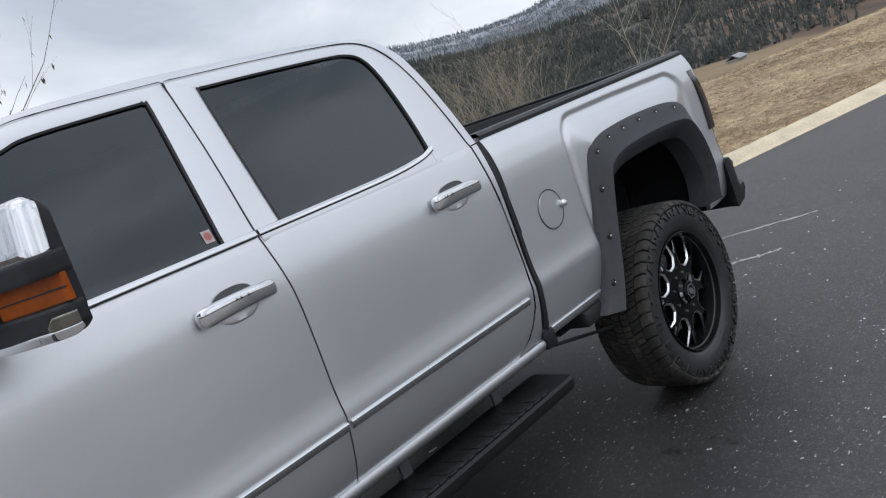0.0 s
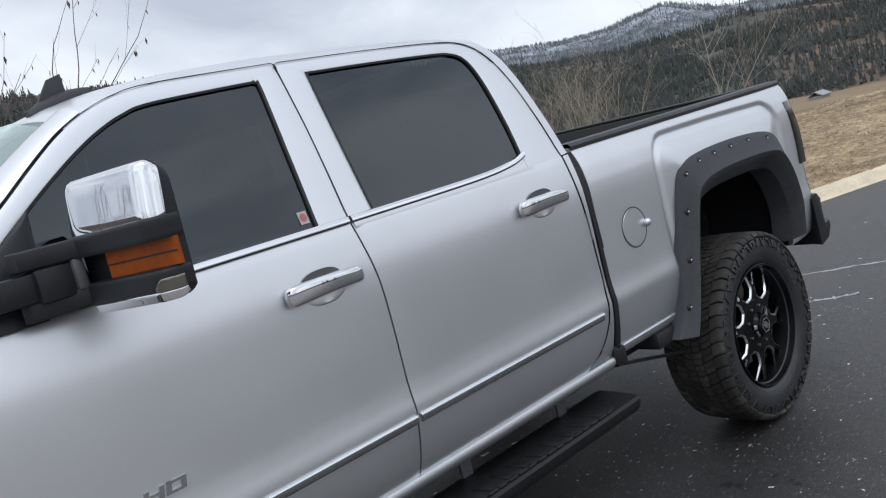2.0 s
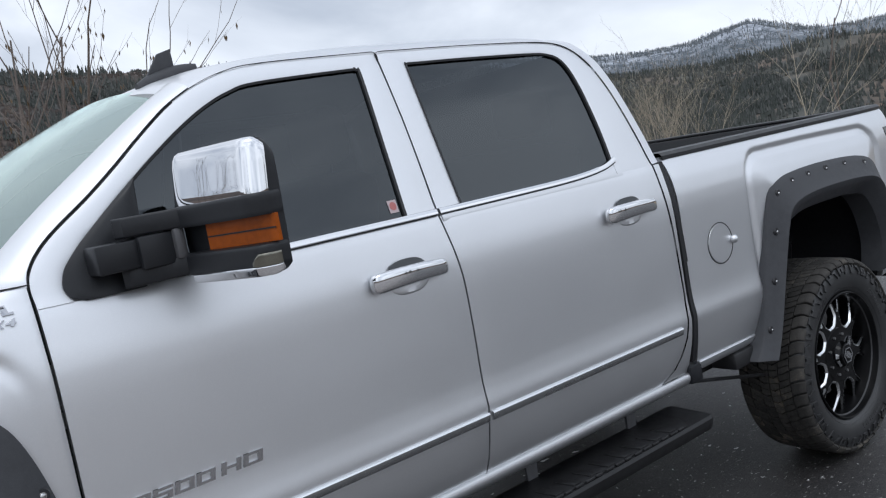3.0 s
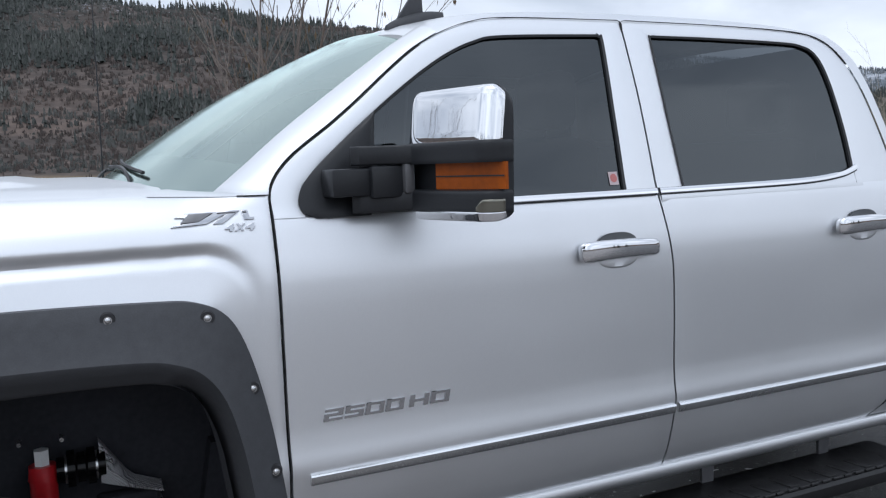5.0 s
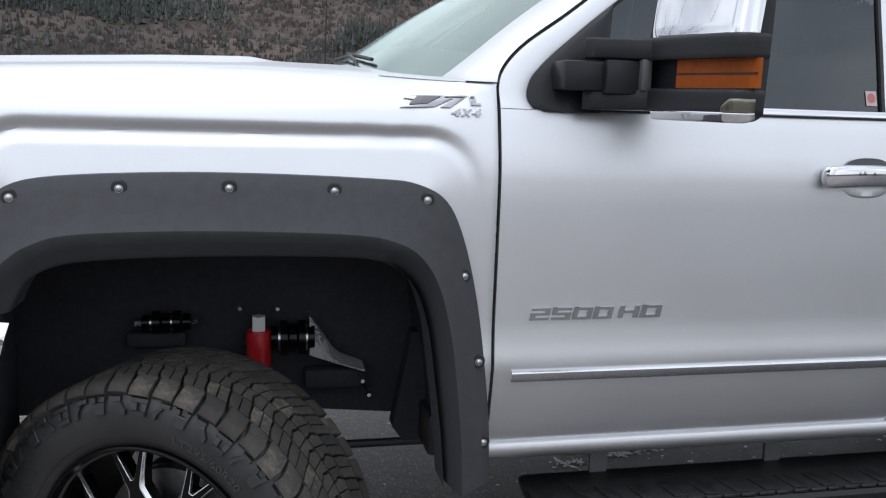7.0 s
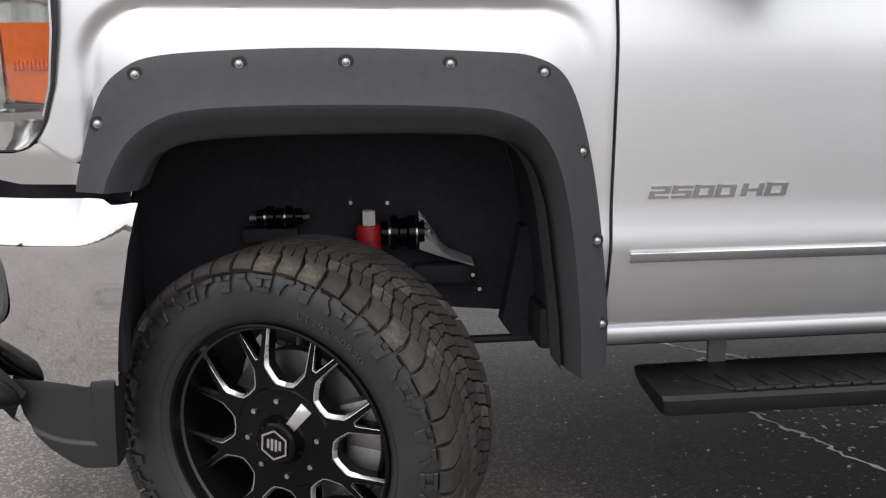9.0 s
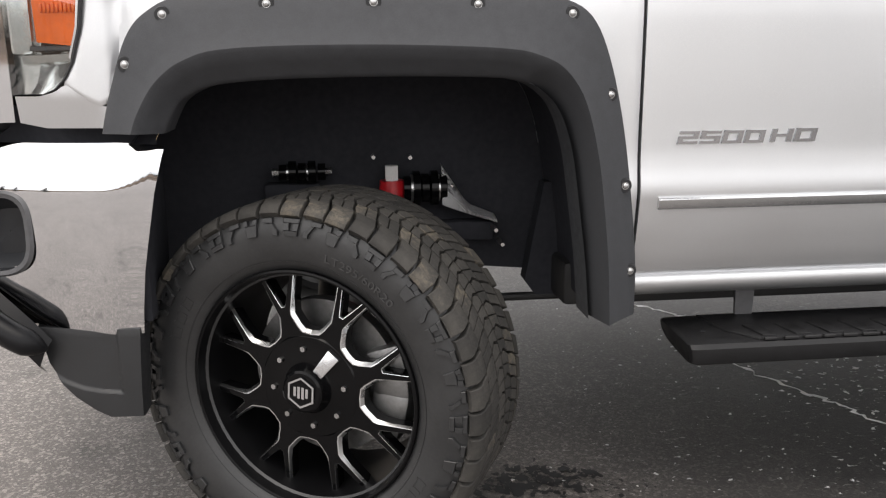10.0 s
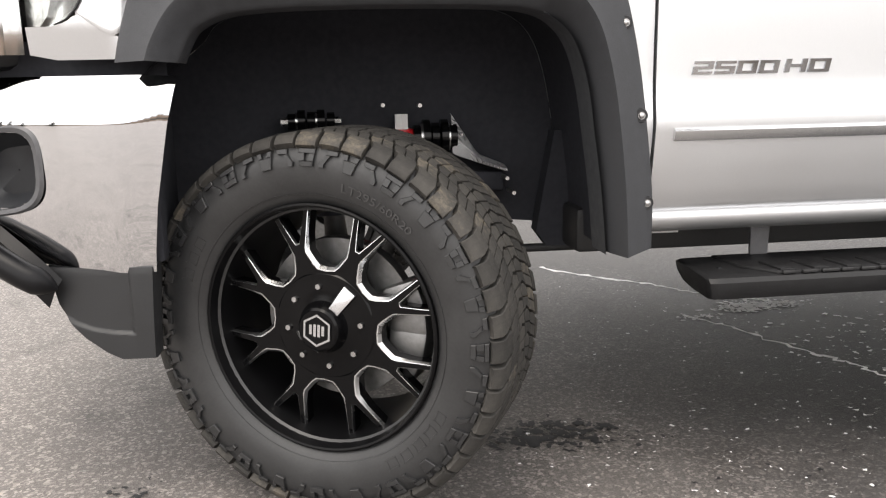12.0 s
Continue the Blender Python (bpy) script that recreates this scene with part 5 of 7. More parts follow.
zs = np.linspace(1.088, 1.394, 30)
R = [[lamp_point(lamp_edge(z) + a, z, b) for a, b in ((0.004, -0.02), (0.003, 0.004), (0.0, 0.0055), (-0.003, 0.004), (-0.003, -0.03))] for z in zs]
sheet("lamp_seal", R, RUBBER, lamp, "thin dark lamp rim")
R = [[lamp_point(lamp_edge(z) + a, z, b) for a, b in ((-0.004, -0.02), (-0.004, 0.0045), (-0.0085, 0.0045), (-0.0085, -0.02))] for z in np.linspace(1.16, 1.394, 20)]
sheet("lamp_rim", R, BRIGHT, lamp, "bright inner edge of the lamp")
bm = bmesh.new()
prism(bm, [lamp_point(x, z, -0.014) for x, z in ((-0.404, 1.345), (-0.412, 1.26), (-0.418, 1.200), (-0.424, 1.184), (-0.503, 1.192), (-0.508, 1.345))], (0, 0.03, 0), 0.004)
orange = part("orange_reflector", bm, ORANGE, lamp, "orange side lens")
for k in range(9):
    x = -0.420 - 0.0085 * k
    p = lamp_point(x, 1.26, -0.0125)
    bm = bmesh.new()
    box(bm, (x - 0.003, p[1] - 0.003, 1.250), (x + 0.003, p[1] + 0.004, 1.268 + 0.004 * (k % 2)), 0.0025)
    part("lens_prism", bm, ORANGE, orange)
P = [[lamp_point(x, z + 0.012 * (x + 0.42), o) for x in np.linspace(-0.422, -0.515, 8)] for z, o in ((1.186, -0.03), (1.184, -0.004), (1.176, -0.002), (1.174, -0.03))]
sheet("lamp_divider", P, RUBBER, lamp, "dark bar below the orange lens")
P = [[lamp_point(x, z + 0.05 * (x + 0.42), o) for x in np.linspace(-0.424, -0.535, 8)] for z, o in ((1.173, -0.035), (1.170, -0.004), (1.155, -0.012), (1.150, -0.04))]
sheet("light_bar", P, LAMPSILVER, lamp, "bright reflector step")
bm = bmesh.new()
box(bm, (-0.56, -0.945, 1.165), (-0.512, -0.90, 1.36), 0.012)
part("inner_bezel", bm, LAMPSILVER, lamp)
bm = bmesh.new()
bmesh.ops.create_uvsphere(bm, u_segments=24, v_segments=14, radius=0.075, matrix=Matrix.Translation((-0.60, -0.86, 1.27)))
part("projector_lens", bm, LAMPSILVER, lamp)

# panel under the headlamp, with its seam to the fender
P = []
for x in np.linspace(-0.556, -0.345, 20):
    top = float(np.interp(x, [-0.60, -0.505, -0.472, -0.448, -0.425, -0.40, -0.378, -0.34], [1.084, 1.084, 1.092, 1.109, 1.091, 1.075, 1.065, 1.056]))
    P.append([(x, -side(x, max(z, 1.02)) + 0.28 * max(0, 1.085 - z) * min(1, max(0, (-0.36 - x) / 0.03)), z) for z in np.linspace(1.018 + 0.02 * max(0, (-0.5 - x)) / 0.1, top, 10)])
sheet("fender_lower_panel", P, PAINT, truck, "silver panel below the headlamp", flip=True)
# fender above the lamp
P = []
for x in np.linspace(-0.86, -0.403, 16):
    P.append([(x, -side(max(x, -0.62), z) + 0.35 * max(0, -0.62 - x), z - 0.16 * max(0, -0.35 - x) ** 2) for z in np.linspace(1.392, f_high(x), 8)])
sheet("fender_top", P, PAINT, truck, "silver fender above the headlamp", flip=True)
# grille
bm = bmesh.new()
box(bm, (-0.955, -0.62, 1.00), (-0.90, 0.62, 1.42), 0.02)
grille = part("grille", bm, CHROME, truck, "chrome grille surround")
for k in range(5):
    bm = bmesh.new()
    box(bm, (-0.972, -0.56, 1.04 + k * 0.07), (-0.945, 0.56, 1.075 + k * 0.07), 0.008)
    part("grille_bar", bm, CHROME, grille)
bm = bmesh.new()
box(bm, (-0.90, -0.86, 1.00), (-0.60, 0.86, 1.40), 0.03)
part("nose_core", bm, PLASTIC, truck)

# ---- tow mirror ----


def bar(name, path, hz, th, mat, parent, label="", power=0.45, n=20, back=None):
    """A rounded bar along a path of points, hz high and th thick (lists), squared off by the power."""
    p = np.asarray(path, float)
    t = np.gradient(p, axis=0)
    t[:, 2] = 0
    t /= np.linalg.norm(t, axis=1)[:, None]
    R = []
    for c, d, h, w in zip(p, t, np.broadcast_to(hz, len(p)), np.broadcast_to(th, len(p))):
        u = np.array([d[1], -d[0], 0])
        R.append([c + u * w * math.copysign(abs(math.cos(a)) ** power, math.cos(a)) + np.array([0, 0, 1]) * h * math.copysign(abs(math.sin(a)) ** power, math.sin(a)) for a in np.linspace(0, 2 * math.pi, n, endpoint=False)])
    return loft(name, R, mat, parent, label, angle=40)


# triangular base over the front corner of the window
sail_edge = bend(F_IN[0:8], 5)
right_edge = bend([(1.000, 1.440), (1.022, 1.50), (1.034, 1.60), (1.048, 1.692)], 10)
pts_l = sail_edge
P = []
for k in range(20):
    s = k / 19
    z = 1.440 + (1.689 - 1.440) * s
    i0 = int(np.argmin(pts_l[:, 0]))
    xl = float(np.interp(z, pts_l[i0:, 1], pts_l[i0:, 0])) if z > pts_l[i0, 1] else float(np.interp(z, pts_l[:i0 + 1, 1], pts_l[:i0 + 1, 0])) if i0 > 0 else 0.83
    xr = float(np.interp(z, right_edge[:, 1], right_edge[:, 0]))
    P.append([(xl + (xr - xl) * j / 10, -side(1.0, z) - 0.004 - 0.006 * math.sin(math.pi * min(1, max(0.0, j / 10))), z) for j in range(11)])
mirror = panel("side_mirror", P, PLASTIC, truck, "black tow mirror with a chrome cap and amber lamp")
A, B = np.array([1.085, -1.035]), np.array([1.182, -1.345])


def head(s, z, push=0.0):
    """A place on the mirror head: s from the inner to the outer end; push: forward of its face."""
    q = A + (B - A) * s + np.array([0.012, -0.004]) * (2 * s - 1) ** 2
    return (q[0] - push * 0.95, q[1] - push * 0.30, z)


bar("mirror_head", [head(s, 1.582, -0.034) for s in np.linspace(0.02, 0.79, 12)], 0.128 * np.array([0.90, 0.96, 0.99] + [1.0] * 7 + [0.985, 0.95]), 0.030, PLASTIC, mirror, "black mirror housing", power=0.35)
FOLD = bend([(0.0, 0.014), (0.025, 0.028), (0.09, 0.034), (0.25, 0.034), (0.45, 0.034), (0.58, 0.034), (0.70, 0.034), (0.785, 0.033), (0.838, 0.022), (0.866, 0.006), (0.876, -0.010), (0.880, -0.026)], 5)
FOLD_XY = np.array([head(s, 0, q)[:2] for s, q in FOLD])
FOLD_N = np.gradient(FOLD_XY, axis=0)
FOLD_N = np.stack([FOLD_N[:, 1], -FOLD_N[:, 0]], 1) / np.linalg.norm(FOLD_N, axis=1)[:, None]


def shell(name, k0, k1, top, bottom, out, label, mat=CHROME, lean=(0.0, -0.017), roll=1.0):
    """A polished skin round the front and the outer end of the mirror head, with rolled edges."""
    P = []
    for k in range(k0, k1):
        t, b = top(FOLD[k][0], k), bottom(FOLD[k][0], k)
        row = []
        for v, o in ((0.0, -0.006), (0.0, -0.0005), (0.015, 0.0), (0.2, 0.0), (0.4, 0.0), (0.6, 0.0), (0.8, 0.0), (0.90, -0.001), (0.96, -0.004), (0.99, -0.010), (1.0, -0.018), (1.0, -0.05)):
            q = FOLD_XY[k] + FOLD_N[k] * (out + o * roll) + np.array([-0.95, -0.30]) * (lean[0] + (lean[1] - lean[0]) * v)
            row.append((q[0], q[1], b + (t - b) * v))
        P.append(row)
    return sheet(name, P, mat, mirror, label, angle=50)


last = len(FOLD)
shell("mirror_cap", 0, 48, lambda s, k: 1.7215 - 0.034 * max(0, (0.12 - s) / 0.12) ** 2.2 - 0.016 * max(0, (k - 39) / 9) ** 2, lambda s, k: 1.603 - 0.019 * min(1, max(0, (s - 0.76) / 0.09)), 0.0, "polished chrome mirror cap")
shell("end_housing", 45, last, lambda s, k: 1.7205 - 0.024 * max(0, (k - 45) / 10) ** 2, lambda s, k: 1.434 + 0.014 * max(0, (k - 45) / 10) ** 2, -0.001, "black outer end of the mirror housing", PLASTIC, (-0.004, -0.012))
up_path = bend([(0.945, -1.000, 1.580), (0.985, -1.012, 1.580), (1.055, -1.035, 1.580), *[head(s, 1.580, 0.004) for s in (0.10, 0.2, 0.35, 0.5, 0.65)], head(0.76, 1.580, -0.004)], 4)
bar("upper_arm", up_path, 0.0225, np.concatenate([[0.016, 0.022], np.full(len(up_path) - 4, 0.034), [0.030, 0.022]]), PLASTIC, mirror, "black upper mirror arm", power=0.22)
lo_path = bend([(0.945, -1.000, 1.470), (0.985, -1.012, 1.470), (1.055, -1.035, 1.472), *[head(s, 1.474, 0.004) for s in (0.10, 0.2, 0.35, 0.5, 0.65)], head(0.76, 1.474, -0.004)], 4)
bar("lower_arm", lo_path, np.linspace(0.022, 0.024, len(lo_path)), np.concatenate([[0.012, 0.02], np.full(len(lo_path) - 4, 0.026), [0.030, 0.022]]), PLASTIC, mirror, "black lower mirror arm", power=0.22)
shell("upper_arm_cover", 4, last, lambda s, k: 1.6055, lambda s, k: 1.5565, 0.006, "black mirror arm cover", PLASTIC, (0.0, 0.0))
shell("lower_arm_cover", 4, last, lambda s, k: 1.4985 - 0.002 * max(0, 0.3 - s), lambda s, k: 1.4490, 0.003, "black mirror arm cover", PLASTIC, (0.0, 0.0))
shell("lower_chrome", 12, 48, lambda s, k: 1.4525, lambda s, k: 1.431 + 0.010 * max(0, (0.20 - s) / 0.12) ** 2 + 0.012 * max(0, (k - 40) / 8) ** 2, 0.0075, "chrome lower mirror trim", CHROME, (-0.004, 0.0), 0.5)
shell("trim_wedge", 33, 48, lambda s, k: 1.4535 + 0.025 * min(1, max(0, (s - 0.735) / 0.06)), lambda s, k: 1.4515, 0.0078, "mirror trim end, its dark reflection put into the colour", TONEDCHROME, (0.0, 0.0), 0.12)
bm = bmesh.new()
for s0, s1, z0, z1, push in ((0.30, 0.905, 1.499, 1.557, 0.016),):
    pts = [head(s0, z0, push), head(s0, z1, push), head(s1, z1, push - 0.012), head(s1, z0, push - 0.012)]
    prism(bm, pts, (0.008, 0.0025, 0), 0.0)
amb = part("amber_lamp", bm, AMBER, mirror, "amber mirror turn lamp")
bm = bmesh.new()
for z in (1.5262,):
    pts = [head(0.31, z, 0.0182), head(0.31, z + 0.0030, 0.0182), head(0.895, z + 0.0032, 0.0066), head(0.895, z, 0.0066)]
    prism(bm, pts, (0.004, 0.001, 0))
part("lens_rib", bm, RUBBER, amb)
bm = bmesh.new()
pts = [head(-0.02, 1.495, 0.006), head(-0.02, 1.562, 0.006), head(0.31, 1.562, 0.006), head(0.31, 1.495, 0.006)]
prism(bm, pts, (0.03, 0.01, 0), 0.002)
part("lamp_surround", bm, PLASTIC, mirror)
bm = bmesh.new()
box(bm, (0.885, -1.045, 1.488), (0.990, -0.955, 1.552), 0.006)
box(bm, (0.975, -1.060, 1.482), (1.060, -0.965, 1.556), 0.006)
part("pivot", bm, PLASTIC, mirror, "black mirror pivot block")
bm = bmesh.new()
box(bm, (1.050, -1.075, 1.490), (1.075, -1.03, 1.560), 0.006)
part("pivot_cap", bm, BRACKETMAT, mirror, "grey pivot plate")

# ---- cab interior ----
bm = bmesh.new()
box(bm, (0.62, -0.86, 1.30), (1.02, 0.86, 1.475), 0.05)
part("dashboard", bm, DASH, truck, "grey dashboard")
bm = bmesh.new()
box(bm, (0.80, -0.88, 0.66), (2.84, 0.88, 0.78), 0.02)
part("cab_floor", bm, INTERIOR, truck, "dark cab floor")


def seat(x, y, w, back_h, label):
    bm = bmesh.new()
    box(bm, (x - 0.28, y - w / 2, 0.95), (x + 0.26, y + w / 2, 1.12), 0.05, seg=3)
    s = part("seat", bm, SEATMAT, truck, label)
    bm = bmesh.new()
    box(bm, (-0.09, y - w / 2, 0.0), (0.07, y + w / 2, back_h), 0.05, Matrix.Translation((x + 0.25, 0, 1.05)) @ Matrix.Rotation(radians(14), 4, "Y"), seg=3)
    part("backrest", bm, SEATMAT, s)
    for o in ((0,) if w < 0.8 else (-0.45, 0.45)):
        bm = bmesh.new()
        box(bm, (-0.06, y + o - 0.13, 0.0), (0.05, y + o + 0.13, 0.19), 0.04, Matrix.Translation((x + 0.25 + back_h * 0.25, 0, 1.05 + back_h + 0.02)), seg=3)
        part("headrest", bm, SEATMAT, s)


seat(1.45, -0.42, 0.52, 0.58, "dark leather front seat")
seat(1.45, 0.42, 0.52, 0.58, "dark leather front seat")
seat(2.38, 0.0, 1.40, 0.55, "dark leather rear bench")
bm = bmesh.new()
rod(bm, (1.02, -0.40, 1.30), (1.05, -0.40, 1.32), 0.19, n=24)
part("steering_wheel", bm, INTERIOR, truck)
P = [[(x, y, roof_z(x, y) - 0.035) for y in np.linspace(-0.72, 0.72, 13)] for x in np.linspace(1.32, 2.70, 12)]
sheet("headliner", P, DASH, truck, "grey headliner")
# rear wall of the cab with its window
P = []
for z in np.linspace(0.68, 1.91, 20):
    w = min(0.97, side(2.7, z) - 0.03)
    P.append([(2.895 - 0.15 * max(0, (z - 1.45) / 0.48) ** 1.5, y, z) for y in np.linspace(-w, w, 13)])
back = sheet("cab_back", P, PAINT, truck, "silver rear wall of the cab")
P = [[(2.900 - 0.15 * max(0, (z - 1.45) / 0.48) ** 1.5, y, z) for y in np.linspace(-0.70, 0.70, 9)] for z in np.linspace(1.50, 1.86, 8)]
sheet("rear_window", P, TINT, back, "dark rear window")

# ---- cargo bed ----
bm = bmesh.new()
box(bm, (2.955, -0.50, 0.96), (4.74, 0.50, 0.99), 0.005)
part("bed_floor", bm, PLASTIC, truck, "black bed liner floor")
for s in (-1, 1):
    bm = bmesh.new()
    box(bm, (2.945, min(s * 0.83, s * 0.86), 1.19), (4.76, max(s * 0.83, s * 0.86), 1.455), 0.006)
    part("bed_liner_wall", bm, RAILMAT, truck, "black bed liner wall")
    P = []
    for x in np.concatenate([np.linspace(2.940, 4.70, 24), [4.74, 4.765]]):
        yo = side(x, 1.44) - 0.012
        P.append([(x, s * (yo + 0.006), 1.452), (x, s * (yo + 0.007), 1.466), (x, s * (yo - 0.006), 1.478), (x, s * 0.86, 1.479), (x, s * 0.825, 1.474), (x, s * 0.822, 1.44)])
    sheet("bed_rail", P, RAILMAT, truck, "black bed rail cap", flip=s < 0)
bm = bmesh.new()
box(bm, (2.925, -0.93, 0.70), (2.955, 0.93, 1.462), 0.008)
part("bed_front", bm, PLASTIC, truck, "black front wall of the bed")
bm = bmesh.new()
box(bm, (4.735, -0.80, 0.76), (4.79, 0.80, 1.462), 0.015)
gate = part("tailgate", bm, PAINT, truck, "silver tailgate")
bm = bmesh.new()
box(bm, (4.702, -0.80, 0.985), (4.731, 0.80, 1.456), 0.006)
part("tailgate_liner", bm, RAILMAT, gate, "black tailgate liner")
bm = bmesh.new()
box(bm, (4.715, -0.80, 1.459), (4.795, 0.80, 1.474), 0.006)
part("tailgate_cap", bm, RAILMAT, gate, "black tailgate top cap")
bm = bmesh.new()
box(bm, (4.788, -0.14, 1.27), (4.80, 0.14, 1.34), 0.01)
part("tailgate_handle", bm, PLASTIC, gate)
for s in (-1, 1):
    R = []
    for z in np.linspace(1.035, 1.365, 12):
        k = (z - 1.035) / 0.33
        x = 4.776 - 0.042 * k + 0.020 * math.sin(math.pi * min(1, k * 1.15)) - (0.012 if k > 0.86 else 0.0)
        y = s * (side(4.72, z) + 0.002)
        R.append([(x - 0.078, y - s * 0.001, z), (x - 0.070, y + s * 0.008, z), (x - 0.015, y + s * 0.010, z), (x + 0.012, y - s * 0.004, z), (x + 0.022, y - s * 0.05, z), (x + 0.02, y - s * 0.13, z), (x - 0.05, y - s * 0.13, z)])
    tl = loft("tail_lamp", R, TAIL, truck, "smoked dark tail lamp")
    # bed corner post
    P = []
    for z in np.linspace(0.70, 1.46, 14):
        y = side(4.77, z)
        P.append([(4.772, -y if s < 0 else y, z), (4.790, s * (y - 0.02), z), (4.795, s * (y - 0.08), z), (4.79, s * 0.79, z)])
    sheet("bed_corner", P, PAINT, truck, "silver bed corner post", flip=s > 0)
# rear bumper with its step corner
SECB = [(0.0, 0.835), (0.03, 0.855), (0.075, 0.853), (0.105, 0.825), (0.112, 0.70), (0.122, 0.682), (0.172, 0.690), (0.180, 0.655), (0.13, 0.605), (0.02, 0.585)]
R = []
for y, dx, sc in ((-0.992, 0.0, 0.86), (-0.980, 0.008, 0.97), (-0.93, 0.03, 1.0), (-0.5, 0.07, 1.0), (0, 0.08, 1.0), (0.5, 0.07, 1.0), (0.93, 0.03, 1.0), (0.980, 0.008, 0.97), (0.992, 0.0, 0.86)):
    R.append([(4.735 + dx + x * sc, y, z) for x, z in SECB])
rb = loft("rear_bumper", R, PLASTIC, truck, "black rear bumper with step corners", angle=35)
# small bright block added for the glint on the bumper corner
bm = bmesh.new()
box(bm, (4.832, -0.986, 0.800), (4.850, -0.972, 0.828), 0.004)
part("bumper_glint", bm, BRIGHT, rb)

# ---- mirrored far side ----
flip = Matrix.Diagonal((1, -1, 1, 1))
for ob in (front_door, rear_door, fender, bed_side, F_FLARE, R_FLARE, cab_corner, lamp, mirror, board):
    copy_thing(ob, flip)
for name in ("rocker_sill", "rear_pillar", "cab_bed_seal", "fender_lower_panel", "fender_top", "wheel_well_liner", "inner_wall"):
    for ob in [o for o in truck.children if o.name.split(".")[0] == name]:
        copy_thing(ob, flip)

# ---- roof fin, antenna, wipers ----
F = []
bx, by = 1.325, -0.52
for s in np.linspace(0, 1, 12):
    x = bx - 0.085 + 0.185 * s
    w = 0.030 * math.sin(math.pi * min(1, 0.12 + 0.86 * s)) ** 0.6
    h = 0.012 + 0.016 * math.sin(math.pi * min(1, 0.1 + 0.8 * s))
    zb = roof_z(x, by) - 0.008
    F.append([(x, by + w * math.cos(a), zb + (h * math.sin(a) + 0.008 if math.sin(a) > 0 else 0)) for a in np.linspace(0, 2 * math.pi, 16, endpoint=False)])
fin = loft("roof_antenna", F, FLARE, truck, "dark shark-fin roof antenna")
zb = roof_z(bx, by)
bm = bmesh.new()
prism(bm, [(bx - 0.055, by + 0.006, zb + 0.005), (bx - 0.010, by + 0.004, zb + 0.070), (bx + 0.030, by + 0.004, zb + 0.082), (bx + 0.034, by + 0.006, zb + 0.005)], (0, -0.012, 0), 0.003)
part("fin_blade", bm, FLARE, fin)
loft("mast_antenna", tube([(0.512, 0.80, 1.50), (0.514, 0.80, 1.6), (0.518, 0.80, 1.85), (0.524, 0.80, 2.35)], [0.006, 0.0028, 0.0024, 0.0018], 8), PLASTIC, truck, "thin black mast antenna")
for y0, dy in ((-0.50, 0.62), (0.16, 0.62)):
    a = screen_point(y0 / 0.875, 0.0) + np.array([-0.045, 0, -0.012])
    pts = [a, a + np.array([0.03, 0.04, 0.010]), screen_point((y0 + 0.20) / 0.875, 0.045) + np.array([-0.012, 0, 0.012]), screen_point((y0 + dy) / 0.875, 0.055) + np.array([-0.012, 0, 0.012])]
    arm = loft("wiper", tube(bend(pts, 5), 0.0055, 8), PLASTIC, truck, "black wiper arm")
    q = [screen_point((y0 + k * 0.11) / 0.875, 0.035 + 0.012 * k) + np.array([-0.006, 0, 0.010]) for k in range(6)]
    loft("wiper_blade", tube(q, 0.0055, 6), RUBBER, arm)
    bm = bmesh.new()
    rod(bm, a + np.array([0, 0, -0.02]), a + np.array([0, 0, 0.014]), 0.016, n=14)
    part("wiper_pivot", bm, BRIGHT, arm)

# ---- badges and sticker ----


def badge_text(text, x0, x1, z0, z1, depth, mat, parent, label, slant=0.0):
    """Raised characters, one by one, each filling its share of the run."""
    cell = (x1 - x0) / len(text)
    for k, ch in enumerate(text):
        v, f = letters(ch, 0.03, 0.004, 0.0006, 0.0008)
        lo, hi = v.min(axis=0), v.max(axis=0)
        pts = []
        for a, c, h in v:
            q = (c - lo[1]) / (hi[1] - lo[1])
            x = x0 + cell * k + cell * 0.90 * (a - lo[0]) / (hi[0] - lo[0]) + slant * (z1 - z0) * (q - 0.5)
            z = z0 + (z1 - z0) * q
            pts.append((x, -side(x, z) + 0.0005 - depth * (h - lo[2]) / (hi[2] - lo[2]), z))
        link_mesh("badge_letter", pts, f, mat, parent, label, angle=25)


BAR = 0.22
STROKES = {
    "top": [(0, 1 - BAR), (1, 1 - BAR), (1, 1), (0, 1)], "mid": [(0, 0.5 - BAR / 2), (1, 0.5 - BAR / 2), (1, 0.5 + BAR / 2), (0, 0.5 + BAR / 2)],
    "low": [(0, 0), (1, 0), (1, BAR), (0, BAR)], "ul": [(0, 0.42), (0.25, 0.42), (0.25, 1), (0, 1)], "ll": [(0, 0), (0.25, 0), (0.25, 0.58), (0, 0.58)],
    "ur": [(0.75, 0.42), (1, 0.42), (1, 0.94), (0.75, 0.94)], "lr": [(0.75, 0.06), (1, 0.06), (1, 0.58), (0.75, 0.58)],
    "rr": [(0.75, 0.0), (1, 0.0), (1, 1.0), (0.75, 1.0)]}
SHAPES = {"2": ("top", "ur", "mid", "ll", "low"), "5": ("top", "ul", "mid", "lr", "low"), "0": ("top", "ul", "ll", "ur", "lr", "low"), "D": ("top", "ul", "ll", "ur", "lr", "low"), "H": ("ul", "ll", "mid", "rr")}


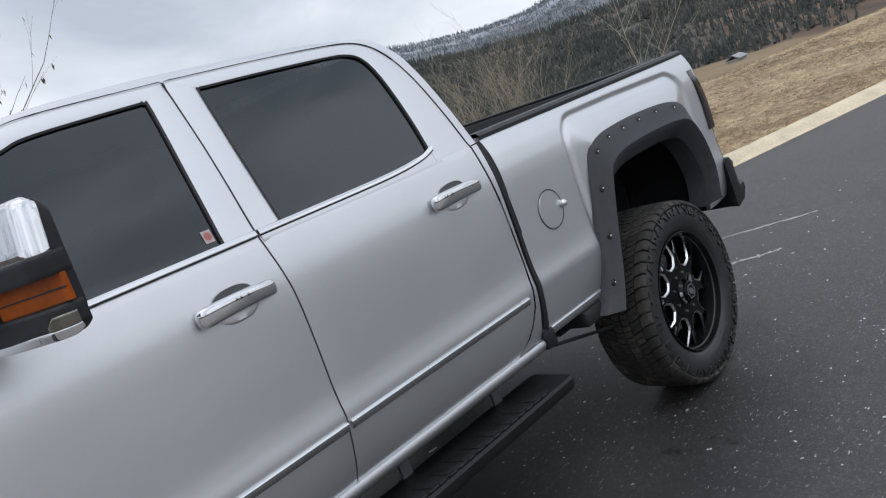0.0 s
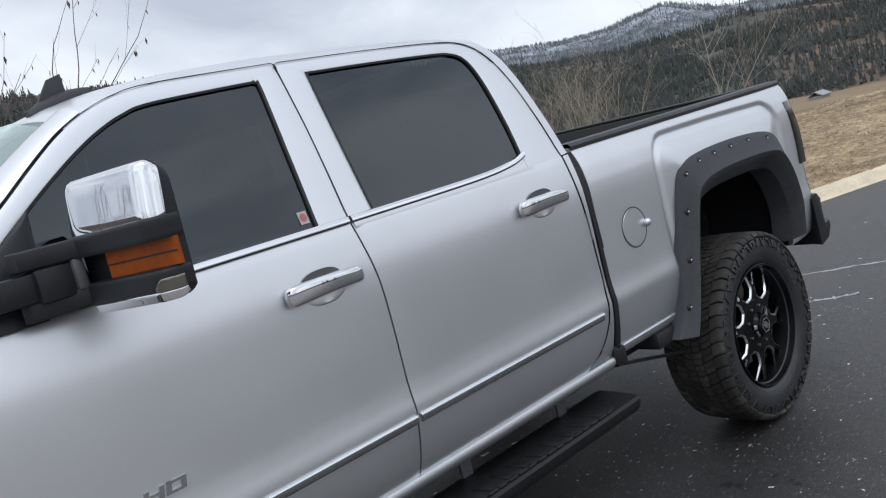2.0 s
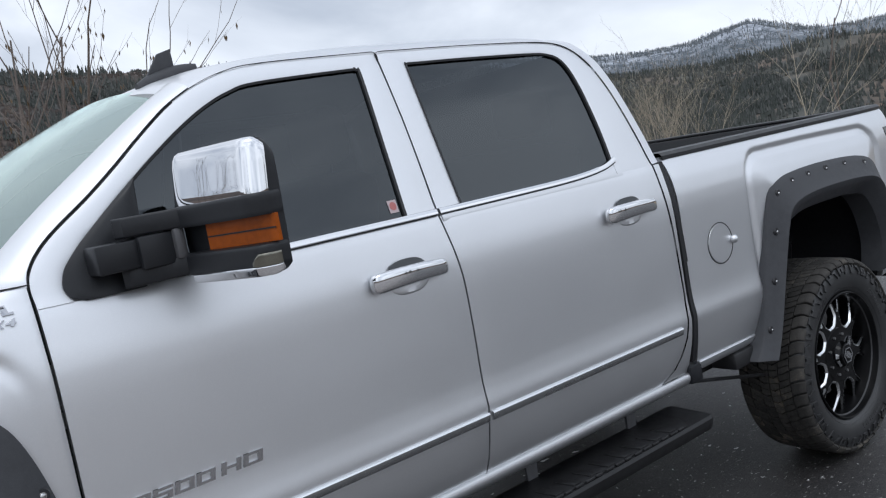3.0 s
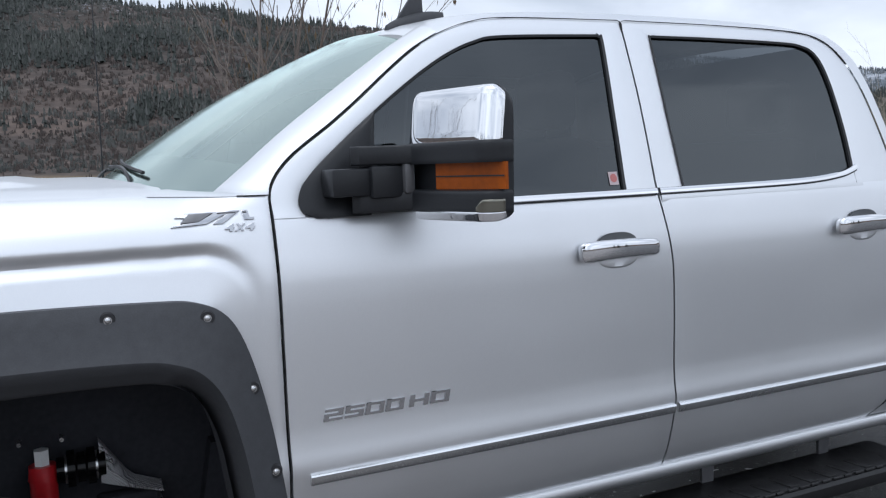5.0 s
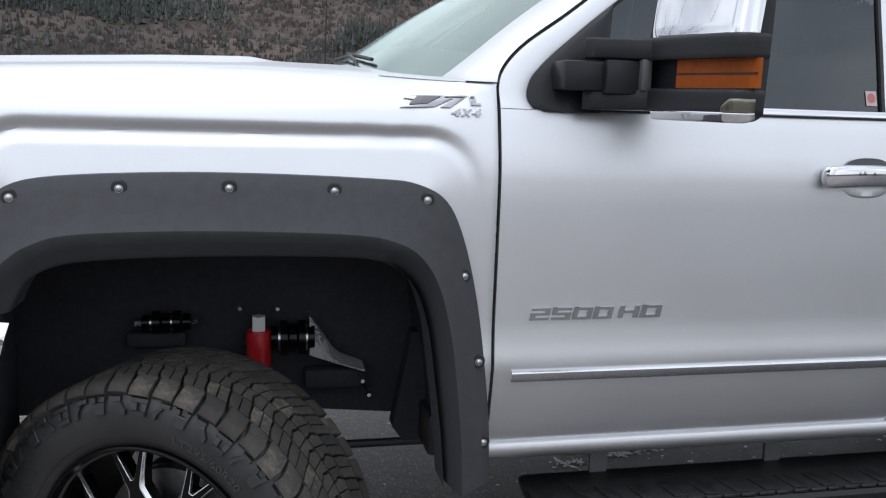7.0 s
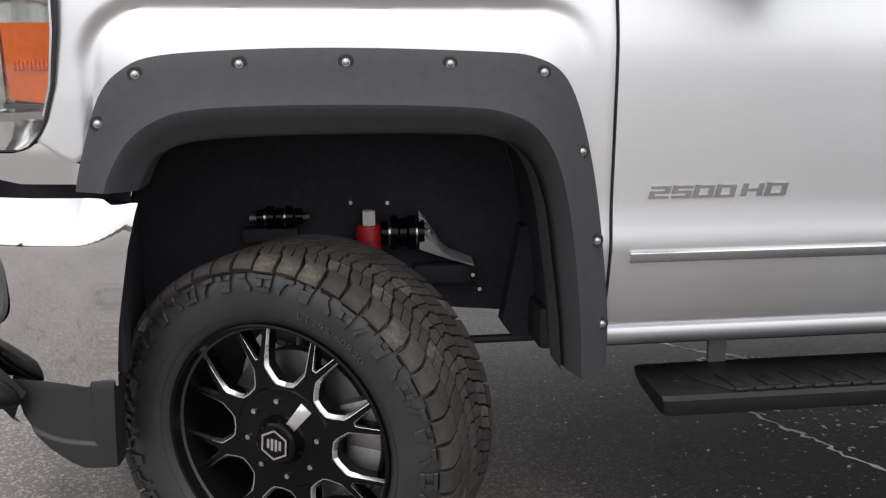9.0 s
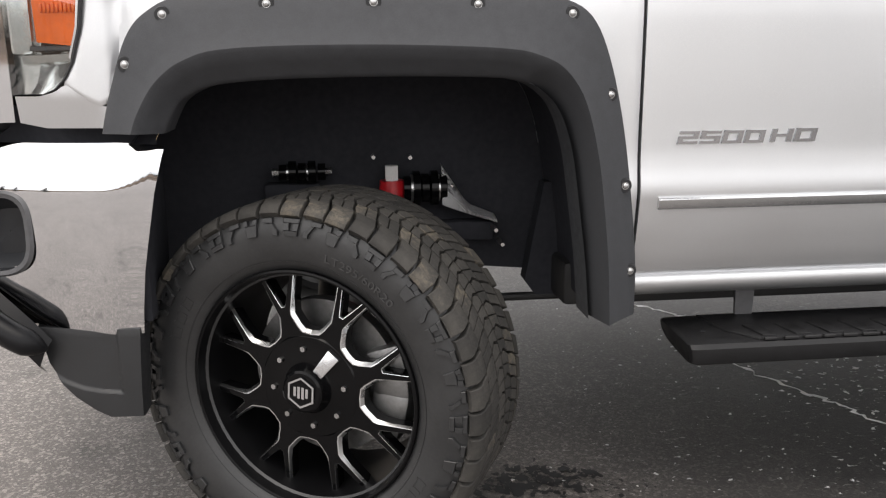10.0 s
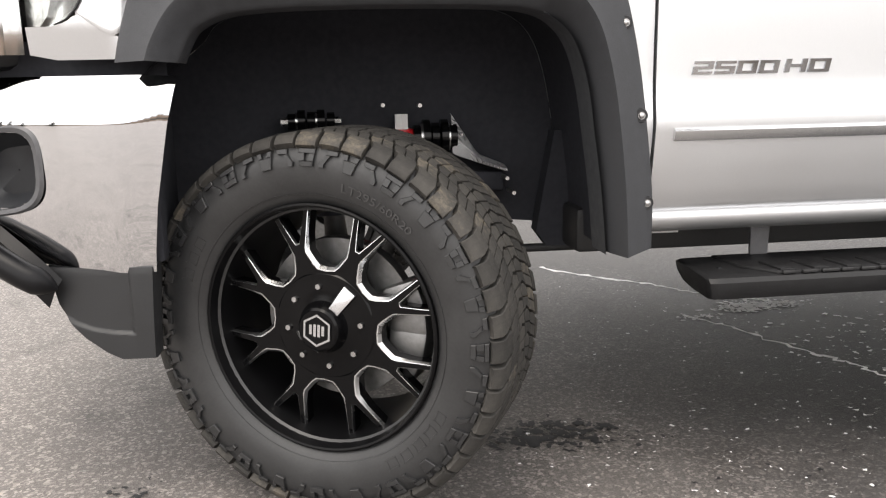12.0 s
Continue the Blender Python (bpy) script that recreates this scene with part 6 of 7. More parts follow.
def block_badge(word, x0, x1, z0, z1):
    """Wide square badge characters of raised bars, each character one mesh."""
    cell = (x1 - x0) / len(word)
    for k, ch in enumerate(word):
        bm = bmesh.new()
        for n, s in enumerate(SHAPES[ch]):
            q = [(x0 + cell * (k + 0.89 * u) + 0.22 * (z1 - z0) * (v - 0.5), z0 + (z1 - z0) * v) for u, v in STROKES[s]]
            prism(bm, [(x, -side(x, z) + 0.001, z) for x, z in q], (0, -0.0052 - 0.00010 * n, 0), 0.0)
        part("badge_letter", bm, BADGE, front_door, "chrome badge character")


block_badge("2500", 0.849, 1.056, 0.9645, 0.9930)
block_badge("HD", 1.066, 1.180, 0.9655, 0.9950)
# emblem on the fender: dark angular shapes with a bright outline
bm, bm2 = bmesh.new(), bmesh.new()


def emblem(pts, b, d):
    prism(b, [(x, -side(x, z) - 0.0005, z) for x, z in pts], (0, -d, 0), 0.0008)


Z_OUT = [(0.540, 1.439), (0.616, 1.443), (0.659, 1.463), (0.640, 1.468), (0.572, 1.467), (0.550, 1.459), (0.578, 1.457), (0.555, 1.446)]
Z_IN = [(0.580, 1.4655), (0.632, 1.4665), (0.600, 1.449), (0.560, 1.4465)]
SEVEN = [(0.640, 1.469), (0.690, 1.469), (0.651, 1.442), (0.630, 1.442), (0.660, 1.461), (0.637, 1.461)]
SEVEN_IN = [(0.644, 1.467), (0.684, 1.467), (0.681, 1.4645), (0.641, 1.4645)]
ONE = [(0.693, 1.469), (0.707, 1.469), (0.711, 1.453), (0.720, 1.453), (0.720, 1.448), (0.698, 1.448)]
ONE_IN = [(0.695, 1.4675), (0.704, 1.4675), (0.705, 1.4640), (0.696, 1.4640)]
for outer, inner in ((Z_OUT, Z_IN), (SEVEN, SEVEN_IN), (ONE, ONE_IN)):
    emblem(outer, bm, 0.0035)
    emblem(inner, bm2, 0.0064)
eb = part("emblem_outline", bm, BADGE, fender, "bright angular fender emblem")
part("emblem_face", bm2, DARKINK, eb)
badge_text("4X4", 0.654, 0.722, 1.424, 1.440, 0.005, BADGE, fender, "chrome badge character", 0.3)

bm = bmesh.new()
zs_, xs_ = (1.478, 1.514), (1.712, 1.742)
pts = [(x, -side(1.7, z) + 0.008, z) for x, z in ((xs_[0], zs_[0]), (xs_[1], zs_[0]), (xs_[1], zs_[1]), (xs_[0], zs_[1]))]
prism(bm, pts, (0, -0.0008, 0))
stk = part("window_sticker", bm, STICKERW, front_door, "small red and white window sticker")
bm = bmesh.new()
cz, cx = 1.497, 1.727
bm_pts = [(cx + 0.011 * math.cos(a), -side(1.7, cz + 0.012 * math.sin(a)) + 0.0070, cz + 0.012 * math.sin(a)) for a in np.linspace(0, 2 * math.pi, 20, endpoint=False)]
prism(bm, bm_pts, (0, -0.0008, 0))
part("sticker_disc", bm, STICKERR, stk)

# ---- ground and distance ----
KERB_N = Vector((0.347, 0.938, 0)).normalized()
KERB_D = Vector((KERB_N.y, -KERB_N.x, 0))
KERB_S = 4.25


def kerb_point(s, along, z=0.0):
    """A place by its distance beyond the kerb line and its run along it."""
    p = KERB_N * (KERB_S + s) + KERB_D * along
    return (p.x, p.y, z)


def asphalt_of():
    m, b = shader("asphalt", (0.06, 0.06, 0.06), 0.55, spec=0.65)
    v = coords(m)
    grit = noise_of(m, v, 210.0, 4.0, 0.7)
    mid = noise_of(m, v, 22.0, 5.0, 0.6)
    wide = noise_of(m, v, 0.9, 5.0, 0.6)
    stones = m.node_tree.nodes.new("ShaderNodeTexVoronoi")
    stones.inputs["Scale"].default_value = 130.0
    m.node_tree.links.new(v, stones.inputs["Vector"])
    speck = mix_of(m, 0.5, ramp_of(m, grit, [(0.34, (0.010, 0.010, 0.010)), (0.50, (0.054, 0.053, 0.052)), (0.62, (0.13, 0.126, 0.123)), (0.74, (0.24, 0.235, 0.23))]),
                   ramp_of(m, stones.outputs["Color"], [(0.15, (0.016, 0.016, 0.016)), (0.60, (0.050, 0.049, 0.048)), (0.90, (0.30, 0.29, 0.28))]))
    c = mix_of(m, 0.30, speck, ramp_of(m, wide, [(0.3, (0.044, 0.043, 0.043)), (0.7, (0.098, 0.095, 0.094))]))
    # light put into the colour: paler in the open lot, darker towards the verge
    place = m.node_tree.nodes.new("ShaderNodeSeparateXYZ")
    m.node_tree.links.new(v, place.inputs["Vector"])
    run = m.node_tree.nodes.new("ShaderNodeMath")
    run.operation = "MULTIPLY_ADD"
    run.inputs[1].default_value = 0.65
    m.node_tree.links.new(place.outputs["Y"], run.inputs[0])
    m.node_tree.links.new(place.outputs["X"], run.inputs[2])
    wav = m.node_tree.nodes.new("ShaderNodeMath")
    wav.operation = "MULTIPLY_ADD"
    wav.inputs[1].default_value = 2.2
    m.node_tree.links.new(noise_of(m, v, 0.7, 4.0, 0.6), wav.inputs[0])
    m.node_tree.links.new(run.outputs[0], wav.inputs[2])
    lot_light = m.node_tree.nodes.new("ShaderNodeMapRange")
    lot_light.interpolation_type = "SMOOTHSTEP"
    lot_light.inputs["From Min"].default_value, lot_light.inputs["From Max"].default_value = -0.6, 3.1
    lot_light.inputs["To Min"].default_value, lot_light.inputs["To Max"].default_value = 1.0, 0.0
    m.node_tree.links.new(wav.outputs[0], lot_light.inputs["Value"])
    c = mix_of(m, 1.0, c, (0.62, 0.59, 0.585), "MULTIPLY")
    c = mix_of(m, lot_light.outputs["Result"], c, mix_of(m, 1.0, c, (4.7, 4.55, 4.35), "MULTIPLY"))
    wet = ramp_of(m, noise_of(m, v, 2.7, 4.0, 0.6, 0.8), [(0.28, (0.55, 0.55, 0.55)), (0.42, (1, 1, 1))])
    c = mix_of(m, 1.0, c, wet, "MULTIPLY")
    # truck shade with damp, put in the colour: wide, ragged, beside the running board
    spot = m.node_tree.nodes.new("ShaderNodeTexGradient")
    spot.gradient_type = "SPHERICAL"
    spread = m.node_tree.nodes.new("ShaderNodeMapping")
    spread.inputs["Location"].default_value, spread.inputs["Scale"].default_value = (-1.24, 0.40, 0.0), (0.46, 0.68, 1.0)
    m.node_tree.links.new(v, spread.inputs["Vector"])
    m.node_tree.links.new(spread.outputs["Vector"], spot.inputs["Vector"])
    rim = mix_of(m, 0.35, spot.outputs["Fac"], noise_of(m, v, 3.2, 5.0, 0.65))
    damp_shade = ramp_of(m, rim, [(0.22, (1, 1, 1)), (0.46, (0.30, 0.30, 0.31))])
    c = mix_of(m, 1.0, c, damp_shade, "MULTIPLY")
    flecks = ramp_of(m, noise_of(m, coords(m, scale=(1, 2.6, 1)), 34.0, 5.0, 0.72, 0.9), [(0.615, (0, 0, 0)), (0.66, (0.85, 0.85, 0.85))])
    patch = ramp_of(m, noise_of(m, v, 1.6, 3.0), [(0.35, (0.12, 0.12, 0.12)), (0.62, (1, 1, 1))])
    c = mix_of(m, mix_of(m, 1.0, flecks, patch, "MULTIPLY"), c, (0.56, 0.55, 0.53))
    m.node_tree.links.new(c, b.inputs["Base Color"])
    bump_of(m, b, mix_of(m, 0.4, grit, mid), 0.8, 0.008)
    return m


ASPHALT = asphalt_of()
CONCRETE = vary("kerb_concrete", (0.62, 0.53, 0.38), 0.85, scale=45, amount=0.25, bump=0.4, dist=0.004)
ROADLINE = vary("worn_white_paint", (0.36, 0.355, 0.35), 0.8, scale=60, amount=0.4)
SALT = vary("pale_crack_filler", (0.78, 0.77, 0.75), 0.85, scale=70, amount=0.35)
OIL = vary("damp_stain", (0.016, 0.016, 0.017), 0.5, scale=30, amount=0.3)


def dry_grass_of(name, stops):
    m, b = shader(name, (0.3, 0.25, 0.15), 0.9, spec=0.2)
    v = coords(m)
    wide, fine, mid = noise_of(m, v, 0.35, 5.0), noise_of(m, v, 17.0, 6.0, 0.75), noise_of(m, v, 4.5, 6.0, 0.75)
    c = mix_of(m, 0.38, ramp_of(m, mid, stops), ramp_of(m, fine, stops))
    c = mix_of(m, 0.28, c, ramp_of(m, wide, stops))
    m.node_tree.links.new(c, b.inputs["Base Color"])
    bump_of(m, b, fine, 0.6, 0.02)
    return m


GRASS = dry_grass_of("dry_grass_ground", [(0.37, (0.060, 0.043, 0.028)), (0.48, (0.23, 0.165, 0.10)), (0.60, (0.58, 0.455, 0.285))])
BLADE = dry_grass_of("dry_grass_blades", [(0.34, (0.10, 0.074, 0.046)), (0.48, (0.33, 0.25, 0.155)), (0.62, (0.70, 0.56, 0.37))])

# asphalt: one wide sheet up to the kerb
P = []
for s in (-160.0, -60.0, -25.0, -12.0, -6.0, -3.0, -0.17):
    P.append([kerb_point(s, a, 0.0) for a in np.linspace(-160, 160, 41)])
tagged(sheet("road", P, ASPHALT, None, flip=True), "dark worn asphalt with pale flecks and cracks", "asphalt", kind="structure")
# kerb: gutter pan, face and top
P = []
for a in np.arange(-60, 60.1, 1.5):
    P.append([kerb_point(s, a + 0.002 * math.sin(a * 7), z) for s, z in ((-0.19, -0.01), (-0.19, 0.005), (-0.125, 0.010), (-0.112, 0.022), (-0.05, 0.072), (-0.02, 0.090), (0.10, 0.100), (0.12, 0.094), (0.13, 0.0))])
kerb = tagged(sheet("kerb", P, CONCRETE, None, angle=50), "pale concrete kerb beside the grass", "kerb", kind="structure")

# grassy verge that falls away to the valley
V_S = np.concatenate([np.linspace(0.11, 12.5, 76), np.linspace(13.5, 60, 24)])


def verge_z(s, a):
    bumpy = 0.05 * noise.noise(Vector((s * 0.9, a * 0.9, 0))) + 0.045 * noise.noise(Vector((s * 4.1, a * 3.3, 4)))
    base = 0.085 + 0.05 * math.sin(min(s, 9) / 9 * math.pi)
    drop = 0.0 if s < 9.0 else -0.16 * (s - 9.0) - 0.05 * min(4, (s - 9.0))
    return base + bumpy * min(1, (s - 0.1) / 1.0) + drop


P = [[kerb_point(s, a, verge_z(s, a)) for a in np.concatenate([np.linspace(-60, -16, 30), np.linspace(-15.5, 45, 150), np.linspace(46, 90, 20)])] for s in V_S]
verge = tagged(sheet("grass_verge", P, GRASS, None, flip=True), "dry straw-coloured grass bank beside the kerb", "grass", kind="structure")

rng = random.Random(4)
vs, fs = [], []
for k in range(90000):
    s, a = 0.12 + 10.5 * rng.random() ** 1.5, 5.0 + 30.0 * rng.random() ** 1.3
    if noise.noise(Vector((s * 0.9, a * 0.5, 9))) < -0.15 and rng.random() < 0.8:
        continue
    p = Vector(kerb_point(s, a, verge_z(s, a) - 0.004))
    h, w, ang = rng.uniform(0.012, 0.045) * (2.2 if rng.random() < 0.02 else 1), rng.uniform(0.002, 0.0045) + 0.0002 * s, rng.uniform(0, 6.28)
    lean = Vector((rng.gauss(0, 1.2), rng.gauss(0, 1.2), 0)) * h
    d = Vector((math.cos(ang), math.sin(ang), 0)) * w
    i = len(vs)
    vs += [p - d, p + d, p + lean * 0.5 + Vector((0, 0, h * 0.7)) + d * 0.6, p + lean + Vector((0, 0, h))]
    fs += [(i, i + 1, i + 2), (i, i + 2, i + 3)]
tagged(link_mesh("grass_blades", vs, fs, BLADE), "short dry winter grass blades", "grass", kind="stuff")

vs, fs = [], []
for k in range(5200):
    s, a = 0.15 + 8.5 * rng.random(), 5.0 + 28.0 * rng.random() ** 1.3
    if noise.noise(Vector((s * 0.8, a * 0.25, 31))) < 0.05:
        continue
    p, w, t = Vector(kerb_point(s, a, verge_z(s, a) + 0.012)), rng.uniform(0.012, 0.045), rng.uniform(0, 6.28)
    u, v = Vector((math.cos(t), math.sin(t), rng.gauss(0, 0.3))) * w, Vector((-math.sin(t), math.cos(t), rng.gauss(0, 0.3))) * w * 0.6
    i = len(vs)
    vs += [p - u, p - v, p + u, p + v + Vector((0, 0, 0.006))]
    fs += [(i, i + 1, i + 2, i + 3)]
LITTER = vary("fallen_leaf", (0.44, 0.34, 0.24), 0.85, scale=3.0, amount=0.45)
tagged(link_mesh("leaf_litter", vs, fs, LITTER), "pale fallen leaves on the dry grass", "leaves", kind="stuff")

# hills
AZ = [-180, -150, -120, -90, -60, -30, 0, 12, 20, 27, 33, 40, 46, 55, 63, 70, 75, 79, 84, 90, 100, 115, 140, 160, 180]
EL1 = [3.0, 3.5, 3.0, 3.0, 3.0, 2.0, 1.5, 1.6, 2.2, 2.6, 2.6, 3.2, 4.4, 6.3, 7.6, 8.2, 8.5, 9.3, 9.7, 9.7, 10.0, 9.0, 6.0, 4.5, 4.0]
AZ2 = [-180, -60, 0, 15, 20, 25, 27.5, 29, 31, 32.5, 34.5, 37, 39.5, 43, 50, 60, 180]
EL2 = [2.0, 2.0, 2.6, 3.1, 3.2, 3.4, 3.6, 4.2, 4.9, 4.7, 4.3, 4.25, 4.45, 5.0, 6.0, 5.0, 2.0]
R0, R1, R2 = 90.0, 900.0, 2600.0


def terrain_z(r, az):
    e1, e2 = np.interp(az, AZ, EL1), np.interp(az, AZ2, EL2)
    x, y = r * math.cos(radians(az)), r * math.sin(radians(az))
    top1, top2 = R1 * math.tan(radians(e1)), R2 * math.tan(radians(e2))
    rough = noise.fractal(Vector((x / 260, y / 260, 0)), 0.9, 2.1, 5)
    fine = noise.fractal(Vector((x / 60, y / 60, 3)), 0.8, 2.1, 4)
    if r < R0:
        return -12.0
    if r < R1:
        t = (r - R0) / (R1 - R0)
        z = -12 + (top1 + 12) * (0.35 * t + 0.65 * t * t * (3 - 2 * t))
        return z + rough * 13 * t * (1 - t) * 2.2 + rough * 5 * t + fine * 3.5 * min(1, t * 4)
    t = (r - R1) / (R2 - R1)
    if r <= R2:
        dip = top1 * (1 - t) - 60 * math.sin(math.pi * min(1, t * 1.2)) ** 2 + top2 * t * t * (3 - 2 * t)
        z = max(-10, min(dip, top2 * (0.25 + 0.75 * t) if t > 0.3 else dip))
        return z + rough * 16 * t + fine * 4 + rough * 5 * (1 - t)
    return top2 - (r - R2) * 0.15


def hill_material():
    m, b = shader("hillside", (0.1, 0.08, 0.06), 0.95, spec=0.1)
    v = coords(m)
    pos = m.node_tree.nodes.new("ShaderNodeSeparateXYZ")
    m.node_tree.links.new(v, pos.inputs["Vector"])
    big, mid, fine = noise_of(m, v, 0.0045, 6.0, 0.65), noise_of(m, v, 0.022, 6.0, 0.7), noise_of(m, v, 0.16, 5.0, 0.7)
    scrub = mix_of(m, 0.55, ramp_of(m, mid, [(0.32, (0.030, 0.034, 0.030)), (0.48, (0.062, 0.054, 0.049)), (0.62, (0.100, 0.082, 0.071)), (0.74, (0.145, 0.125, 0.105))]),
                   ramp_of(m, fine, [(0.3, (0.028, 0.026, 0.025)), (0.55, (0.082, 0.069, 0.064)), (0.75, (0.15, 0.13, 0.122))]))
    scrub = mix_of(m, 0.8, scrub, ramp_of(m, big, [(0.36, (0.55, 0.60, 0.58)), (0.5, (1.0, 0.97, 0.95)), (0.62, (1.7, 1.52, 1.42))]), "MULTIPLY")
    # dark forest floor to the east, straw fields on the valley floor
    turn = m.node_tree.nodes.new("ShaderNodeMath")
    turn.operation = "ARCTAN2"
    m.node_tree.links.new(pos.outputs["Y"], turn.inputs[0])
    m.node_tree.links.new(pos.outputs["X"], turn.inputs[1])
    reach = m.node_tree.nodes.new("ShaderNodeVectorMath")
    reach.operation = "LENGTH"
    m.node_tree.links.new(v, reach.inputs[0])

    def fade(value, lo, hi):
        r = m.node_tree.nodes.new("ShaderNodeMapRange")
        r.interpolation_type = "SMOOTHSTEP"
        r.inputs["From Min"].default_value, r.inputs["From Max"].default_value = lo, hi
        m.node_tree.links.new(value, r.inputs["Value"])
        return r.outputs["Result"]

    floor_c = ramp_of(m, mix_of(m, 0.5, mid, fine), [(0.36, (0.050, 0.056, 0.052)), (0.52, (0.075, 0.078, 0.070)), (0.64, (0.12, 0.11, 0.098))])
    floor_c = mix_of(m, ramp_of(m, big, [(0.56, (0, 0, 0)), (0.62, (0.8, 0.8, 0.8))]), floor_c, (0.145, 0.112, 0.092))
    floor_c = mix_of(m, fade(turn.outputs[0], 0.46, 0.38), floor_c, ramp_of(m, mid, [(0.35, (0.085, 0.066, 0.054)), (0.65, (0.19, 0.135, 0.10))]))
    scrub = mix_of(m, fade(turn.outputs[0], 0.98, 0.82), scrub, floor_c)
    scrub = mix_of(m, fade(reach.outputs["Value"], 205.0, 190.0), scrub, ramp_of(m, mid, [(0.35, (0.17, 0.128, 0.08)), (0.65, (0.27, 0.205, 0.13))]))
    height = m.node_tree.nodes.new("ShaderNodeMapRange")
    height.inputs["From Min"].default_value, height.inputs["From Max"].default_value = 62.0, 150.0
    m.node_tree.links.new(pos.outputs["Z"], height.inputs["Value"])
    lift = m.node_tree.nodes.new("ShaderNodeMath")
    lift.operation = "MULTIPLY_ADD"
    lift.inputs[1].default_value, lift.inputs[2].default_value = 0.28, 0.0
    m.node_tree.links.new(height.outputs["Result"], lift.inputs[0])
    add = m.node_tree.nodes.new("ShaderNodeMath")
    add.operation = "ADD"
    m.node_tree.links.new(lift.outputs[0], add.inputs[0])
    m.node_tree.links.new(mix_of(m, 0.60, mid, fine), add.inputs[1])
    snow = ramp_of(m, add.outputs[0], [(0.71, (0, 0, 0)), (0.86, (1, 1, 1))])
    # distance haze put into the colour: blue-grey beyond about 1 km
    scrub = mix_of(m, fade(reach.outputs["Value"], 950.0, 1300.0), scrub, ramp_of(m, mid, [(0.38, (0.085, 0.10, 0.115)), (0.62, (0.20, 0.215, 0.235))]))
    c = mix_of(m, snow, scrub, (0.40, 0.425, 0.47))
    m.node_tree.links.new(c, b.inputs["Base Color"])
    return m


HILL = hill_material()
azs = np.concatenate([np.linspace(-180, 5, 60, endpoint=False), np.linspace(5, 112, 300), np.linspace(112, 180, 24)[1:]])
rs = np.concatenate([[0, 20, 60], np.geomspace(90, 900, 70), np.geomspace(930, 2600, 44), [2900, 3500, 4800]])
P = [[(r * math.cos(radians(a)), r * math.sin(radians(a)), terrain_z(r, a)) for a in azs] for r in rs]
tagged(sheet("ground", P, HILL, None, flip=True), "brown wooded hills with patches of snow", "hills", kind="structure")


def leaf_material(name, stops, rough=0.9):
    m, b = shader(name, stops[0], rough, spec=0.15)
    g = m.node_tree.nodes.new("ShaderNodeNewGeometry")
    c = ramp_of(m, g.outputs["Random Per Island"], [(k / max(1, len(stops) - 1), s) for k, s in enumerate(stops)])
    stand = ramp_of(m, noise_of(m, coords(m), 0.016, 5.0, 0.65), [(0.32, (0.72, 0.74, 0.74)), (0.5, (1.0, 1.0, 1.0)), (0.68, (1.36, 1.30, 1.26))])
    m.node_tree.links.new(mix_of(m, 1.0, c, stand, "MULTIPLY"), b.inputs["Base Color"])
    return m


CONIFER = leaf_material("conifer_needles", [(0.050, 0.057, 0.052), (0.066, 0.072, 0.066), (0.060, 0.068, 0.062), (0.088, 0.093, 0.088), (0.118, 0.121, 0.117)])
BRUSH = leaf_material("bare_thicket", [(0.088, 0.074, 0.068), (0.102, 0.085, 0.078), (0.116, 0.096, 0.088), (0.100, 0.092, 0.087), (0.135, 0.112, 0.098)])
GREYBRUSH = leaf_material("grey_thicket", [(0.092, 0.098, 0.093), (0.11, 0.116, 0.108), (0.128, 0.13, 0.122), (0.118, 0.118, 0.114), (0.16, 0.158, 0.148)])
# snow-dusted needles, with pale blue distance haze put into the colour
HAZEFROST = leaf_material("hazy_snow_conifer", [(0.085, 0.096, 0.105), (0.11, 0.125, 0.135), (0.145, 0.16, 0.17), (0.21, 0.225, 0.24)])
BARK = vary("grey_brown_bark", (0.12, 0.10, 0.088), 0.9, scale=30, amount=0.35, bump=0.5, dist=0.004)
TWIG = vary("pale_twig_bark", (0.31, 0.275, 0.215), 0.85, scale=30, amount=0.3)
DARKTWIG = vary("dark_twig_bark", (0.17, 0.145, 0.125), 0.85, scale=30, amount=0.3)
DEADLEAF = leaf_material("withered_leaf", [(0.10, 0.075, 0.05), (0.17, 0.12, 0.075)])


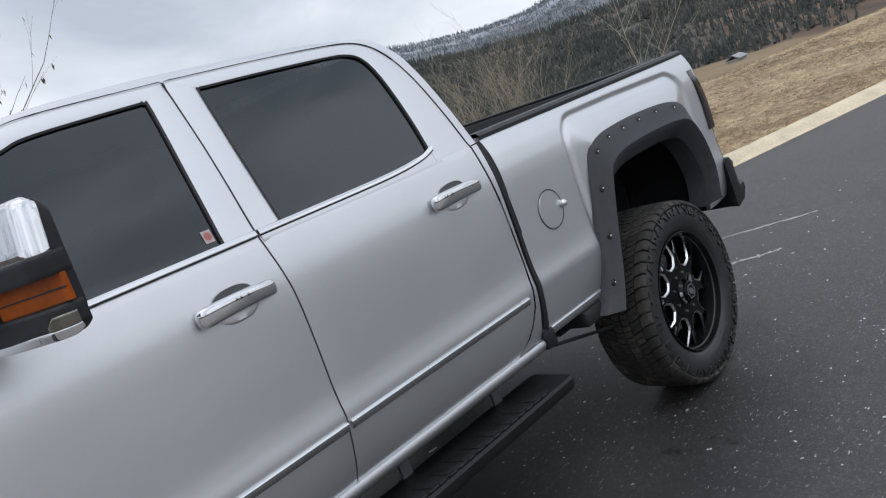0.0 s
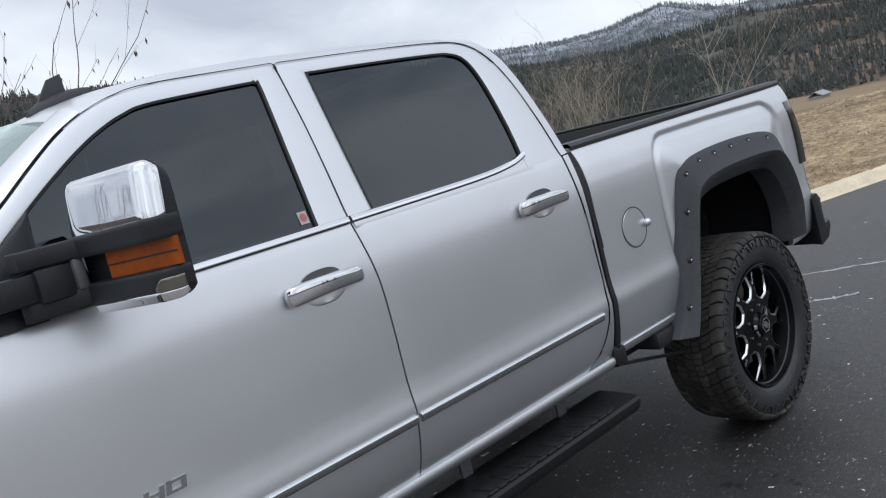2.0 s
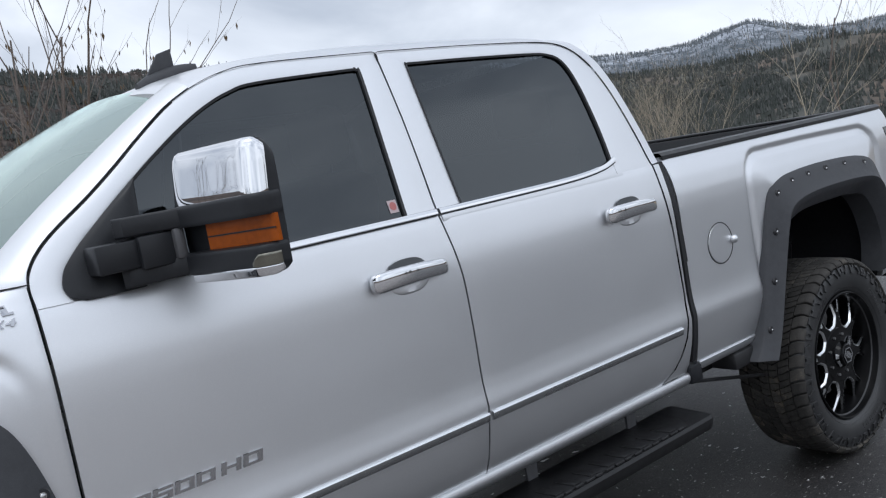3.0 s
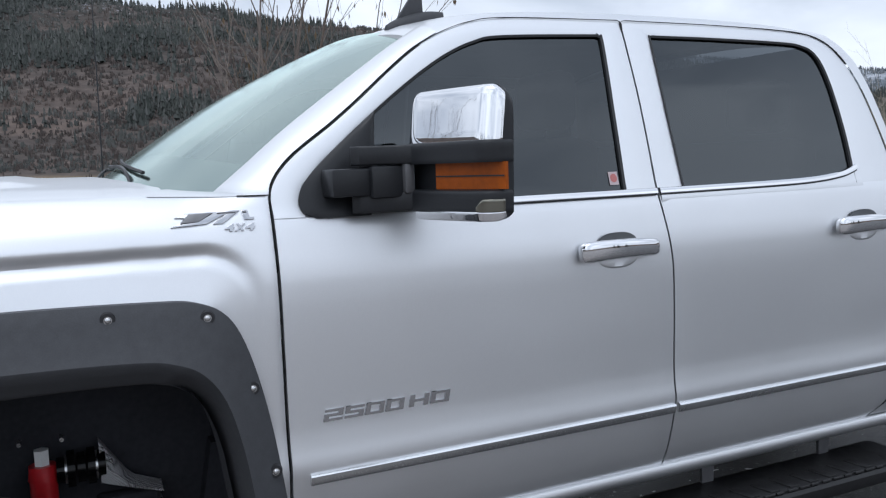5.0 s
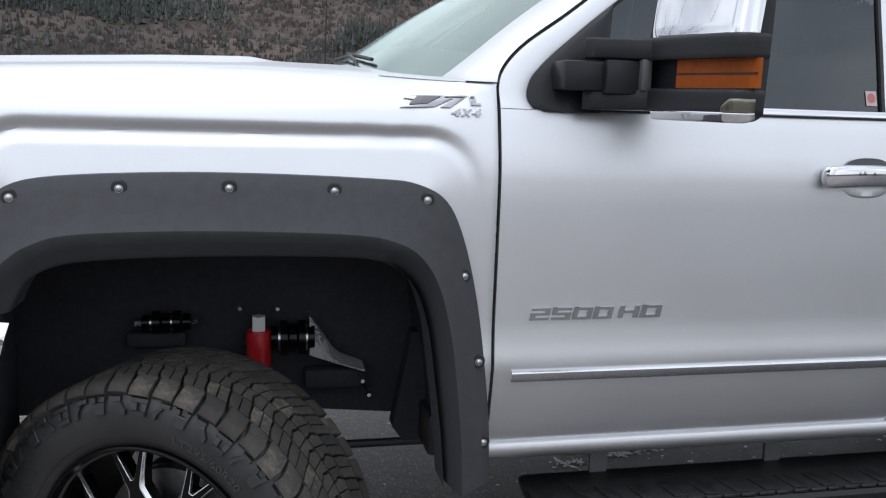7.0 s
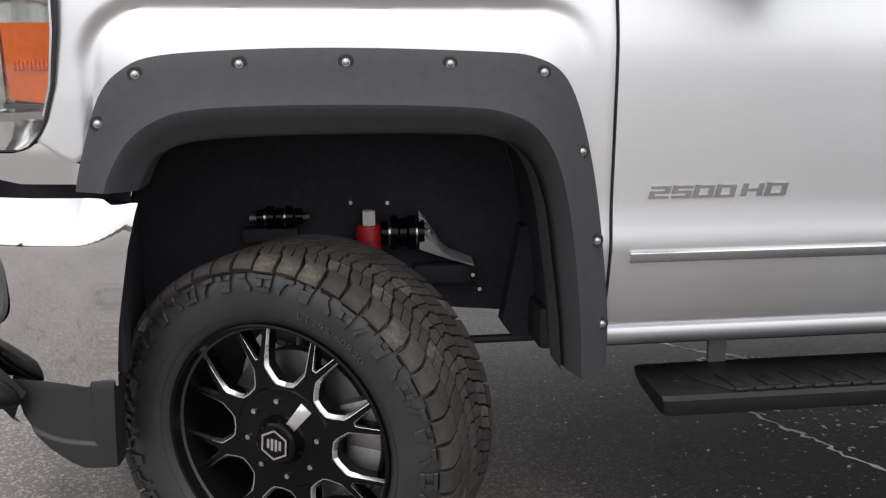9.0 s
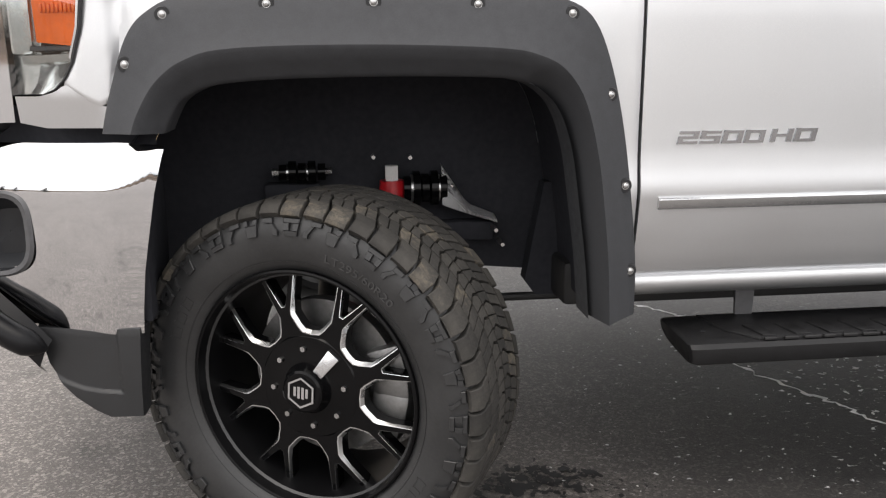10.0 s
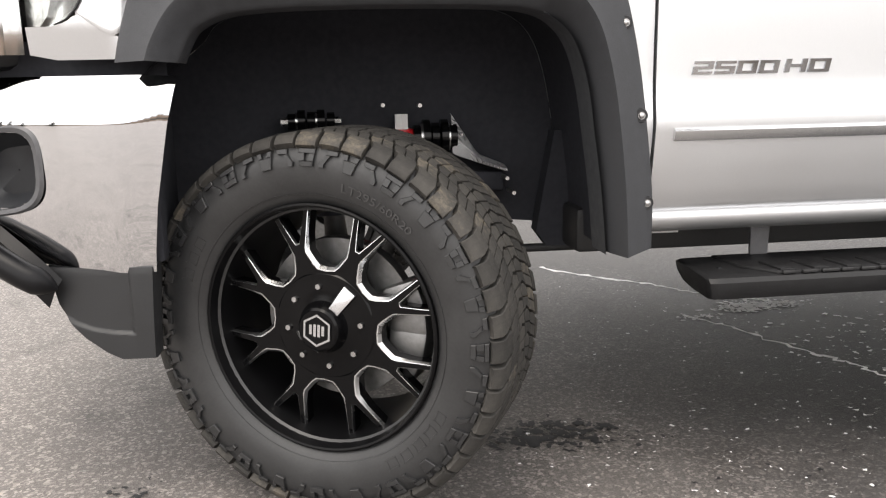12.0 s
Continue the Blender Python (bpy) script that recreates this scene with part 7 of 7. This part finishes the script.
def far_wood(count, seed, az0, az1, r0, r1, h0, h1, needle, open_land=0.93, side_of=1):
    """Far trees as ragged tiered tufts in one mesh."""
    rg = random.Random(seed)
    vs, fs = [], []
    done = 0
    while done < count:
        az, r = rg.uniform(az0, az1), r0 * (r1 / r0) ** rg.random()
        x, y = r * math.cos(radians(az)), r * math.sin(radians(az))
        span = 120 if needle and az > 50 else 230
        dens = noise.fractal(Vector((x / span, y / span, 7 if needle else 2)), 0.75, 2.1, 5) * side_of
        if dens < (0.06 if needle else -0.12) and rg.random() < (open_land if needle else 0.85):
            done += 0.25
            continue
        done += 1
        if az < 30 and noise.noise(Vector((x / 75, y / 75, 5))) > 0.30:
            continue
        z, h = terrain_z(r, az) - 0.3, rg.uniform(h0, h1) * min(1.0, (r / 520) ** 0.6)
        if not needle:
            # a bush of slender upright stems
            for k in range(rg.randint(4, 6)):
                a, o = rg.uniform(0, 6.283), h * 0.6 * rg.random()
                cx, cy, w, tall = x + o * math.cos(a), y + o * math.sin(a), h * rg.uniform(0.10, 0.22), h * rg.uniform(0.4, 1.0)
                q, i = rg.uniform(0, 3.14), len(vs)
                dx, dy = w * math.cos(q), w * math.sin(q)
                vs += [(cx - dx, cy - dy, z), (cx + dx, cy + dy, z), (cx + dx * rg.uniform(0.5, 1.3), cy + dy * 0.9, z + tall * rg.uniform(0.6, 0.9)), (cx - dx * rg.uniform(0.0, 0.8), cy, z + tall), (cx + dy, cy - dx, z), (cx - dy, cy + dx, z)]
                fs += [(i, i + 1, i + 2, i + 3), (i + 4, i + 5, i + 3)]
            continue
        tiers = 3
        for t in range(tiers):
            i, n = len(vs), 5
            wid = h * 0.15 * (1 - 0.24 * t) * rg.uniform(0.8, 1.2)
            zb, zt = z + h * (0.10 + 0.27 * t), z + h * (1.0 if t == tiers - 1 else 0.58 + 0.2 * t)
            for k in range(n):
                a = 6.283 * k / n + rg.uniform(-0.3, 0.3)
                w = wid * rg.uniform(0.35, 1.4)
                vs.append((x + w * math.cos(a), y + w * math.sin(a), zb + h * rg.uniform(-0.08, 0.10)))
            vs.append((x, y, zt))
            fs += [(i + k, i + (k + 1) % n, i + n) for k in range(n)]
    return vs, fs


v, f = far_wood(21000, 11, 50, 112, 240, 1000, 4.0, 10.5, True, 0.992)
tagged(link_mesh("conifer_forest", v, f, CONIFER, angle=20), "dark green conifers over the hillside", "forest", kind="stuff")
v, f = far_wood(21000, 15, 4, 56, 205, 1000, 3.5, 8.0, True, 0.80)
tagged(link_mesh("valley_forest", v, f, CONIFER, angle=20), "dense dark conifers over the lower slopes", "forest", kind="stuff")
v, f = far_wood(24000, 16, 4, 112, 205, 980, 1.6, 4.0, False, side_of=-1)
tagged(link_mesh("grey_thicket", v, f, GREYBRUSH, angle=80), "grey-green leafless thicket on the slopes", "brush", kind="stuff")
v, f = far_wood(15000, 12, 46, 112, 170, 960, 1.2, 3.4, False)
tagged(link_mesh("bare_thicket", v, f, BRUSH, angle=80), "leafless brown thicket on the hillside", "brush", kind="stuff")
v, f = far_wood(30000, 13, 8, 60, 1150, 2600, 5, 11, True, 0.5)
tagged(link_mesh("ridge_forest", v, f, HAZEFROST, angle=20), "distant snow-dusted conifers on the ridge, haze in their colour", "forest", kind="stuff")
v, f = far_wood(1600, 14, -180, 0, 250, 900, 7, 14, True)
tagged(link_mesh("opposite_forest", v, f, CONIFER, angle=20), "dark conifers on the opposite slopes", "forest", kind="stuff")


def bare_tree(name, at, height, seed, stems=1, lean=0.15, twig=TWIG, leaves=0, label="", spread=1.0):
    """A leafless tree: tapered stem, forking limbs and fine twigs, with a few withered leaves."""
    rg = random.Random(seed)
    wood, fine, leaf = ([], []), ([], []), ([], [])

    def tubelet(store, pts, r0, r1, n):
        R = tube(pts, np.linspace(r0, r1, len(pts)), n)
        off = len(store[0])
        for ring in R:
            store[0].extend(tuple(q) for q in ring)
        store[1].extend(grid_faces(len(R), n, True, off))

    def grow(p, d, length, r, level):
        n = 6 if level < 2 else 4
        pts, q, dd = [np.array(p)], Vector(p), Vector(d)
        for k in range(n):
            dd = (dd + Vector((rg.gauss(0, 0.10), rg.gauss(0, 0.10), rg.gauss(0.05, 0.05)))).normalized()
            q = q + dd * (length / n)
            pts.append(np.array(q))
        tubelet(wood if level < 2 else fine, pts, r, r * (0.45 if level < 3 else 0.3), (7, 6, 4, 3, 3)[level])
        if leaves and level >= 2:
            for k in range(leaves):
                if rg.random() < 0.30:
                    c = Vector(pts[rg.randint(1, n)])
                    a, s = rg.uniform(0, 6.28), rg.uniform(0.03, 0.06)
                    w = Vector((math.cos(a), math.sin(a), 0)) * s * 0.32
                    i = len(leaf[0])
                    leaf[0].extend([tuple(c), tuple(c + w + Vector((0, 0, -s * 0.8))), tuple(c + Vector((w.y, -w.x, -s * 2.0))), tuple(c - w + Vector((0, 0, -s * 0.9)))])
                    leaf[1].extend([(i, i + 1, i + 2), (i, i + 2, i + 3)])
        if level >= 3:
            return
        kids = (rg.randint(7, 9), rg.randint(4, 5), rg.randint(3, 4), 2)[level] if twig is TWIG else (rg.randint(4, 5), rg.randint(2, 3), rg.randint(1, 2), 1)[level]
        for k in range(kids):
            s = 0.25 + 0.75 * (k + rg.random()) / kids
            j = min(n - 1, int(s * n))
            o = pts[j] + (pts[j + 1] - pts[j]) * (s * n - j if s * n - j <= 1 else 1)
            side_d = Vector((rg.gauss(0, 1), rg.gauss(0, 1), rg.gauss(0.0, 0.3))).normalized()
            nd = (dd * rg.uniform(0.75, 1.1) + side_d * rg.uniform(0.45, 0.8) * spread).normalized()
            grow(o, nd, length * rg.uniform(0.35, 0.58), max(0.0020, r * rg.uniform(0.30, 0.46)), level + 1)

    for k in range(stems):
        a = 6.283 * k / stems + rg.random()
        l = lean * (1.0 if stems > 1 else 0.4)
        grow((0.05 * math.cos(a), 0.05 * math.sin(a), -0.1), Vector((l * math.cos(a), l * math.sin(a), 1)).normalized(), height * rg.uniform(0.72, 0.9), height * (0.0046 if twig is TWIG else 0.0075) * (0.75 if stems > 1 else 1.0), 0)
    t = thing(name, label or "leafless bare tree on the grass bank", "tree", group="bare trees", at=at)
    link_mesh("trunk", wood[0], wood[1], BARK if twig is not TWIG else TWIG, t)
    link_mesh("crown", fine[0], fine[1], twig, t)
    if leaf[0]:
        link_mesh("leaves", leaf[0], leaf[1], DEADLEAF, t, "few withered hanging leaves")
    return t


def by_view(az, d, z):
    return (0.4 + d * math.cos(radians(az)), -2.9 + d * math.sin(radians(az)), z)


bare_tree("bare_tree", by_view(77.4, 12.5, -0.1), 5.2, 21, stems=3, lean=0.16, twig=DARKTWIG, leaves=3, spread=0.7)
bare_tree("bare_tree", by_view(75.2, 12.0, -0.1), 5.0, 22, stems=3, lean=0.30, twig=DARKTWIG, leaves=4, spread=0.6)
bare_tree("bare_tree", by_view(70.5, 13.5, -0.2), 5.0, 23, stems=2, lean=0.35, twig=DARKTWIG, leaves=4, spread=0.6)
bare_tree("bare_tree", (-16.0, 10.9, 0.05), 9.0, 41, stems=3, lean=0.2, twig=DARKTWIG, label="tall leafless tree beyond the front of the truck")
bare_tree("bare_tree", (-17.6, 9.4, 0.05), 8.0, 42, stems=3, lean=0.25, twig=DARKTWIG, label="tall leafless tree beyond the front of the truck")
bare_tree("bare_shrub", by_view(38.2, 24.0, -0.6), 3.6, 31, stems=5, lean=0.35, label="pale leafless shrub on the bank")
bare_tree("bare_shrub", by_view(36.6, 25.0, -0.7), 3.3, 32, stems=5, lean=0.30, label="pale leafless shrub on the bank")
bare_tree("bare_shrub", by_view(34.9, 25.0, -0.7), 3.4, 33, stems=4, lean=0.35, label="pale leafless shrub on the bank")
bare_tree("bare_shrub", by_view(40.3, 25.0, -0.7), 3.0, 34, stems=5, lean=0.35, label="pale leafless shrub on the bank")
bare_tree("bare_tree", by_view(28.3, 24.0, -0.6), 4.6, 35, stems=2, lean=0.18)
bare_tree("bare_tree", by_view(26.4, 27.0, -0.9), 5.2, 36, stems=1, lean=0.1, twig=DARKTWIG)


def shed(at):
    """A small pale outbuilding on the valley floor."""
    t = thing("shed", "small pale outbuilding in the valley below", "shed", at=at)
    bm = bmesh.new()
    box(bm, (-1.9, -1.3, -1.5), (1.9, 1.3, 1.5), 0.03)
    part("wall", bm, SHEDWALL, t)
    bm = bmesh.new()
    for s in (-1, 1):
        prism(bm, [(-2.15, s * 1.55, 1.40), (2.15, s * 1.55, 1.40), (2.15, 0.0, 2.25), (-2.15, 0.0, 2.25)], (0, 0, 0.10))
    part("roof", bm, SHEDROOF, t, "light grey metal roof")


SHEDWALL = vary("weathered_siding", (0.25, 0.245, 0.235), 0.8, scale=6.0, amount=0.2)
SHEDROOF = vary("pale_metal_roof", (0.30, 0.31, 0.325), 0.6, scale=4.0, amount=0.15)
shed((0.4 + 182 * math.cos(radians(22.9)), -2.9 + 182 * math.sin(radians(22.9)), -9.6))


def conifer(at, h, seed):
    rg = random.Random(seed)
    t = thing("conifer_tree", "tall dark green conifer across the lot", "tree", group="conifers across the lot", at=at)
    bm = bmesh.new()
    rod(bm, (0, 0, 0), (0, 0, h * 0.95), h * 0.018, 0.02, n=8)
    part("trunk", bm, BARK, t)
    vs, fs = [], []
    for k in range(620):
        s = rg.random() ** 0.8
        z = h * (0.06 + 0.93 * s)
        reach = h * 0.17 * (1 - s) * rg.uniform(0.5, 1.1) + 0.1
        a = rg.uniform(0, 6.283)
        d = np.array([math.cos(a), math.sin(a), -0.25])
        w = np.array([-math.sin(a), math.cos(a), 0]) * reach * 0.22
        i = len(vs)
        c = np.array([0, 0, z])
        vs += [c, c + d * reach * 0.6 + w, c + d * reach, c + d * reach * 0.6 - w, c + d * reach * 0.55 + np.array([0, 0, 0.07 * reach])]
        fs += [(i, i + 1, i + 4), (i + 1, i + 2, i + 4), (i + 2, i + 3, i + 4), (i + 3, i, i + 4)]
    link_mesh("crown", vs, fs, CONIFER, t, angle=80)


for k, (x, y, h) in enumerate([(22, -40, 9), (26.5, -43, 11), (31, -41, 8), (35, -46, 10), (-24, -6.5, 8), (-25, -10, 10), (-23, -13.5, 7.5), (-20, -19, 9)]):
    conifer((x, y, 0), h, 60 + k)


# marks on the asphalt
def ground_mark(name, path, width, mat, label, seed, z=0.003):
    rg = random.Random(seed)
    p = bend(path, 10)
    p = p + np.array([[rg.gauss(0, 0.008), rg.gauss(0, 0.008)] for _ in p])
    t = np.gradient(p, axis=0)
    t /= np.linalg.norm(t, axis=1)[:, None]
    nrm = np.stack([-t[:, 1], t[:, 0]], 1)
    w = [width * (0.12 + 1.6 * rg.random() ** 1.5) for _ in p]
    P = [[(*(c - n * k), z - 0.002), (*(c - n * k * 0.6), z), (*(c + n * k * 0.6), z), (*(c + n * k), z - 0.002)] for c, n, k in zip(p, nrm, w)]
    tagged(sheet(name, P, mat, None, flip=True), label, "asphalt mark", kind="structure")


ground_mark("pavement_crack", [(1.10, 1.30), (1.32, 1.02), (1.50, 0.86), (1.66, 0.64), (1.95, 0.42)], 0.011, SALT, "pale filled crack in the asphalt", 1)
ground_mark("pavement_crack", [(1.43, 0.36), (1.56, 0.14), (1.66, -0.14), (1.74, -0.30), (1.80, -0.47), (1.98, -0.80)], 0.008, SALT, "pale filled crack in the asphalt", 2)
ground_mark("pavement_crack", [(6.25, 0.02), (6.45, -0.32), (6.62, -0.66)], 0.012, ROADLINE, "pale scrape on the asphalt", 3)
ground_mark("pavement_crack", [(5.60, -0.35), (5.70, -0.52), (5.80, -0.68)], 0.030, ROADLINE, "pale scrape on the asphalt", 4)


def spots(name, clouds, seed, mat, label):
    """Many small uneven damp spots, gathered in clouds."""
    rg = random.Random(seed)
    vs, fs = [], []
    for x0, y0, sx, sy, count, big in clouds:
        for k in range(count):
            x, y, r = x0 + rg.gauss(0, sx), y0 + rg.gauss(0, sy), 0.62 * big * rg.uniform(0.15, 1.0) ** 2.4 + 0.0015
            i, n, turn = len(vs), 9, rg.uniform(0, 6.28)
            z = 0.002 + 0.00002 * (i // n % 120)
            for q in range(n):
                a = 6.283 * q / n
                w = r * rg.uniform(0.25, 1.55)
                vs.append((x + w * 1.3 * math.cos(a) * math.cos(turn) - w * 0.8 * math.sin(a) * math.sin(turn), y + w * 1.3 * math.cos(a) * math.sin(turn) + w * 0.8 * math.sin(a) * math.cos(turn), z))
            fs.append(tuple(range(i, i + n)))
    tagged(link_mesh(name, vs, fs, mat), label, "stain", kind="stuff")


spots("oil_spots", [(0.60, -0.70, 0.08, 0.04, 330, 0.024), (0.80, -0.78, 0.10, 0.03, 40, 0.014), (1.15, -1.0, 0.25, 0.06, 22, 0.012), (3.28, -1.25, 0.07, 0.08, 14, 0.03), (3.18, -1.12, 0.05, 0.04, 10, 0.025), (2.85, -0.56, 0.25, 0.05, 30, 0.022), (-0.46, -0.86, 0.04, 0.04, 20, 0.02), (3.4, -1.5, 0.5, 0.2, 20, 0.012)], 5, OIL, "small dark damp spots on the asphalt")
spots("salt_flecks", [(1.79, 0.40, 0.09, 0.035, 520, 0.020), (1.50, 0.29, 0.05, 0.02, 60, 0.016), (2.1, -0.1, 0.25, 0.2, 240, 0.017), (1.4, 0.1, 0.5, 0.4, 120, 0.007), (3.3, -0.5, 0.5, 0.25, 70, 0.014), (3.0, 0.1, 0.3, 0.2, 25, 0.03), (3.9, -1.7, 0.8, 0.4, 160, 0.009), (5.5, -1.0, 1.2, 0.8, 120, 0.014), (1.2, -0.9, 0.6, 0.25, 220, 0.008)], 6, SALT, "pale flecks scattered over the asphalt")
